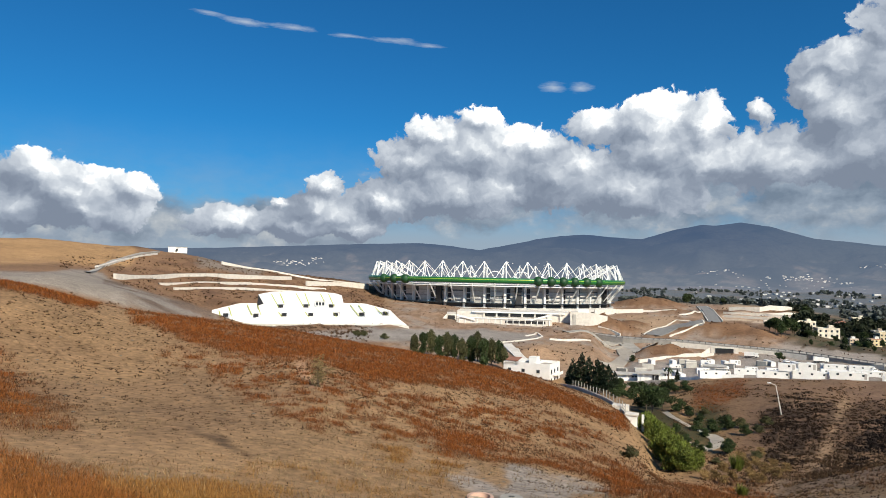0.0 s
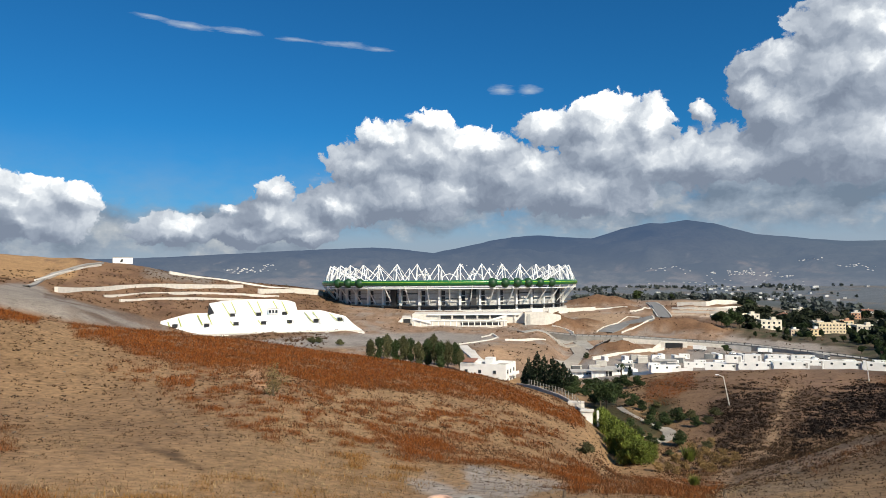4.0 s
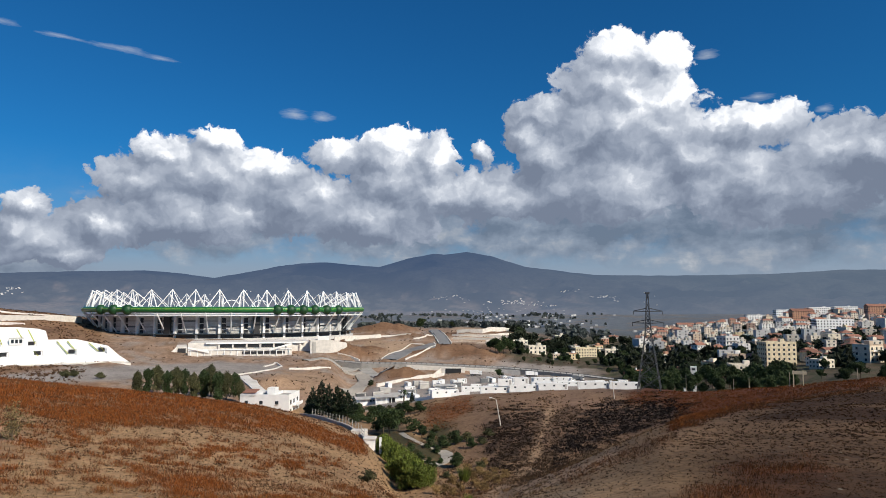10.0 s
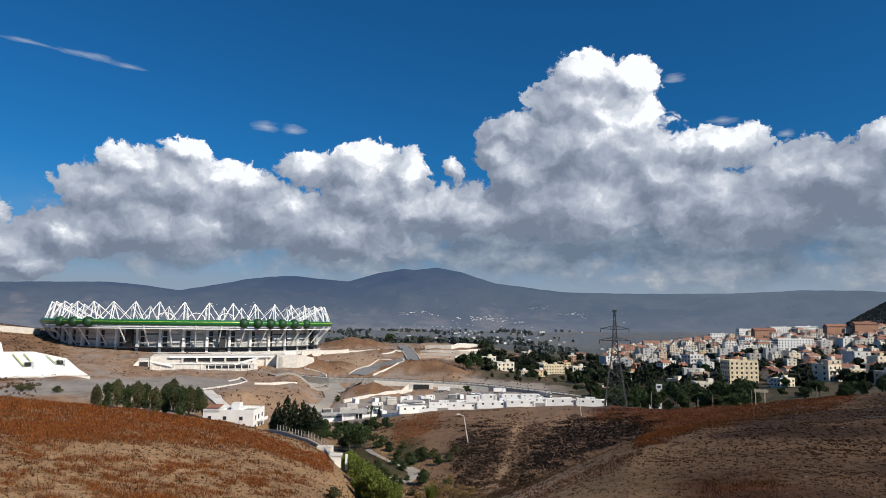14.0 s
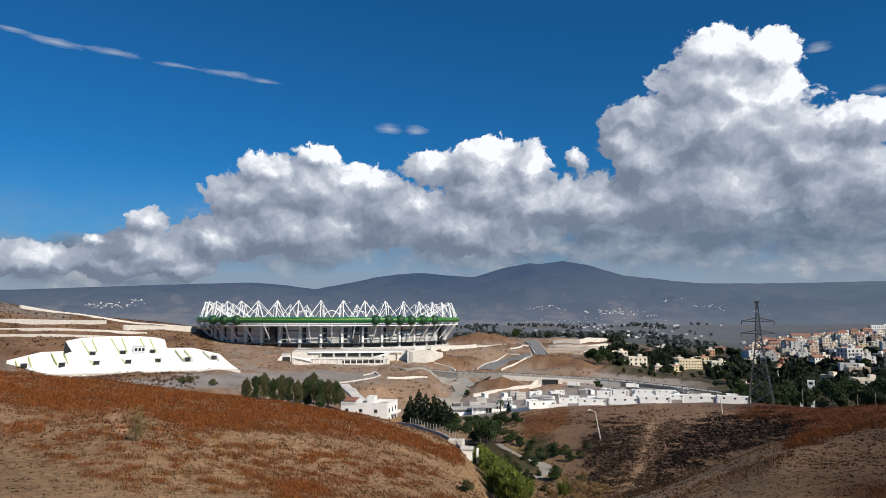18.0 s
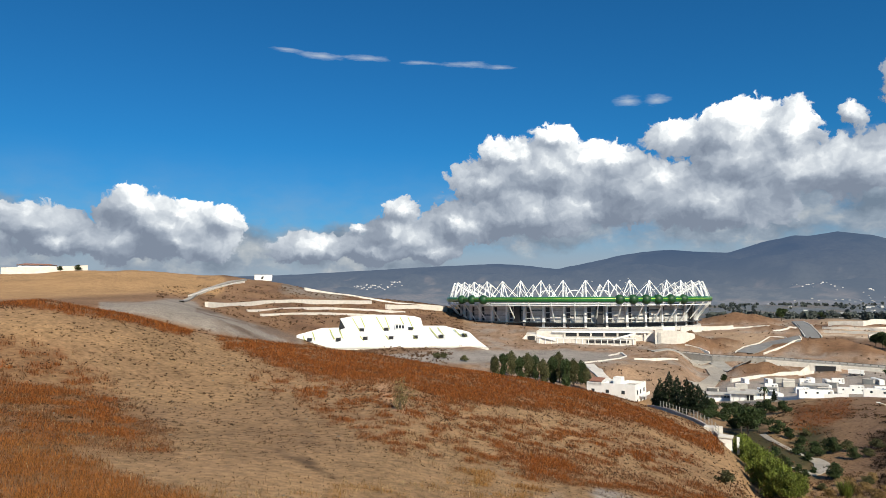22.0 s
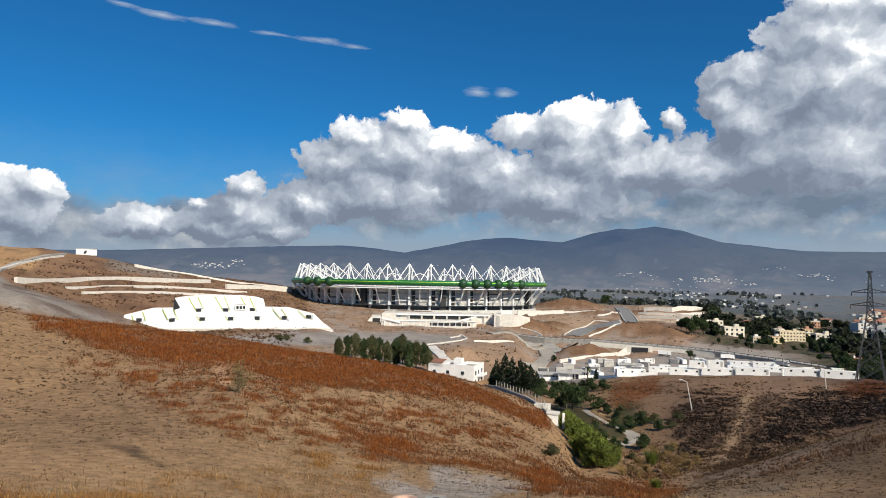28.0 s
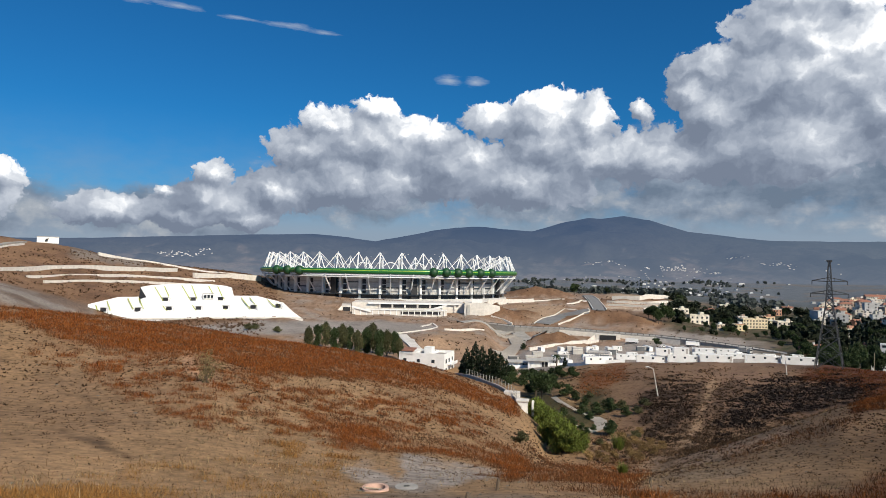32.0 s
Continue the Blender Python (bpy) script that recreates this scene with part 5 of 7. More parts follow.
def drop_pattern(ob):
    """Takes the first of a kind away once its copies stand."""
    for o in (*ob.children_recursive, ob):
        bpy.data.objects.remove(o)


# ---- west hill: terraces, hut, wall ----
TERRACES = [([(-26.3, -0.62), (-22, -0.5), (-18.5, -0.42), (-15.5, -0.48), (-12.9, -0.5)], 2.6, 2.0), ([(-23.1, -1.12), (-20.3, -0.95), (-16.6, -0.92), (-13, -1.1), (-10, -1.3)], 1.3, 1.5),
            ([(-22, -1.5), (-16.6, -1.42), (-13.5, -1.55), (-10.9, -1.72)], 1.6, 1.5), ([(-18.5, 0.76), (-14.7, 0.16), (-10.9, -0.5), (-6.6, -0.86)], 1.2, 1.5), ([(-11.6, -0.92), (-9, -1.0), (-6.4, -1.1)], 3.6, 2.0),
            ([(-27.6, 0.15), (-26.2, 0.62), (-24.6, 1.05), (-23.4, 1.3)], 1.0, 2.0)]
for line, high, thick in TERRACES:
    wall_along("retaining_wall", seen(line, 330), high, thick, M_PALE, "pale concrete retaining wall on a brown bank")
ribbon("track", seen([(-28.2, -0.2), (-27.2, 0.3), (-26.5, 0.7), (-24.5, 1.25), (-23.3, 1.5)], 330), 3.5, M_GRAVEL, "pale dirt track up the hill")
hut = thing("hut", *place(-21.85, 628, -0.2), "small white block hut on a bare hilltop", "hut", turn=21.85)
part("wall", Geo().box(0, 0, 0, 15.4, 7, 5.0), M_WHITE, hut)
part("roof", Geo().box(0, 0, 5.0, 15.9, 7.5, 0.45), M_CONCRETE, hut)
part("doorway", Geo().slab([(-2.4, -3.62, 1.2), (-0.4, -3.62, 1.2), (0.6, -3.62, 4.0), (-1.4, -3.62, 3.6)], (0, 0.2, 0)), M_DARK, hut)
wall_along("boundary_wall", [flat(a, 612) for a in (-40.4, -38.5, -36.5, -34.9)], 4.2, 0.6, M_PALE, "pale boundary wall on the hilltop")
barn = thing("long_house", *place(-38.2, 620, 1.0), "low white building behind a wall", "house", turn=38.2)
part("wall", Geo().box(0, 0, -1, 26, 8, 6.6), M_WHITE, barn)
part("roof", Geo().add([(-14, -5, 5.6), (14, -5, 5.6), (14, 5, 5.6), (-14, 5, 5.6), (-8, 0, 7.0), (8, 0, 7.0)], [(0, 1, 5, 4), (2, 3, 4, 5), (1, 2, 5), (3, 0, 4), (3, 2, 1, 0)]), M_ROOF, barn)

# ---- white house, fence, gatehouse by the gully ----
hx, hy = flat(9.25, 246)
villa = thing("white_house", hx, hy, EYE - 38.8, "white two-storey flat-roofed house with parapets", "house", turn=-27)
part("wall", Geo().box(-9, 6.3, -1.5, 18, 12.6, 8.1), M_WHITE, villa)
part("wing", Geo().box(-15.2, 4.2, 6.6, 5.6, 8.4, 0.9), M_WHITE, villa)
for x, y, sx, sy in ((-9, 0.15, 18, 0.3), (-9, 12.4, 18, 0.3), (-0.15, 6.3, 0.3, 12.2), (-17.85, 6.3, 0.3, 12.2), (-6.4, 6.3, 0.3, 12.0)):
    part("parapet", Geo().box(x, y, 6.6, sx, sy, 1.1), M_WHITE, villa)
part("roof_deck", Geo().box(-9, 6.3, 6.6, 17.2, 11.8, 0.15), M_FLATROOF, villa)
part("stair_head", Geo().box(-9.0, 9.0, 6.75, 3.0, 3.6, 2.4), M_WHITE, villa)
part("tile_hood", Geo().slab([(-17.6, 1.0, 7.9), (-12.8, 1.0, 7.9), (-12.8, 5.6, 8.7), (-17.6, 5.6, 8.7)], (0, 0, 0.25)), M_ROOF, villa, "red tile lean-to roof")
for y0, z0 in ((2.2, 4.2), (5.8, 4.2), (9.8, 4.4), (2.2, 1.0), (6.0, 0.8), (9.8, 1.0)):
    win = part("window", Geo().box(0.02, y0, z0, 0.16, 1.2, 1.4), M_GLASS, villa)
    part("sill", Geo().box(0.14, y0, z0 - 0.14, 0.3, 1.5, 0.12), M_PALE, win)
for x0, z0 in ((-15.6, 4.2), (-10.2, 4.2), (-4.4, 4.2), (-7.5, 1.2)):
    win = part("window", Geo().box(x0, -0.02, z0, 1.2, 0.16, 1.2), M_GLASS, villa)
    part("sill", Geo().box(x0, -0.14, z0 - 0.14, 1.5, 0.3, 0.12), M_PALE, win)
balcony = part("balcony", Geo().box(0.9, 7.4, 3.3, 1.8, 7, 0.25), M_WHITE, villa)
part("balustrade", Geo().box(1.75, 7.4, 3.55, 0.15, 7, 0.9), M_WHITE, balcony)

FENCE = [flat(10.2, 226), flat(11.2, 206), flat(12.4, 186), flat(13.7, 164), flat(14.8, 146), flat(15.5, 133)]
wall_along("garden_wall", FENCE, 1.0, 0.4, M_CONCRETE, "grey garden wall stepping down the slope", step=3.0)
fence = thing("wire_fence", *FENCE[2], height_at(*FENCE[2]), "grey wire fence with slim posts on a wall", "fence")
fpts = along(FENCE[1:], 4.0)
for i, (x, y) in enumerate(fpts):
    z = height_at(x, y) - height_at(*FENCE[2]) + 0.9
    part("post", Geo().box(x - FENCE[2][0], y - FENCE[2][1], z, 0.12, 0.12, 1.7), M_CONCRETE, fence)
    if i:
        x0, y0 = fpts[i - 1]
        z0 = height_at(x0, y0) - height_at(*FENCE[2]) + 0.9
        a, b = Vector((x0 - FENCE[2][0], y0 - FENCE[2][1], z0)), Vector((x - FENCE[2][0], y - FENCE[2][1], z))
        for h in (0.4, 0.95, 1.5):
            part("wire", Geo().tube(a + Vector((0, 0, h)), b + Vector((0, 0, h)), 0.035, n=4), M_GALV, fence)
gx, gy = flat(16.0, 129)
lodge = thing("gatehouse", gx, gy, height_at(gx, gy) - 0.3, "small white gatehouse at the end of a wall", "gatehouse", turn=-20)
part("wall", Geo().box(0, 0, -0.8, 2.0, 2.2, 2.8), M_WHITE, lodge)
part("roof", Geo().box(0, 0, 2.0, 2.4, 2.6, 0.18), M_PALE, lodge)
part("gate_post", Geo().box(2.0, -0.4, -0.8, 0.45, 0.45, 3.0), M_WHITE, lodge)
part("doorway", Geo().box(1.01, 0.2, 0, 0.1, 0.8, 1.7), M_DARK, lodge)
tx, ty = flat(15.1, 139)
terrace_block = thing("terrace_block", tx, ty, height_at(tx, ty) - 0.2, "low pale garden block with steps", "wall", turn=-20)
part("body", Geo().box(0, 0, 0, 3.2, 2.4, 1.7), M_PALE, terrace_block)
part("step", Geo().box(0, -1.9, -0.4, 4.5, 0.9, 1.2), M_CONCRETE, terrace_block)

# ---- trees of the gully and the house ----
cyp = [conifer("cypress_tree", 11.5, 6.8, M_LEAF_DARK, "tall dark green conifer beside the white house", 11), conifer("cypress_tree", 11.0, 5.0, M_LEAF_DARK, "slim dark green conifer beside the white house", 12)]
for az, r, s, k in ((11.2, 226, 0.85, 0), (11.9, 218, 1.05, 0), (12.5, 228, 1.0, 0), (13.2, 214, 1.02, 1), (13.6, 224, 0.85, 0), (14.1, 212, 0.8, 0), (14.6, 222, 0.62, 0), (10.9, 232, 0.6, 0), (19.5, 262, 0.42, 1)):
    put_copy(cyp[k], az, r, s)
for ob in cyp:
    drop_pattern(ob)
shrub = [broad_tree("shrub", 3.2, 3.8, M_LEAF, "dense dark green shrub", 21, 1500, 0.17, "shrub", 0.15), broad_tree("shrub", 2.6, 3.6, M_LEAF_OLIVE, "dull olive green shrub", 22, 1200, 0.16, "shrub", 0.15)]
round_tree = [broad_tree("broadleaf_tree", 7.0, 6.5, M_LEAF, "round dark green broadleaf tree", 31, 2600, 0.26), broad_tree("broadleaf_tree", 8.0, 6.0, M_LEAF, "tall dark green broadleaf tree", 32, 2600, 0.28)]
acacia = [broad_tree("acacia_bush", 5.2, 5.6, M_LEAF_BRIGHT, "bright green acacia bush on the gully side", 41, 5200, 0.15, "bush", 0.08, 18, 0.7), broad_tree("acacia_bush", 4.6, 5.0, M_LEAF_BRIGHT, "yellow-green acacia bush on the gully side", 42, 4600, 0.15, "bush", 0.08, 16, 0.7)]
for az, r, s, k in ((17.2, 131, 0.7, 0), (17.8, 127, 0.78, 1), (18.3, 121, 0.8, 0), (18.9, 117, 0.75, 1), (18.4, 112, 0.7, 0), (19.3, 110, 0.78, 0), (20.0, 107, 0.7, 1), (19.2, 104, 0.62, 1), (20.2, 102, 0.6, 0), (20.9, 105, 0.55, 0), (19.8, 114, 0.6, 1)):
    put_copy(acacia[k], az, r, 1.18 * s)
for az, r, s, k in ((20.3, 134, 0.5, 0), (20.9, 132, 0.45, 0), (21.4, 130, 0.5, 0), (19.9, 138, 0.5, 1), (19.4, 142, 0.6, 0), (21.9, 136, 0.4, 0), (26.0, 158, 0.8, 1), (22.2, 152, 0.9, 0), (23.3, 154, 1.05, 0), (24.2, 156, 0.9, 1), (24.6, 148, 0.7, 0), (21.2, 162, 0.7, 0), (20.4, 168, 0.8, 0), (25.4, 150, 0.7, 1), (15.9, 74, 0.55, 1), (22.5, 121, 0.5, 1), (23.3, 132, 0.9, 0), (25.4, 128, 0.6, 1),
                    (19.6, 172, 1.0, 0), (20.9, 150, 0.7, 0), (21.6, 146, 0.6, 0), (21.5, 172, 0.8, 1), (16.6, 180, 0.9, 0), (15.9, 205, 1.1, 0), (15.2, 210, 1.2, 0), (16.8, 232, 1.3, 0), (17.6, 236, 1.2, 1), (20.2, 214, 1.1, 0), (19.2, 220, 1.3, 0), (18.4, 224, 1.2, 0), (14.7, 196, 0.9, 0),
                    (-36.7, 606, 1.3, 0), (-35.5, 610, 1.5, 0), (-41.3, 612, 0.6, 0), (-41.8, 612, 0.6, 0), (-7.2, 322, 1.3, 1), (-6.7, 325, 1.2, 1), (-4.9, 318, 1.2, 1), (16.0, 390, 1.2, 0)):
    put_copy(shrub[k], az, r, s)
for az, r, s, k in ((17.6, 168, 1.0, 0), (18.4, 176, 0.85, 0), (17.1, 176, 0.7, 1), (15.0, 226, 0.7, 0), (16.2, 222, 0.65, 0)):
    put_copy(round_tree[k], az, r, s)
dry_shrub = broad_tree("dry_shrub", 2.0, 2.8, M_LEAF_DRY, "dry brown shrub in the gully", 61, 900, 0.12, "shrub", 0.12)
for az, r, s in ((24.6, 118, 0.9), (25.2, 122, 0.8), (25.9, 112, 0.9), (26.5, 118, 0.7), (24.9, 106, 0.8), (25.6, 101, 0.7), (26.7, 106, 0.8), (23.6, 104, 0.7), (22.9, 110, 0.8), (27.4, 112, 0.7), (22.4, 101, 0.6), (21.6, 98, 0.7), (23.0, 97, 0.6), (24.2, 126, 0.9), (25.6, 130, 0.8)):
    put_copy(dry_shrub, az, r, s)
drop_pattern(dry_shrub)
grove = [broad_tree("grove_tree", 11.5, 4.8, M_LEAF_OLIVE, "olive green feathery tree in a row behind the ridge", 51, 4200, 0.28, "tree", 0.05, 20, 0.4), broad_tree("grove_tree", 11.0, 4.2, M_LEAF, "dark green feathery tree in a row behind the ridge", 52, 4000, 0.28, "tree", 0.05, 20, 0.4)]
for i, (az, s) in enumerate(((-2.3, 0.8), (-1.6, 0.9), (-0.9, 0.95), (-0.2, 0.9), (0.5, 0.98), (1.1, 0.95), (1.8, 0.9), (2.5, 1.02), (3.1, 1.1), (3.7, 1.05), (4.3, 0.95), (4.9, 0.9), (5.4, 0.75))):
    tagged(put_copy(grove[i % 2], az, 262 + 7 * (i % 3), s), group="trees of the grove")
for ob in grove:
    drop_pattern(ob)

# palm by the sheds
palm = thing("palm_tree", *place(18.8, 272), "date palm with a ragged crown and a bare trunk", "tree")
part("trunk", Geo().tube((0, 0, -0.5), (0.2, 0, 5.0), 0.32, 0.24, 8), M_BARK, palm)
for i in range(16):
    g, t = Geo(), i * 2.4
    d = Vector((math.cos(t), math.sin(t), 0))
    pts = [Vector((0.2, 0, 5.0)) + d * q * 2.0 + Vector((0, 0, (0.9 - 0.5 * (i % 3)) * q * 1.6 - 1.5 * q * q)) for q in (0, 0.35, 0.7, 1.0)]
    side = d.cross(Vector((0, 0, 1))) * 0.32
    for a, b in zip(pts, pts[1:]):
        g.add([a - side, a + side, b + side * 0.7, b - side * 0.7], [(0, 1, 2, 3)])
    part("frond", g, M_LEAF, palm)

# reed clumps in the gully
for az, r, high in ((23.9, 116, 2.9), (24.3, 84, 1.5)):
    reed = thing("reed_clump", *place(az, r), "bright green spiky reed clump", "reeds")
    rs = random.Random(int(az * 10))
    g = Geo()
    for i in range(260):
        t, q = rs.uniform(0, 6.28), rs.uniform(0, 0.7) * high * 0.35
        b = Vector((q * math.cos(t), q * math.sin(t), -0.1))
        tip = b + Vector((math.cos(t) * high * rs.uniform(0.1, 0.55), math.sin(t) * high * rs.uniform(0.1, 0.55), high * rs.uniform(0.6, 1.0)))
        sd = Vector((-math.sin(t), math.cos(t), 0)) * 0.05
        g.add([b - sd, b + sd, tip], [(0, 1, 2)])
    part("foliage", g, M_LEAF_BRIGHT, reed)
ribbon("path", seen([(18.6, -10.6), (19.2, -10.9), (20.4, -11.45), (21.2, -11.75), (22.0, -12.05)], 112), 1.3, M_PATH, "pale gravel path in the gully", 0.14, 2.0, True)
ribbon("path", seen([(21.9, -12.0), (22.5, -12.3), (22.5, -12.7), (22.0, -12.95), (20.8, -12.9)], 108), 2.6, M_PATH, "pale gravel turning place in the gully", 0.14, 1.5, True)


# ---- building site: roads, walls, bridge ----
ribbon("road", seen([(13.6, -5.3), (15.2, -5.5), (15.6, -6.2), (14.9, -6.9), (14.0, -7.4)], 330), 9, M_PATH, "dusty site road beside an earth heap", 0.6, 5.0, True)
ribbon("road", seen([(17.5, -4.55), (17.9, -4.3), (18.6, -3.95), (19.3, -3.62), (20.2, -3.42), (21.5, -3.28)], 492), 12, M_ASPHALT, "grey new road curving uphill", 0.6, 5.0, True)
for line in ([(16.9, -4.42), (17.5, -4.02), (18.6, -3.7), (19.4, -3.16), (20.4, -3.2), (21.5, -3.3)], [(18.9, -4.5), (19.6, -4.17), (20.4, -3.82), (21.5, -3.32)]):
    wall_along("kerb_wall", seen(line, 492), 0.9, 0.6, M_PALE, "low pale kerb wall of a new road")
ribbon("road", [flat(22.3, 590), flat(21.95, 660), flat(21.6, 730), flat(21.3, 795)], 10, M_ASPHALT, "straight grey road running uphill", 0.8)
for da in (-0.55, 0.55):
    wall_along("kerb_wall", [flat(22.3 + da, 600), flat(21.95 + da * 0.9, 660), flat(21.6 + da * 0.8, 730), flat(21.3 + da * 0.7, 790)], 1.0, 0.7, M_PALE, "low pale kerb wall of a straight road")


def causeway(name, line, width, thick, mat, label):
    """A raised road: azimuth, degrees under the eye and distance of its near edge."""
    g = Geo()
    for i, (a, el, r) in enumerate(line):
        z = EYE + r * math.tan(radians(el))
        for rr, zz in ((r, z), (r, z - thick), (r + width, z - thick), (r + width, z)):
            g.v.append((*flat(a, rr), zz))
        if i:
            k = 4 * i
            g.f += [(k - 4 + j, k - 4 + (j + 1) % 4, k + (j + 1) % 4, k + j) for j in range(4)]
    k = len(g.v)
    g.f += [(0, 1, 2, 3), (k - 1, k - 2, k - 3, k - 4)]
    return solid(name, g, mat, label)


BRIDGE = [(12.8, -4.5, 486), (15.2, -4.72, 474), (17.2, -4.78, 470), (19, -4.76, 467), (21.6, -4.88, 464), (24.4, -5.0, 461), (26.8, -5.1, 458), (28.7, -5.22, 452), (31.1, -5.42, 442), (34, -5.66, 428), (36.4, -5.9, 412)]
causeway("road", BRIDGE, 10, 7.0, M_GRAVEL, "grey road on an embankment over the camp")
causeway("bridge_wall", [(a, el - 0.12, r - 1.2) for a, el, r in BRIDGE[3:8]], 1.0, 6.5, M_PALE, "pale concrete embankment wall")
rail = thing("guard_rail", *flat(21.6, 463), EYE + 463 * math.tan(radians(-4.88)), "dark steel guard rail along the raised road", "guard rail")
rx0, ry0, rz0 = rail.location
for (a0, e0, r0), (a1, e1, r1) in zip(BRIDGE, BRIDGE[1:]):
    n = max(2, int((a1 - a0) / 0.42))
    p = [Vector((*flat(a0 + (a1 - a0) * q / n, r0 + (r1 - r0) * q / n - 0.3), EYE + (r0 + (r1 - r0) * q / n) * math.tan(radians(e0 + (e1 - e0) * q / n)))) - Vector((rx0, ry0, rz0)) for q in range(n + 1)]
    part("beam", Geo().tube(p[0] + Vector((0, 0, 1.0)), p[-1] + Vector((0, 0, 1.0)), 0.17, n=4), M_GALV, rail)
    for q in p[:-1]:
        part("post", Geo().box(q.x, q.y, q.z, 0.3, 0.3, 1.1), M_GALV, rail)
ux, uy = flat(23.0, 455)
underpass = thing("underpass", ux, uy, EYE + 455 * math.tan(radians(-5.62)), "dark rectangular underpass mouth in a pale wall", "underpass", turn=-23.15)
part("frame", Geo().box(0, 1.5, -2, 16, 4, 6.2), M_PALE, underpass)
part("mouth", Geo().box(0, -0.6, -0.2, 10.5, 0.5, 3.7), M_DARK, underpass, "dark mouth")
part("wing_wall", Geo().slab([(-8, 0, 4), (-8, 0, -1), (-13, -6, -1), (-13, -6, 0.6)], (0, 0.7, 0)), M_PALE, underpass)
for line, r0, high in (([(12.9, -2.85), (14.6, -2.72), (16.8, -2.62)], 540, 3.6), ([(16.5, -6.72), (18.6, -6.3), (20.8, -5.98), (22.2, -5.8)], 345, 1.8), ([(23.3, -2.22), (25.5, -2.16), (28.1, -2.12)], 610, 3.6), ([(23.5, -2.5), (26, -2.48), (28.7, -2.58)], 605, 1.7),
                       ([(25.8, -3.3), (29.1, -3.12)], 600, 1.8), ([(23.4, -1.98), (26, -1.92), (28.2, -1.95)], 560, 0.9), ([(16.6, -2.58), (18.2, -2.5), (19.4, -2.42)], 600, 1.8), ([(19.6, -2.75), (20.6, -2.55), (21.2, -2.45)], 640, 1.4), ([(13.2, -4.05), (14.2, -4.25), (15.0, -4.55)], 440, 1.2),
                       ([(4.5, -5.58), (6.5, -5.38), (8.1, -5.12), (8.6, -4.95), (8.2, -4.66)], 300, 0.7), ([(7.2, -4.9), (7.9, -4.75), (8.1, -4.62)], 300, 0.5)):
    wall_along("site_wall", seen(line, r0), high, 0.9, M_PALE, "pale concrete wall on the building site")
for line, high in (([(22.9, 672), (24.4, 664), (26.2, 655), (28.6, 650)], 1.5), ([(23.0, 636), (24.6, 630), (26.4, 624), (28.9, 618)], 1.5)):
    wall_along("terrace_wall", [flat(*q) for q in line], high, 1.2, M_PALE, "long pale retaining wall of an earth terrace")
wall_along("site_wall", [flat(9.2, 400), flat(10.4, 404), flat(11.6, 410), flat(12.6, 418)], 1.1, 0.8, M_PALE, "straight pale concrete wall on the building site")
ribbon("road", seen([(5.6, -5.68), (6.2, -6.3), (7.0, -7.05)], 258), 5, M_PALE, "pale concrete ramp behind the house", 0.6, 5.0, True)
ribbon("road", seen([(10.5, -4.5), (13, -4.75), (15.2, -4.95), (17.5, -5.3)], 380), 8, M_GRAVEL, "dusty site road between earth heaps", 0.6, 5.0, True)

# ---- camp of white cabins ----
def cabin_pattern(name, long, label, mat=M_WHITE, windows=2):
    ob = thing(name, 0, 0, 0, label, "cabin")
    body = part("body", Geo().box(0, 0, -0.6, long, 2.5, 2.9), mat, ob)
    part("roof", Geo().box(0, 0, 2.3, long - 0.1, 2.4, 0.12), M_WHITE if mat is M_WHITE else M_PALE, ob)
    for i in range(windows):
        part("window", Geo().box(-long / 2 + (i + 0.6) * long / windows, -1.26, 1.1, 0.8, 0.08, 0.7), M_GLASS, body)
    part("door", Geo().box(long / 2 - 0.9, -1.26, 0.1, 0.85, 0.08, 2.0), M_CONCRETE, body)
    return ob


cabin_a = cabin_pattern("site_cabin", 6.1, "white metal site cabin with small windows", windows=1)
cabin_b = cabin_pattern("site_cabin", 12.2, "long white metal site cabin with small windows", windows=3)
cabin_c = cabin_pattern("site_cabin", 6.1, "grey metal storage container", M_CONCRETE, 0)
cabin_d = cabin_pattern("site_cabin", 6.1, "dark grey metal storage container", M_TANK, 0)
rc = random.Random(8)
CAMP_ROWS = [(15.2, 20.5, -7.62, -7.45, 285, 8.5, 0.0), (17.5, 22.0, -6.78, -6.62, 320, 9.5, 0.0), (22.0, 26.5, -6.48, -6.32, 340, 9.0, 0.0), (27.0, 31.0, -6.95, -6.8, 300, 9.0, 0.0), (24.4, 34.2, -7.5, -6.88, 262, 12.5, 0.0), (19.4, 23.8, -7.35, -7.15, 270, 8.0, 0.0), (24.6, 30.0, -7.1, -6.95, 280, 12.5, 0.0), (30.4, 35.2, -6.7, -6.4, 290, 12.5, 0.0), (20.5, 24.5, -6.85, -6.7, 300, 9.0, 0.0), (27.4, 30.0, -7.33, -7.15, 262, 6.3, 2.75), (19.6, 23.6, -7.75, -7.6, 262, 12.6, 0.0), (21.6, 27.0, -7.0, -6.85, 300, 9.0, 0.0), (28.2, 33.6, -6.75, -6.5, 300, 13.0, 0.0), (20.0, 25.0, -6.62, -6.5, 320, 10.0, 0.0),
             (26.2, 32.8, -6.3, -6.2, 340, 13.0, 0.0), (30.6, 34.4, -6.25, -6.15, 350, 12.5, 0.0), (17.2, 19.4, -7.2, -7.1, 290, 10.0, 0.0), (34.8, 37.9, -6.78, -6.62, 262, 12.5, 0.0), (35.2, 38.0, -6.4, -6.25, 290, 10.0, 0.0)]
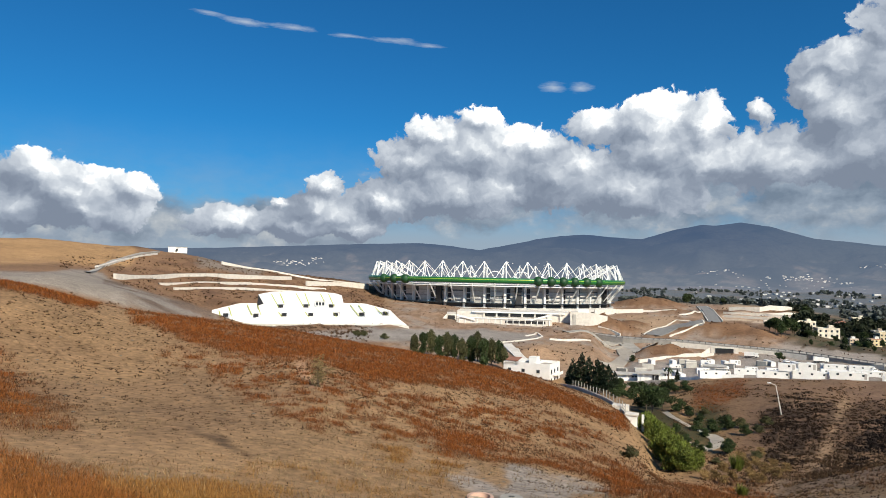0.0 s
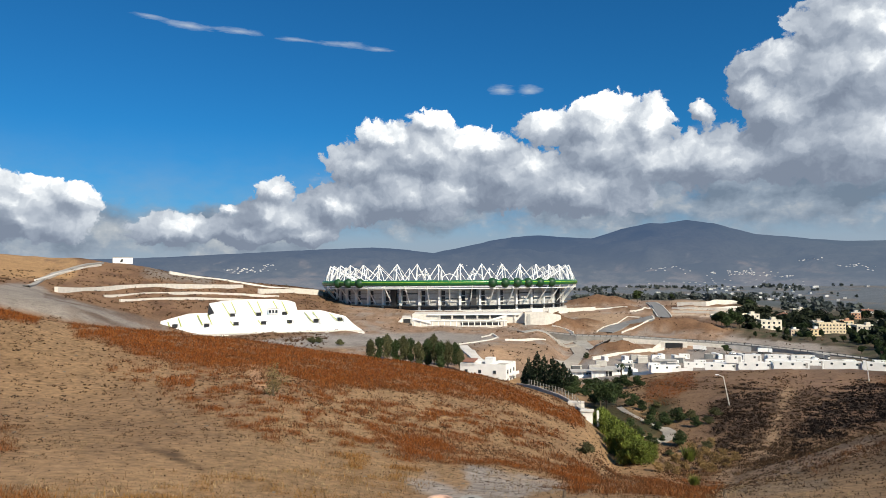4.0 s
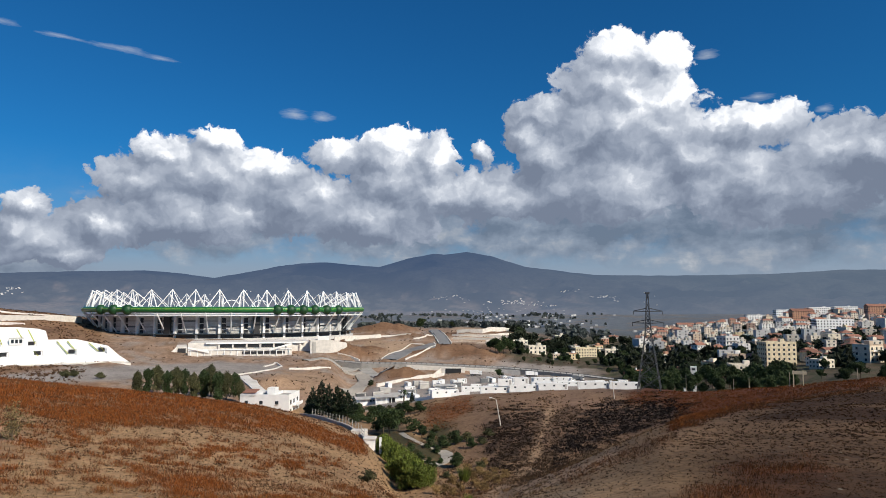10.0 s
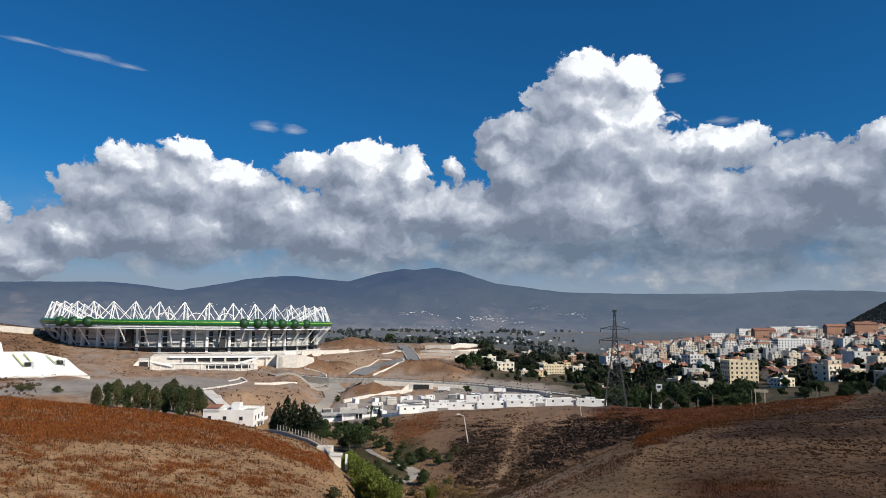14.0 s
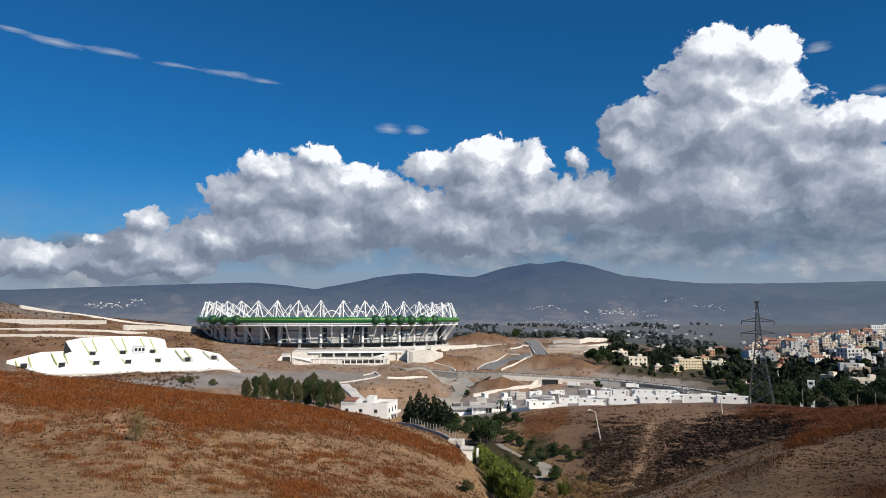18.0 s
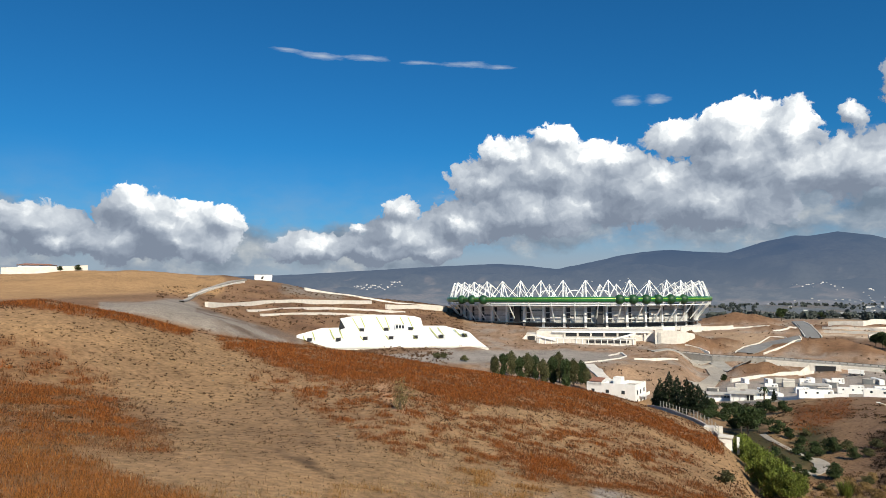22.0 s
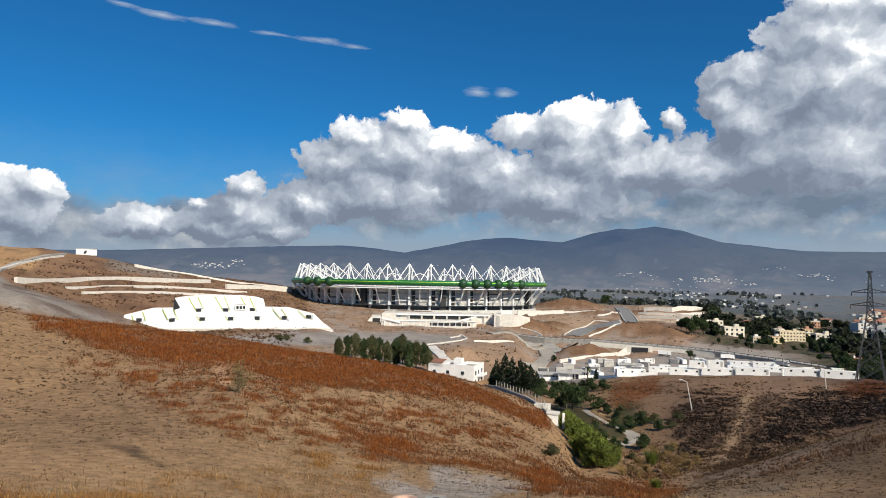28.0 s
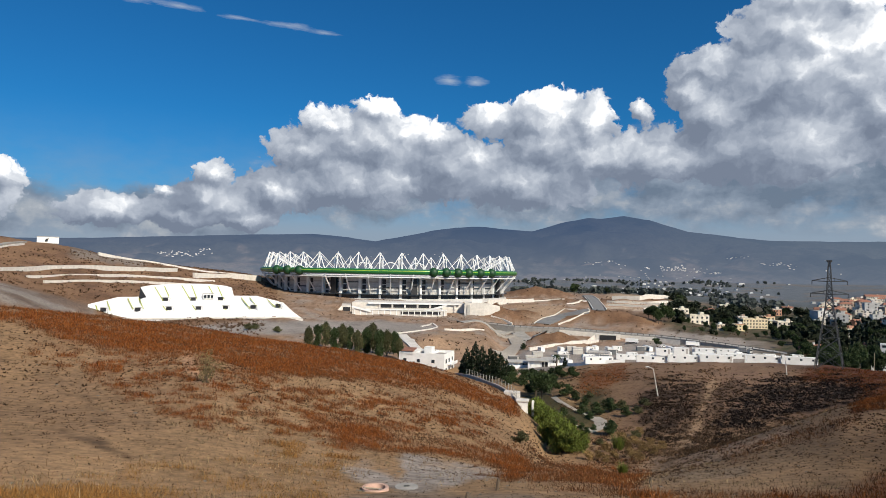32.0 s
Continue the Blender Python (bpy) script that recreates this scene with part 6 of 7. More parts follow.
for a0, a1, e0, e1, r0, gap, lift in CAMP_ROWS:
    az = a0
    while az < a1:
        t = (az - a0) / (a1 - a0)
        r = sight(az, e0 + (e1 - e0) * t, r0)
        tidy = gap < 7 or gap == 12.5
        if gap == 12.5 and rc.random() < 0.22:
            az += math.degrees(rc.uniform(3, 10) / r)
            continue
        ob = cabin_a if gap < 11 else cabin_b
        if (not tidy and rc.random() < 0.42) or (gap == 12.5 and rc.random() < 0.14):
            ob = rc.choice((cabin_c, cabin_d))
        z = 0.5 + lift + ground(az, r, 0.0) - ground(az, r)
        turn = -az + (4 if tidy else rc.choice((10, 14, 20, -70)))
        tagged(put_copy(ob, az, r, 0.9, turn, z), group="cabins of the site camp")
        az += math.degrees(gap * ((0.9 if gap == 12.5 else 1) if tidy else rc.uniform(0.9, 1.5)) / r)
for ob in (cabin_a, cabin_b, cabin_c, cabin_d):
    drop_pattern(ob)
# sheds with open fronts
for az, r, long in ((15.6, 296, 11), (17.3, 292, 9), (18.3, 300, 7), (22.3, 352, 10)):
    x, y, z = place(az, r)
    shed = thing("open_shed", x, y, z, "low white shed with an open dark front", "shed", turn=-az + 6)
    part("wall", Geo().box(0, 1.6, -0.6, long, 3, 3.0), M_WHITE, shed)
    part("roof", Geo().slab([(-long / 2 - 0.4, -1.6, 2.7), (long / 2 + 0.4, -1.6, 2.7), (long / 2 + 0.4, 3.6, 3.2), (-long / 2 - 0.4, 3.6, 3.2)], (0, 0, 0.18)), M_CONCRETE, shed)
    part("opening", Geo().box(long * 0.3, 0.08, 0.1, long * 0.28, 0.12, 2.1), M_DARK, shed)
    for i in range(5):
        part("post", Geo().box(-long / 2 + i * long / 4, -1.3, -0.6, 0.16, 0.16, 3.3), M_WHITE, shed)
wall_along("camp_wall", seen([(14.4, -8.23), (17.3, -8.02), (19.5, -7.85), (22, -7.72), (24.4, -7.62)], 262), 1.3, 0.4, M_WHITE, "low white perimeter wall of the camp")
wall_along("camp_wall", seen([(33.5, -7.0), (35.0, -6.6), (38, -6.5)], 270), 2.0, 0.4, M_WHITE, "white perimeter wall beside the camp")


# ---- vehicles on the site ----
def lorry(az, r, turn, label, body_mat):
    x, y, z = place(az, r, 0.35)
    ob = thing("lorry", x, y, z, label, "lorry", turn=turn)
    part("cab", Geo().box(3.2, 0, 0.7, 1.9, 2.3, 2.2, taper=0.92), body_mat, ob)
    part("load_box", Geo().box(-0.8, 0, 1.0, 5.6, 2.4, 2.2), body_mat, ob)
    part("chassis", Geo().box(0.3, 0, 0.55, 7.4, 1.2, 0.4), M_DARK, ob)
    part("windscreen", Geo().box(4.12, 0, 1.75, 0.12, 1.9, 0.8), M_GLASS, ob)
    for xx in (3.0, -1.2, -2.6):
        for yy in (-1.05, 1.05):
            wheel = part("wheel", Geo().tube((xx, yy - 0.15, 0.5), (xx, yy + 0.15, 0.5), 0.5, n=12), M_DARK, ob)
            part("rim", Geo().tube((xx, yy - 0.17, 0.5), (xx, yy + 0.17, 0.5), 0.25, n=8), M_GALV, wheel)


def car(az, r, turn, label, body_mat):
    x, y, z = place(az, r, 0.3)
    ob = thing("car", x, y, z, label, "car", turn=turn)
    body = part("body", Geo().box(0, 0, 0.3, 4.3, 1.75, 0.6, taper=0.96), body_mat, ob)
    part("cabin", Geo().box(-0.2, 0, 0.9, 2.4, 1.6, 0.55, taper=0.78), body_mat, ob)
    part("windscreen", Geo().box(0.95, 0, 0.95, 0.1, 1.3, 0.4), M_GLASS, ob)
    for s in (-1, 1):
        part("side_window", Geo().box(-0.2, s * 0.76, 0.98, 1.9, 0.1, 0.36), M_GLASS, ob)
        part("headlight", Geo().box(2.12, s * 0.6, 0.6, 0.1, 0.3, 0.15), M_WHITE, body)
        for xx in (-1.35, 1.35):
            wheel = part("wheel", Geo().tube((xx, s * 0.88 - 0.1, 0.31), (xx, s * 0.88 + 0.1, 0.31), 0.31, n=12), M_DARK, ob)
            part("rim", Geo().tube((xx, s * 0.88 - 0.11, 0.31), (xx, s * 0.88 + 0.11, 0.31), 0.17, n=8), M_GALV, wheel)


for az, r, turn, mat, tone in ((27.4, 425, 10, M_WHITE, "white"), (28.1, 420, 15, M_GALV, "grey"), (28.9, 418, 5, M_WHITE, "white"), (30.4, 410, 12, M_DARK, "black"), (31.2, 408, 8, M_WHITE, "white"), (32.2, 404, 20, M_GALV, "grey"), (33.0, 396, 10, M_WHITE, "white")):
    car(az, r, turn, tone + " car parked on the gravel behind the camp", mat)
lorry(24.9, 440, -30, "white lorry parked by the underpass", M_WHITE)
lorry(29.6, 436, -20, "white lorry parked on the embankment road", M_WHITE)
lorry(33.4, 400, -60, "grey tipper lorry parked on the site", M_CONCRETE)


# ---- houses ----
def house_pattern(name, wide, deep, floors, roof, label, wall=M_WALLS, balcony=False, cols=3, storey=3.0, category="house", plain=0):
    ob = thing(name, 0, 0, 0, label, category)
    high = floors * storey
    body = part("wall", Geo().box(0, 0, -3.0, wide, deep, high + 3.0), wall, ob)
    if roof == "flat":
        part("roof", Geo().box(0, 0, high, wide - 0.5, deep - 0.5, 0.2), M_FLATROOF, ob)
        if not plain:
          for x, y, sx, sy in ((0, -deep / 2 + 0.12, wide, 0.24), (0, deep / 2 - 0.12, wide, 0.24), (-wide / 2 + 0.12, 0, 0.24, deep - 0.5), (wide / 2 - 0.12, 0, 0.24, deep - 0.5)):
            part("parapet", Geo().box(x, y, high, sx, sy, 0.8), wall, ob)
        part("stair_head", Geo().box(wide * 0.2, deep * 0.1, high + 0.2, 3.0, 3.2, 2.3), wall, ob)
    else:
        w2, d2, top = wide / 2 + 0.5, deep / 2 + 0.5, high + min(wide, deep) * 0.27
        inset = d2 * 0.9 if roof == "hip" else 0.0
        g = Geo().add([(-w2, -d2, high), (w2, -d2, high), (w2, d2, high), (-w2, d2, high), (-w2 + inset, 0, top), (w2 - inset, 0, top)], [(0, 1, 5, 4), (2, 3, 4, 5), (1, 2, 5), (3, 0, 4), (3, 2, 1, 0)])
        part("roof", g, M_ROOF, ob, "red tile roof")
        part("chimney", Geo().box(wide * 0.18, 0.6, high + 0.5, 0.7, 0.7, min(wide, deep) * 0.27 + 0.6), wall, ob)
    for f in range(floors):
        if plain > 1 and f % 2:
            continue
        for i in range(cols):
            x = (i + 0.5) / cols * wide - wide / 2
            part("window", Geo().box(x, -deep / 2 - 0.01, f * storey + 0.9, 1.25, 0.12, 1.45), M_GLASS, body)
        for s in () if plain else (-1, 1):
            for i in range(max(1, cols - 1)):
                y = (i + 0.5) / max(1, cols - 1) * deep - deep / 2
                part("window", Geo().box(s * (wide / 2 + 0.01), y, f * storey + 0.9, 0.12, 1.2, 1.4), M_GLASS, body)
        if balcony and f:
            bal = part("balcony", Geo().box(0, -deep / 2 - 0.6, f * storey, wide * 0.7, 1.2, 0.18), M_PALE, ob)
            part("balustrade", Geo().box(0, -deep / 2 - 1.12, f * storey + 0.18, wide * 0.7, 0.12, 0.85), wall, bal)
    return ob


patterns = [house_pattern("town_house", 10, 9, 2, "hip", "two-storey rendered house with a red tile roof"), house_pattern("town_house", 11, 10, 3, "flat", "three-storey flat-roofed rendered house with balconies", balcony=True),
            house_pattern("town_house", 12, 8, 1, "gable", "low house with a red tile gable roof", cols=4), house_pattern("town_house", 13, 11, 4, "flat", "four-storey unfinished concrete house with dark openings", wall=M_FACADE, cols=4, balcony=True),
            house_pattern("town_house", 9, 9, 2, "flat", "two-storey flat-roofed rendered house"), house_pattern("town_house", 9, 8, 3, "gable", "three-storey narrow house with a tile gable roof"), house_pattern("town_house", 14, 9, 2, "flat", "wide pale two-storey flat-roofed house", wall=M_CREAM, cols=4)]
big = [house_pattern("apartment_block", 40, 13, 5, "flat", "long pale five-storey apartment block", wall=M_WHITE, cols=12, category="apartment block"), house_pattern("apartment_block", 26, 13, 5, "hip", "five-storey apartment block with a red tile roof", wall=M_BLOCK, cols=7, category="apartment block", balcony=True),
       house_pattern("apartment_block", 20, 13, 5, "flat", "cream five-storey apartment block", wall=M_YELLOW, cols=6, category="apartment block"), house_pattern("apartment_block", 24, 12, 3, "flat", "yellow three-storey school building", wall=M_YELLOW, cols=8, category="school"),
       house_pattern("apartment_block", 30, 13, 5, "gable", "long ochre apartment block with a tile roof", wall=M_WALLS, cols=9, category="apartment block")]
middling = [house_pattern("town_house", 10, 9, 2, "hip", "two-storey rendered house with a red tile roof", plain=1, cols=2), house_pattern("town_house", 11, 10, 3, "flat", "three-storey flat-roofed rendered house", plain=1, cols=2), house_pattern("town_house", 12, 8, 2, "gable", "house with a red tile gable roof", plain=1, cols=2),
            house_pattern("town_house", 13, 11, 4, "flat", "four-storey unfinished concrete house", wall=M_FACADE, plain=1, cols=2), house_pattern("town_house", 9, 9, 3, "flat", "pale three-storey flat-roofed house", wall=M_CREAM, plain=1, cols=2)]
distant = [house_pattern("town_house", 11, 10, 3, "hip", "rendered house with a red tile roof far up the hill", plain=2, cols=2), house_pattern("town_house", 13, 10, 4, "flat", "flat-roofed rendered house far up the hill", plain=2, cols=2), house_pattern("town_house", 12, 10, 3, "flat", "white flat-roofed house far up the hill", wall=M_CREAM, plain=2, cols=2)]
rt = random.Random(17)
for i, r in enumerate((430, 475, 520, 568, 618, 670, 725, 785, 850)):
    az = 37.5 + rt.uniform(0, 1) if r < 600 else 38.5 + rt.uniform(0, 1)
    while az < 70:
        sparse = az < 46 and r < 660
        if rt.random() > (0.6 if sparse else 0.10) and not (46.4 < az < 50.8 and r < 515) and not (63.3 < az < 70 and r < 560):
            pool = [patterns[q] for q in (0, 1, 2, 4, 5, 6)] if r < 500 else middling
            tagged(put_copy(rt.choice(pool), az, r + rt.uniform(-18, 18), rt.uniform(0.75, 1.08), rt.choice((-34, -26, -18, -10, 4)) + rt.uniform(-6, 6), rs=rt), group="houses of the town")
        az += math.degrees(rt.uniform(12, 19) / r)


def far_town(rows):
    """The upper town: walls, roofs and windows of small houses, each kind of piece in one mesh."""
    walls, tiles, panes = Geo(), Geo(), Geo()
    for r in rows:
        az = 38.8 + rt.uniform(0, 1)
        while az < 70:
            if rt.random() > (0.08 if az < 60 else 0.55 if r < 1150 else 0.85):
                rr = r + rt.uniform(-25, 25)
                x, y, z = place(az, rr)
                wide, deep, high, turn = rt.uniform(9, 17), rt.uniform(8, 11), rt.choice((6, 6, 9, 9, 12)), rt.choice((-36, -28, -20, -10)) + rt.uniform(-6, 6)
                m = pose(x, y, z, 0, 0, turn)
                walls.box(x, y, z - 4, wide, deep, high + 4, turn)
                if rt.random() < 0.5:
                    top = [m @ Vector(q) for q in ((-wide / 2 - 0.4, -deep / 2 - 0.4, high), (wide / 2 + 0.4, -deep / 2 - 0.4, high), (wide / 2 + 0.4, deep / 2 + 0.4, high), (-wide / 2 - 0.4, deep / 2 + 0.4, high), (-wide / 4, 0, high + 2.4), (wide / 4, 0, high + 2.4))]
                    tiles.add(top, [(0, 1, 5, 4), (2, 3, 4, 5), (1, 2, 5), (3, 0, 4), (3, 2, 1, 0)])
                else:
                    q = m @ Vector((wide * 0.2, 1, high))
                    walls.box(q.x, q.y, q.z, 3.2, 3.0, 2.3, turn)
                for f in range(int(high / 3)):
                    for c in range(int(wide / 3.4)):
                        q = m @ Vector((-wide / 2 + (c + 0.5) * wide / int(wide / 3.4), -deep / 2 - 0.02, f * 3 + 0.9))
                        panes.box(q.x, q.y, q.z, 1.4, 0.2, 1.5, turn)
            az += math.degrees(rt.uniform(14, 24) / r)
    tagged(new("far_houses", walls.mesh("far_houses", M_FAR_WALLS)), "cream, white and ochre rendered houses crowding the far hillside", "houses", kind="stuff")
    tagged(new("far_roofs", tiles.mesh("far_roofs", M_ROOF)), "red tile roofs of the far houses", "roofs", kind="stuff")
    tagged(new("far_windows", panes.mesh("far_windows", M_GLASS)), "dark windows of the far houses", "windows", kind="stuff")


far_town((915, 975, 1035, 1100, 1170, 1245, 1320, 1395))
BLOCKS = [(48.6, 500, 2, 1.0, -4), (34.0, 590, 3, 0.82, 4), (52.4, 860, 0, 1.0, -8), (47.2, 1395, 0, 0.9, -8), (49.4, 1390, 0, 1.1, -8), (51.6, 1390, 0, 1.1, -8), (53.2, 1380, 0, 1.0, -8), (45.4, 1300, 0, 0.7, -8), (42.0, 1250, 4, 0.9, -8), (50.4, 1180, 4, 1.1, -8), (55.2, 1180, 4, 1.0, -8), (57.0, 1190, 4, 1.1, -8), (59.4, 1130, 1, 0.9, -8),
          (60.3, 1120, 1, 0.8, -4), (61.0, 1100, 2, 1.0, -8), (65.9, 415, 1, 0.78, -54), (67.8, 405, 1, 0.78, -54), (69.8, 400, 1, 0.82, -54), (66.6, 470, 1, 0.85, -54), (68.9, 470, 1, 0.85, -54)]
for az, r, k, s, turn in BLOCKS:
    put_copy(big[k], az, r, s, -az * 0.35 + turn)
for az, r, k, s, turn in ((30.0, 580, 6, 1.1, 0), (28.6, 590, 6, 0.95, 0), (36.2, 600, 6, 1.0, 0), (33.0, 560, 4, 0.8, 0), (31.6, 555, 4, 0.7, 10), (64.3, 700, 1, 1.0, 0), (54.2, 905, 6, 1.5, 0), (45.2, 640, 3, 1.1, 10), (43.0, 620, 5, 1.0, 15), (40.4, 560, 4, 1.0, 0), (37.0, 640, 6, 0.9, 0), (35.6, 760, 4, 1.0, 0), (32.0, 820, 6, 1.0, 0), (31.0, 690, 0, 1.0, 0), (36.4, 900, 2, 1.0, 0), (33.2, 640, 4, 0.9, 0), (35.0, 620, 1, 0.9, 0)):
    put_copy(patterns[k], az, r, s, -az * 0.35 + turn)
for ob in patterns + big + middling + distant:
    drop_pattern(ob)
# small sheds and signs along the ridge fence
for az, r, wide, high in ((42.3, 330, 5.5, 3.6), (42.6, 420, 3.6, 3.4)):
    x, y, z = place(az, r, 0.2)
    kiosk = thing("kiosk", x, y, z + (4 if r > 400 else 0), "small white kiosk with a dark window", "kiosk", turn=-az)
    part("body", Geo().box(0, 0, -5, wide, 3, high + 5), M_WHITE, kiosk)
    part("window", Geo().box(0, -1.55, high * 0.4, wide * 0.5, 0.1, high * 0.35), M_GLASS, kiosk)

# ---- town trees, plain trees ----
town_spots = []
for i in range(760):
    if i < 300:
        az, r = rt.uniform(36.5, 49.5), rt.uniform(300, 640)
        if 46.5 < az < 50.5 and 430 < r < 500:
            continue
    elif i < 640:
        az, r = rt.uniform(46, 69), rt.uniform(320, 1100)
    else:
        az, r = rt.uniform(27.5, 38.5), rt.uniform(560, 800)
    if r < 430 or i % 9 == 0:
        ob = rt.choice((round_tree[0], round_tree[1], round_tree[1], shrub[0]))
        tagged(put_copy(ob, az, r, rt.uniform(0.65, 1.3), rs=rt), "dark green broadleaf tree among the houses", group="trees of the town")
    else:
        if not (28.5 < az < 37 and r < 610):
            town_spots.append((az, r, rt.uniform(4.5, 9.0)))
for az, r, s in ((20.2, 800, 2.0), (26.6, 528, 1.6), (27.3, 532, 1.9), (27.9, 536, 1.5), (26.2, 535, 1.2), (27.0, 520, 1.3), (32.6, 520, 0.9), (31.2, 530, 0.9), (28.9, 540, 0.9), (30.6, 545, 0.8), (33.5, 545, 0.8), (35.6, 520, 1.0), (36.2, 540, 1.1), (35.8, 490, 0.9), (29.3, 545, 0.8), (32.0, 535, 0.7), (36.6, 500, 1.0), (37.0, 470, 0.9), (36.0, 450, 0.7), (34.9, 520, 0.7), (35.3, 560, 0.9), (31.9, 575, 1.0), (32.4, 590, 1.1), (30.9, 590, 0.9), (27.9, 560, 1.0), (29.0, 500, 0.6), (30.3, 505, 0.6), (31.4, 495, 0.55), (34.3, 500, 0.6), (33.0, 505, 0.6), (26.9, 428, 0.8), (28.6, 700, 1.3), (22.9, 900, 1.2)):
    put_copy(round_tree[int(az) % 2], az, r, s)
for ob in acacia + shrub + round_tree:
    drop_pattern(ob)


def clump_field(name, spots, mat, label, seed, k=26, leaf=0.22):
    """Far trees: uneven little crowns in one mesh."""
    rs = np.random.RandomState(seed)
    out = []
    for az, r, size in spots:
        x, y, z = place(az, r)
        d = rs.normal(size=(k, 3))
        d /= np.linalg.norm(d, axis=1)[:, None]
        c = np.array((x, y, z + size * 0.5)) + d * size * np.array((0.5, 0.5, 0.5)) * rs.uniform(0.5, 1.1, (k, 1))
        a = rs.normal(size=(k, 3)) * size * leaf
        b = rs.normal(size=(k, 3)) * size * leaf
        out.append(np.stack([c - a, c + b, c + a, c - b], 1).reshape(-1, 3))
    me = leaf_mesh(name, np.concatenate(out), mat)
    return tagged(new(name, me), label, "trees", kind="stuff")


spots = []
for i in range(1300):
    az, r = rt.uniform(15, 36), 900 * (2.7 ** rt.random())
    if fbm(np.array([az * 0.6]), np.array([r / 160]), 3, 77)[0] > -0.05:
        spots.append((az, r, rt.uniform(4, 9)))
for i in range(5200):
    az = rt.uniform(55, 72)
    r = rt.uniform(1250, 2290)
    spots.append((az, r, rt.uniform(2, 4.2)))
for i in range(1500):
    az, r = rt.uniform(39, 69), rt.uniform(600, 1430)
    spots.append((az, r, rt.uniform(3, 6)))
for i in range(160):
    spots.append((rt.uniform(-20, 14), rt.uniform(1000, 2300), rt.uniform(6, 10)))
for i in range(110):
    az, r = rt.uniform(28.2, 38.5), rt.uniform(505, 700)
    if not (29.0 < az < 30.9 and r < 590) and not (32.9 < az < 35.2 and r < 600):
        town_spots.append((az, r, rt.uniform(3.0, 6.5)))
clump_field("town_woods", town_spots, M_LEAF_TOWN, "dark green trees between the houses of the town", 92, 150, 0.12)
clump_field("plain_trees", [q for q in spots if q[1] > 900 and q[0] < 52], M_LEAF_PLAIN_HAZED, "scattered trees on the hazy plain", 93)
clump_field("far_woods", [q for q in spots if not (q[1] > 900 and q[0] < 52)], M_LEAF_FAR_HAZED, "dark scattered trees on the plain and the far hillside", 91)

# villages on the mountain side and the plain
# white walls greyed down, with haze in the colour
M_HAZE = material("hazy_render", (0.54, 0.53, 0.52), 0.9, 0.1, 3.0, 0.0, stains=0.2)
g = Geo()
for a0, e0, wa, we, count in ((-13.0, 0.9, 2.2, 0.25, 34), (-10.8, 1.3, 0.6, 0.1, 8), (27.5, 0.4, 2.4, 0.22, 40), (30.5, 0.15, 1.5, 0.2, 18), (33.0, 1.35, 0.8, 0.12, 9), (35.8, 0.85, 1.6, 0.15, 16), (22.5, 0.8, 1.6, 0.2, 14), (24.5, -0.3, 4.0, 0.3, 14), (19.2, -0.8, 2.0, 0.2, 10), (31.5, -0.4, 3.0, 0.3, 12), (40.0, 0.6, 4.0, 0.4, 8), (5.0, 1.2, 6.0, 0.6, 12)):
    for i in range(count):
        az, el = rt.gauss(a0, wa * 0.5), rt.gauss(e0, we * 0.5)
        rr = np.linspace(2620, 4280, 300)
        zz = range_height(np.full(300, az), rr)
        ee = np.degrees(np.arctan2(zz - EYE, rr))
        hit = np.nonzero(ee >= el)[0]
        if len(hit):
            r = float(rr[hit[0]])
            x, y = flat(az, r)
            g.box(x, y, float(zz[hit[0]]) - 3, rt.uniform(5, 9), rt.uniform(5, 7), rt.uniform(3.5, 5), rt.uniform(0, 90))
for i in range(70):
    az, r = rt.gauss(28, 5), rt.uniform(1300, 2300)
    x, y, z = place(az, r)
    g.box(x, y, z - 2, rt.uniform(6, 13), rt.uniform(6, 8), rt.uniform(4, 7), rt.uniform(0, 90))
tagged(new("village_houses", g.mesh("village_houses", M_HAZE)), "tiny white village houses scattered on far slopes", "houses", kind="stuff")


# ---- pylon, lamps, poles, mast ----
px_, py_, pz_ = place(39.2, 236, -0.3)
pylon = thing("power_pylon", px_, py_, pz_, "tall grey steel lattice power pylon with two crossarms", "pylon", turn=-39.2 - 4)
PH = EYE + 236 * math.tan(radians(1.24)) - pz_


def half(z):
    return np.interp(z, [0, PH * 0.58, PH * 0.7, PH], [3.8, 1.05, 0.75, 0.25])


for sx, sy in ((-1, -1), (1, -1), (1, 1), (-1, 1)):
    zs = [0, PH * 0.58, PH * 0.7, PH]
    g = Geo()
    for a, b in zip(zs, zs[1:]):
        g.tube((sx * half(a), sy * half(a), a), (sx * half(b), sy * half(b), b), 0.17, n=4)
    part("leg", g, M_GALV, pylon)
levels = [0, 5, 9.5, 13.2, 16.2, 18.8, 20.8, 22.6, 24.4, 26.2, 28.0, 29.8, PH]
for a, b in zip(levels, levels[1:]):
    g = Geo()
    for (x0, y0), (x1, y1) in (((-1, -1), (1, -1)), ((1, -1), (1, 1)), ((1, 1), (-1, 1)), ((-1, 1), (-1, -1))):
        g.tube((x0 * half(a), y0 * half(a), a), (x1 * half(b), y1 * half(b), b), 0.1, n=4)
        g.tube((x1 * half(a), y1 * half(a), a), (x0 * half(b), y0 * half(b), b), 0.1, n=4)
        g.tube((x0 * half(b), y0 * half(b), b), (x1 * half(b), y1 * half(b), b), 0.07, n=4)
    part("lattice", g, M_GALV, pylon)
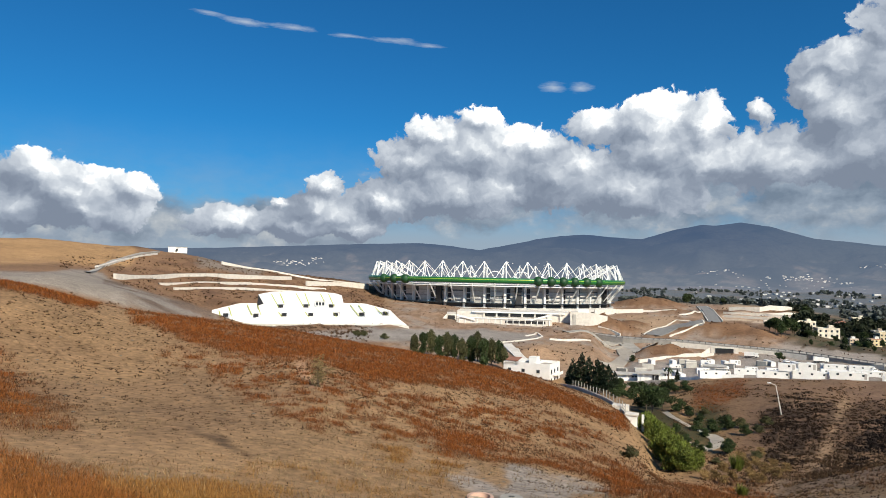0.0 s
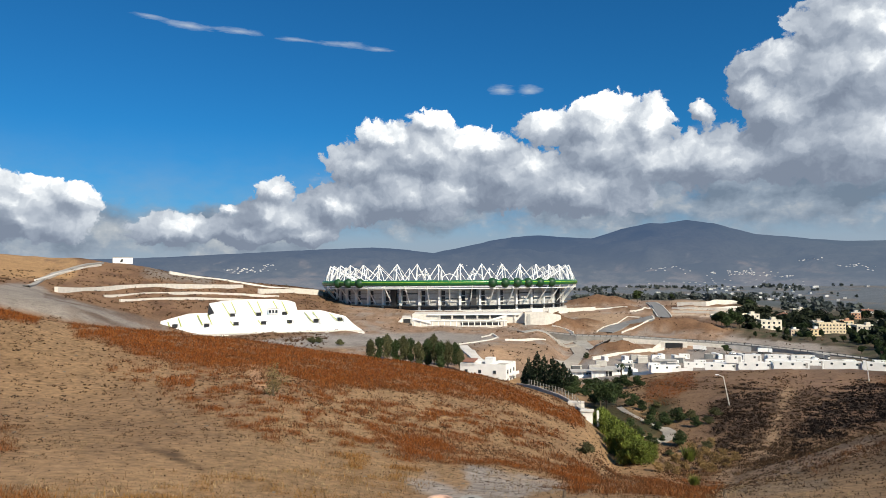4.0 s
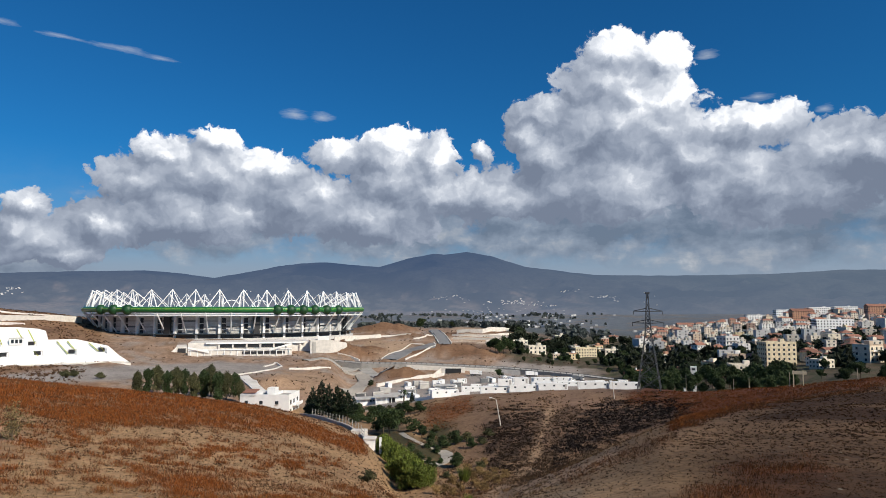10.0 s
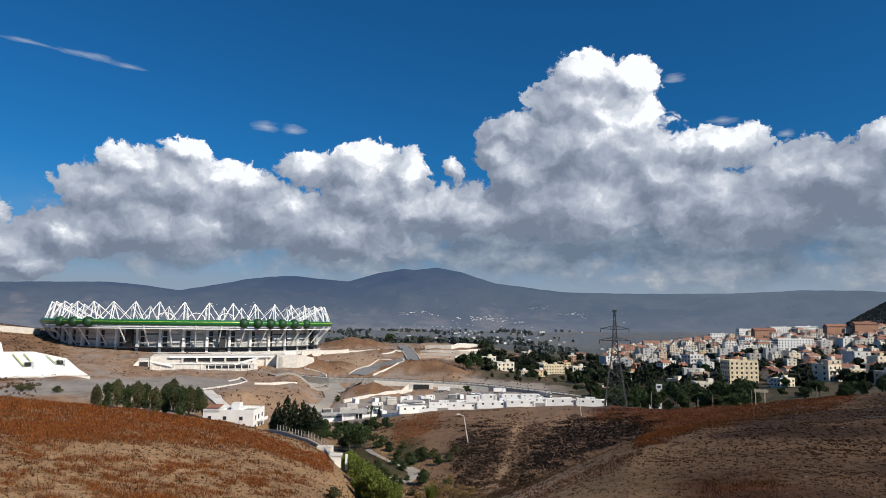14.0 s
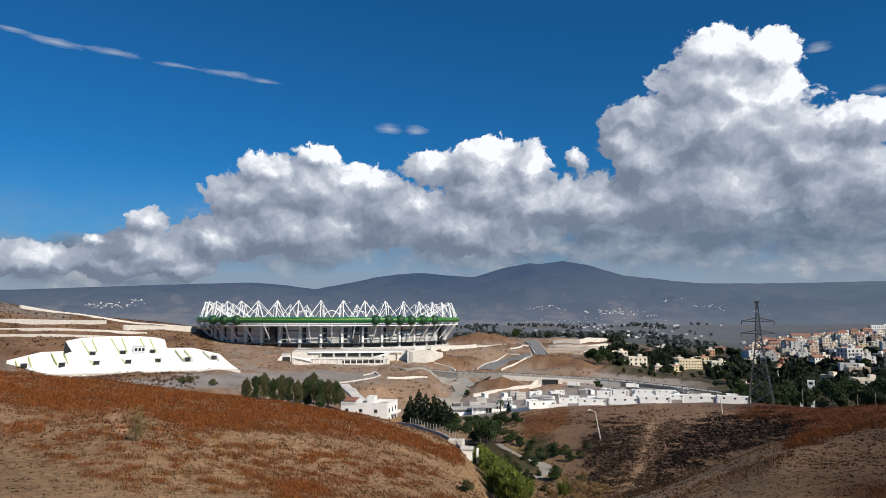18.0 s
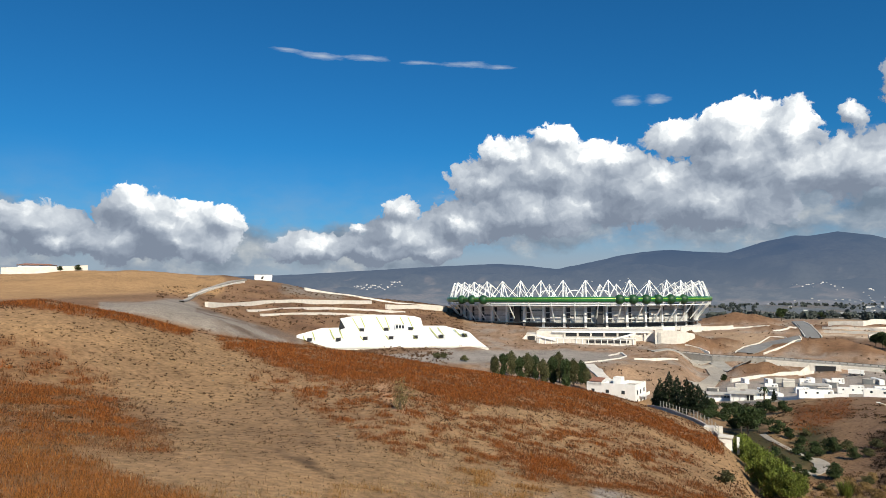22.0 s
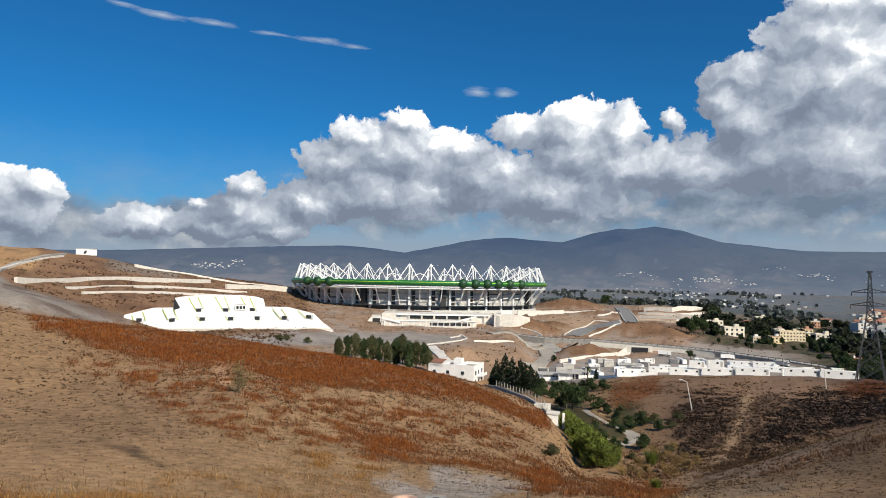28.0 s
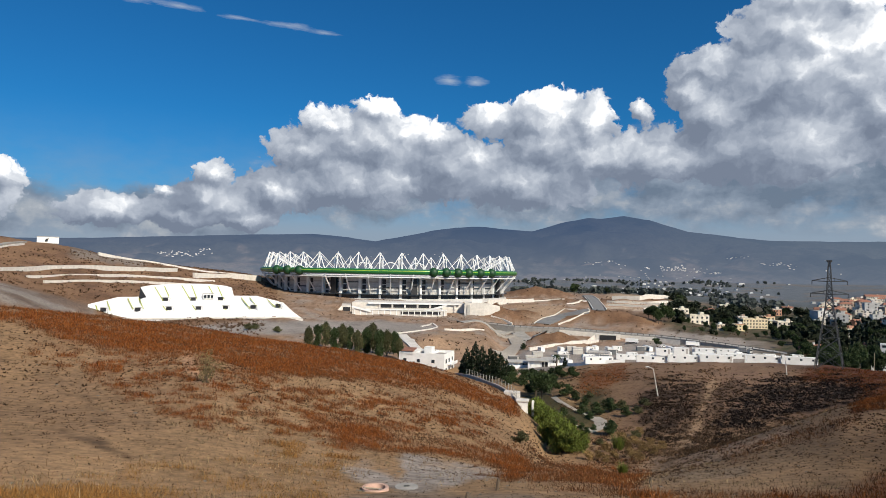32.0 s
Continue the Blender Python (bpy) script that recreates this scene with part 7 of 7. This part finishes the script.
for z0, w0 in ((PH - 6.3, 4.7), (PH - 10.2, 5.1)):
    arm = Geo()
    for s in (-1, 1):
        for yy in (-0.5, 0.5):
            arm.tube((0, yy, z0 + 1.1), (s * w0, 0, z0), 0.17, n=4)
            arm.tube((0, yy, z0 - 0.2), (s * w0, 0, z0), 0.17, n=4)
        for q in (0.3, 0.6):
            arm.tube((s * w0 * q, 0, z0 + 1.1 * (1 - q)), (s * w0 * q, 0, z0 - 0.2 * (1 - q)), 0.07, n=4)
    arm_ob = part("crossarm", arm, M_GALV, pylon)
    for s in (-1, 1):
        part("insulator", Geo().tube((s * w0, 0, z0), (s * w0, 0, z0 - 1.2), 0.12, n=6), M_DARK, arm_ob)
part("cap", Geo().box(0, 0, PH - 0.5, 1.5, 0.6, 0.6), M_GALV, pylon)


def lamp_post(az, r, high, lean, label, arm=1.1):
    x, y, z = place(az, r, -0.2)
    ob = thing("street_lamp", x, y, z, label, "street lamp", turn=-az)
    top = Vector((math.sin(radians(lean)) * high, 0, high))
    part("pole", Geo().tube((0, 0, 0), top, 0.14, 0.09, 8), M_PALE, ob)
    part("arm", Geo().tube(top, top + Vector((-arm, 0, 0.35)), 0.07, n=6), M_PALE, ob)
    part("lamp_head", Geo().box(top.x - arm - 0.25, 0, top.z + 0.28, 0.8, 0.4, 0.22), M_WHITE, ob)


lamp_post(27.03, sight(27.03, -9.89, 120), 6.7, -10, "leaning pale street lamp on the burnt slope")
lamp_post(36.4, sight(36.4, -7.45, 150), 5.2, -5, "leaning pale street lamp on the ridge", 0.3)
for az, r, high, label in ((49.4, 214, 4.4, "thin wooden pole on the ridge"), (67.45, 192, 2.8, "short pale post on the ridge"), (42.0, 300, 9.0, "tall wooden pole among trees"), (45.5, 260, 5.0, "thin wooden pole by the ridge"), (46.6, 262, 5.0, "thin wooden pole by the ridge"), (53.8, 208, 3.2, "short post on the ridge")):
    x, y, z = place(az, r, -0.3)
    pole = thing("pole", x, y, z, label, "pole")
    part("shaft", Geo().tube((0, 0, 0), (0.05, 0, high), 0.13, 0.1, 8), M_WOOD, pole)
    part("cap", Geo().box(0.05, 0, high, 0.3, 0.3, 0.12), M_GALV, pole)
x, y, z = place(50.0, 213, -0.2)
frame_ob = thing("yellow_frame", x, y, z, "yellow painted post frame on the ridge", "frame", turn=-50)
for s in (-1, 1):
    part("post", Geo().box(s * 1.2, 0, 0, 0.28, 0.28, 4.6), M_YELLOW, frame_ob)
part("crossbar", Geo().box(0.3, 0, 3.6, 3.6, 0.25, 0.8), M_YELLOW, frame_ob, "yellow crossbar")
x, y, z = place(64.85, 900, 0)
mast = thing("radio_mast", x, y, z, "pale lattice radio mast on the hillside", "mast")
MT = EYE + 900 * math.tan(radians(2.05)) - z
for sx, sy in ((-1, -1), (1, -1), (0, 1)):
    part("leg", Geo().tube((sx * 0.9, sy * 0.9, 0), (sx * 0.5, sy * 0.5, MT), 0.22, n=4), M_STEEL, mast)
for i in range(9):
    part("ring", Geo().box(0, 0, MT * (i + 1) / 10, 1.8, 1.8, 0.35), M_STEEL, mast)
part("dish", Geo().ball(1.2, -1.2, MT * 0.8, 1.4, 0.6, 1.4, 10, 6), M_WHITE, mast)


# ---- near slope: well ring, hives, stones, bush ----
x, y, z = place(3.65, 28.2, -0.2)
well = thing("well_ring", x, y, z, "round pinkish concrete well ring in dry ground", "well ring")
g, n = Geo(), 28
for ro, zz in ((0.58, -0.3), (0.56, 0.34), (0.43, 0.34), (0.43, -0.3)):
    g.v += [(ro * math.cos(2 * math.pi * i / n), ro * math.sin(2 * math.pi * i / n), zz) for i in range(n)]
for j in range(3):
    g.f += [(j * n + i, j * n + (i + 1) % n, (j + 1) * n + (i + 1) % n, (j + 1) * n + i) for i in range(n)]
M_PINK = material("pink_concrete", (0.55, 0.36, 0.28), 0.85, 0.15, 0.6, 0.4)
part("ring", g, M_PINK, well)
part("earth_fill", Geo().tube((0, 0, -0.3), (0, 0, 0.16), 0.42, n=20), M_GRAVEL, well)
part("stick", Geo().tube((-0.5, -0.1, 0.36), (0.15, 0.2, 0.2), 0.03, n=5), M_WOOD, well)
x, y, z = place(6.3, 29.0)
lid = thing("concrete_lid", x, y, z, "flat grey concrete lid lying in dry ground", "lid")
part("plate", Geo().tube((0, 0, -0.1), (0, 0, 0.07), 0.5, n=20), M_GRAVEL, lid)
part("handle", Geo().box(0, 0, 0.07, 0.25, 0.05, 0.06), M_GALV, lid)


M_HIVE = material("blue_grey_paint", (0.30, 0.34, 0.40), 0.7, 0.1, 0.4, 0.2)


def hive(az, el, turn):
    r = sight(az, el, 30)
    x, y, z = place(az, r)
    ob = thing("beehive", x, y, z, "grey-blue wooden beehive box with a white lid", "beehive", turn=turn, group="beehives in the grass")
    body = part("box", Geo().box(0, 0, -0.1, 0.30, 0.26, 0.30), M_HIVE, ob)
    part("lid", Geo().box(0, 0, 0.20, 0.37, 0.32, 0.06), M_WHITE, ob, "white lid")
    part("entrance", Geo().box(0, -0.135, -0.02, 0.18, 0.02, 0.03), M_DARK, body)
    for s in (-1, 1):
        part("foot", Geo().box(s * 0.11, 0, -0.25, 0.06, 0.28, 0.16), M_WOOD, ob)


for az, el, turn in ((65.0, -11.4, -50), (66.2, -11.25, -62), (68.0, -10.95, -70), (63.7, -12.0, -40), (65.3, -12.55, -55), (58.35, -13.5, -45), (64.5, -12.95, -65)):
    hive(az, el, turn)
slope_bush = broad_tree("dry_bush", 2.5, 2.0, M_LEAF_DUSTY, "small dusty half-dry bush on the weedy slope", 71, 900, 0.06, "bush", 0.12)
put_copy(slope_bush, -10.3, 60, 1.2)
drop_pattern(slope_bush)
edge_bush = broad_tree("thorn_bush", 2.0, 2.6, M_LEAF_DARK, "dark thorn bush at the edge of the field", 72, 2500, 0.06, "bush", 0.05)
put_copy(edge_bush, 69.3, 40, 1.0)
put_copy(edge_bush, 61.9, 27.5, 0.3)
put_copy(edge_bush, 60.6, 26.0, 0.3)
drop_pattern(edge_bush)
ribbon("furrow", seen([(55.6, -6.62), (57.2, -6.4), (58.5, -6.1), (60.5, -5.7), (62.4, -5.28), (64.2, -4.85), (66.1, -4.47), (70, -3.9)], 62), 1.5, material("dark_clods", (0.022, 0.014, 0.009), 0.95, 0.4, 0.8, 0.5), "dark plough furrow across the brown field", 0.06, 1.5, True)
# small planks, stumps and rubbish by the well
for az, el, high in ((14.0, -18.0, 0.5), (11.4, -19.0, 0.35), (26.5, -16.8, 0.5)):
    x, y, z = place(az, sight(az, el, 15))
    stump = thing("stump", x, y, z, "short dark dead stump in stubble", "stump")
    part("wood", Geo().tube((0, 0, -0.1), (0.05, 0, high), 0.09, 0.06, 7), M_BARK, stump)
    part("twig", Geo().tube((0.03, 0, high * 0.6), (0.25, 0.1, high * 0.9), 0.03, 0.01, 5), M_BARK, stump)


# ---- weeds, stubble, stones ----
def scatter(count, seed, r0, r1, a0=-43.0, a1=74.0):
    rs = np.random.RandomState(seed)
    az = rs.uniform(a0, a1, count)
    r = r0 * (r1 / r0) ** rs.random_sample(count)
    z = land(az, r)
    return rs, az, r, z, np.degrees(np.arctan2(z - EYE, r)), r * np.sin(np.radians(az)), r * np.cos(np.radians(az))


def blades(name, x, y, z, high, wide, colour, label, rs, per=3, lean=0.35, spread=0.16):
    """Upright stalks: thin triangles, several a plant, in one mesh."""
    n = len(x) * per
    bx, by = np.repeat(x, per) + rs.normal(0, spread, n), np.repeat(y, per) + rs.normal(0, spread, n)
    bz, h, w_ = np.repeat(z, per) - 0.05, np.repeat(high, per) * rs.uniform(0.6, 1.15, n), np.repeat(wide, per)
    t = rs.uniform(0, 6.28, n)
    sx, sy = np.cos(t) * w_, np.sin(t) * w_
    tx, ty = bx + rs.normal(0, lean, n) * h, by + rs.normal(0, lean, n) * h
    co = np.stack([np.stack([bx - sx, by - sy, bz], 1), np.stack([bx + sx, by + sy, bz], 1), np.stack([tx + sx * 0.5, ty + sy * 0.5, bz + h], 1), np.stack([tx - sx * 0.5, ty - sy * 0.5, bz + h], 1)], 1).reshape(-1, 3)
    me = leaf_mesh(name, co, M_WEED)
    c = np.repeat(colour, per, 0) * rs.uniform(0.3, 1.45, (n, 1))
    c = np.repeat(np.concatenate([c, np.ones((n, 1))], 1), 4, 0)
    me.color_attributes.new("soil", "FLOAT_COLOR", "POINT").data.foreach_set("color", c.ravel())
    return tagged(new(name, me), label, "weeds", kind="stuff")


rs, az, r, z, el, x, y = scatter(430000, 101, 18, 235)
thick, gold = weeds(az, el, x, y)
keep = rs.random_sample(len(az)) < thick ** 1.1 * np.clip(r / 45, 0.6, 1)
g_ = gold[keep][:, None]
tone = rs.random_sample((keep.sum(), 1))
rust = np.array((0.150, 0.040, 0.009)) * (1 - tone) + np.array((0.245, 0.090, 0.024)) * tone
thin_ = np.clip((0.75 - thick[keep]) / 0.45, 0, 1)[:, None]
rust = rust * (1 - 0.8 * thin_) + np.array((0.105, 0.054, 0.026)) * 0.8 * thin_
# weeds past 36 degrees dimmed: the brow's shading is in their colour
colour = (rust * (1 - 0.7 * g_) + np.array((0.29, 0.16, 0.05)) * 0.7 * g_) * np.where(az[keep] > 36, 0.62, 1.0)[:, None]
high = rs.uniform(0.18, 0.46, keep.sum()) * np.clip(r[keep] / 70, 0.6, 1)
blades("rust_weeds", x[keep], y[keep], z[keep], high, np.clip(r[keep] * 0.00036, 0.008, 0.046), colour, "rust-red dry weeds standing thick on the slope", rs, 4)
# stubble and dark tufts on the bare field
rs, az, r, z, el, x, y = scatter(210000, 102, 17, 175)
thick, gold = weeds(az, el, x, y)
fleck = np.clip(3.2 * fbm(x / 6, y / 6, 3, 41) - 0.15, 0, 1)
keep = rs.random_sample(len(az)) < np.clip(0.30 + 0.4 * fleck + 0.15 * thick, 0.0, 0.9) * np.where(az > 42, 1.0, 0.5)
k = keep.sum()
# tufts of the east field dimmed too, shade put into their colour
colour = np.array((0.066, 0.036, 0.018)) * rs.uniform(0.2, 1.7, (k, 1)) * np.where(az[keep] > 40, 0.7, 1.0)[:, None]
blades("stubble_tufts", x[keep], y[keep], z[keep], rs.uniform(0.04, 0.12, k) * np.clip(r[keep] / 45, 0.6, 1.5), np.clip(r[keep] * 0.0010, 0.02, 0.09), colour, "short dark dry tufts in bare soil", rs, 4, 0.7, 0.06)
# pale dry straw
rs, az, r, z, el, x, y = scatter(60000, 103, 17, 130)
thick, gold = weeds(az, el, x, y)
keep = rs.random_sample(len(az)) < np.clip(0.03 + 0.6 * fbm(x / 6, y / 6, 3, 43) + 0.45 * gold + 0.25 * patch(az, el, DOTTED, 0.5, 2.0), 0.0, 0.7)
k = keep.sum()
# straw halved in tone on the east side, shade in its colour
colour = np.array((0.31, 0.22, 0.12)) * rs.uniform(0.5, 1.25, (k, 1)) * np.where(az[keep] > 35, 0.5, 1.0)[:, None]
blades("straw", x[keep], y[keep], z[keep], rs.uniform(0.08, 0.26, k), np.clip(r[keep] * 0.0004, 0.008, 0.04), colour, "pale dry straw among the weeds", rs, 3, 0.5)
# burnt and brown scrub across the gully
rs, az, r, z, el, x, y = scatter(70000, 104, 92, 235, 19, 58)
thick, gold = weeds(az, el, x, y)
keep = (rs.random_sample(len(az)) < np.clip(0.04 + 0.7 * fbm(x / 5, y / 5, 3, 44), 0.01, 0.5) * np.clip((34 - az) / 4, 0.25, 1) + 0.5 * burnt_ground(az, el, r, x, y)) & (r > np.interp(az, [18, 27, 32, 38, 42, 55], [100, 92, 95, 101, 108, 135]))
k = keep.sum()
black = burnt_ground(az[keep], el[keep], r[keep], x[keep], y[keep])[:, None]
colour = np.array((0.11, 0.065, 0.036)) * (1 - black) + np.array((0.010, 0.007, 0.006)) * black
blades("scrub", x[keep], y[keep], z[keep], rs.uniform(0.12, 0.42, k), np.clip(r[keep] * 0.0008, 0.05, 0.18), colour * rs.uniform(0.6, 1.5, (k, 1)), "brown and charred scrub on the far bank", rs, 4, 0.7)
# low scrub on the west hill, the earth heaps and the site
rs, az, r, z, el, x, y = scatter(60000, 106, 300, 800, -30, 34)
n1, n2 = fbm(x / 14, y / 14, 4, 31), fbm(x / 5, y / 5, 3, 46)
heap = np.zeros_like(az)
for a, d, wu, wv, top in HEAPS:
    a0 = radians(a)
    heap = np.maximum(heap, band(np.hypot((x * math.cos(a0) - y * math.sin(a0)) / wu, (x * math.sin(a0) + y * math.cos(a0) - d) / wv), 1.1, 0.3))
want = np.where(az < -4, np.clip(0.15 + 1.8 * n2, 0, 0.9) * (el < 1.0), np.clip(0.02 + 0.8 * n2, 0, 0.35)) + 0.35 * heap * np.clip(0.4 + n2 * 2, 0, 1)
open_yard = np.maximum(patch(az, el, APRON, 0.1, 0.2), (az > 13) * (r < 400))
keep = rs.random_sample(len(az)) < want * (1 - open_yard) * np.where(az > -5, 0.3, 1.0) * (1 - patch(az, el, [(-6, -4.3), (9, -4.4), (9, -5.2), (-6, -5.8)], 0.0, 0.2))
k = keep.sum()
colour = np.array((0.105, 0.06, 0.034)) * rs.uniform(0.5, 1.6, (k, 1))
blades("bank_scrub", x[keep], y[keep], z[keep], rs.uniform(0.4, 1.1, k), np.clip(r[keep] * 0.0006, 0.15, 0.4), colour, "low brown scrub on earth banks", rs, 4, 0.8)
# stones and clods
rs, az, r, z, el, x, y = scatter(9000, 105, 17, 110)
near_well = np.exp(-((az - 8) / 9) ** 2 - ((r - 33) / 9) ** 2)
keep = rs.random_sample(len(az)) < 0.04 + 0.55 * near_well
g = Geo()
v0, f0 = Geo().ball(0, 0, 0, 1, 1, 1, 6, 4).v, Geo().ball(0, 0, 0, 1, 1, 1, 6, 4).f
for xx, yy, zz, rr in zip(x[keep], y[keep], z[keep], r[keep]):
    s = rs.uniform(0.03, 0.15) ** 1.3 * 1.2 * (0.6 + rr / 60)
    q = rs.uniform(0.6, 1.3, 3) * s
    g.add([(xx + a * q[0], yy + b * q[1], zz + c * q[2] * 0.42) for a, b, c in v0], f0)
tagged(new("stones", g.mesh("stones", M_STONE)), "grey stones and clods in dry soil", "stones", kind="stuff")
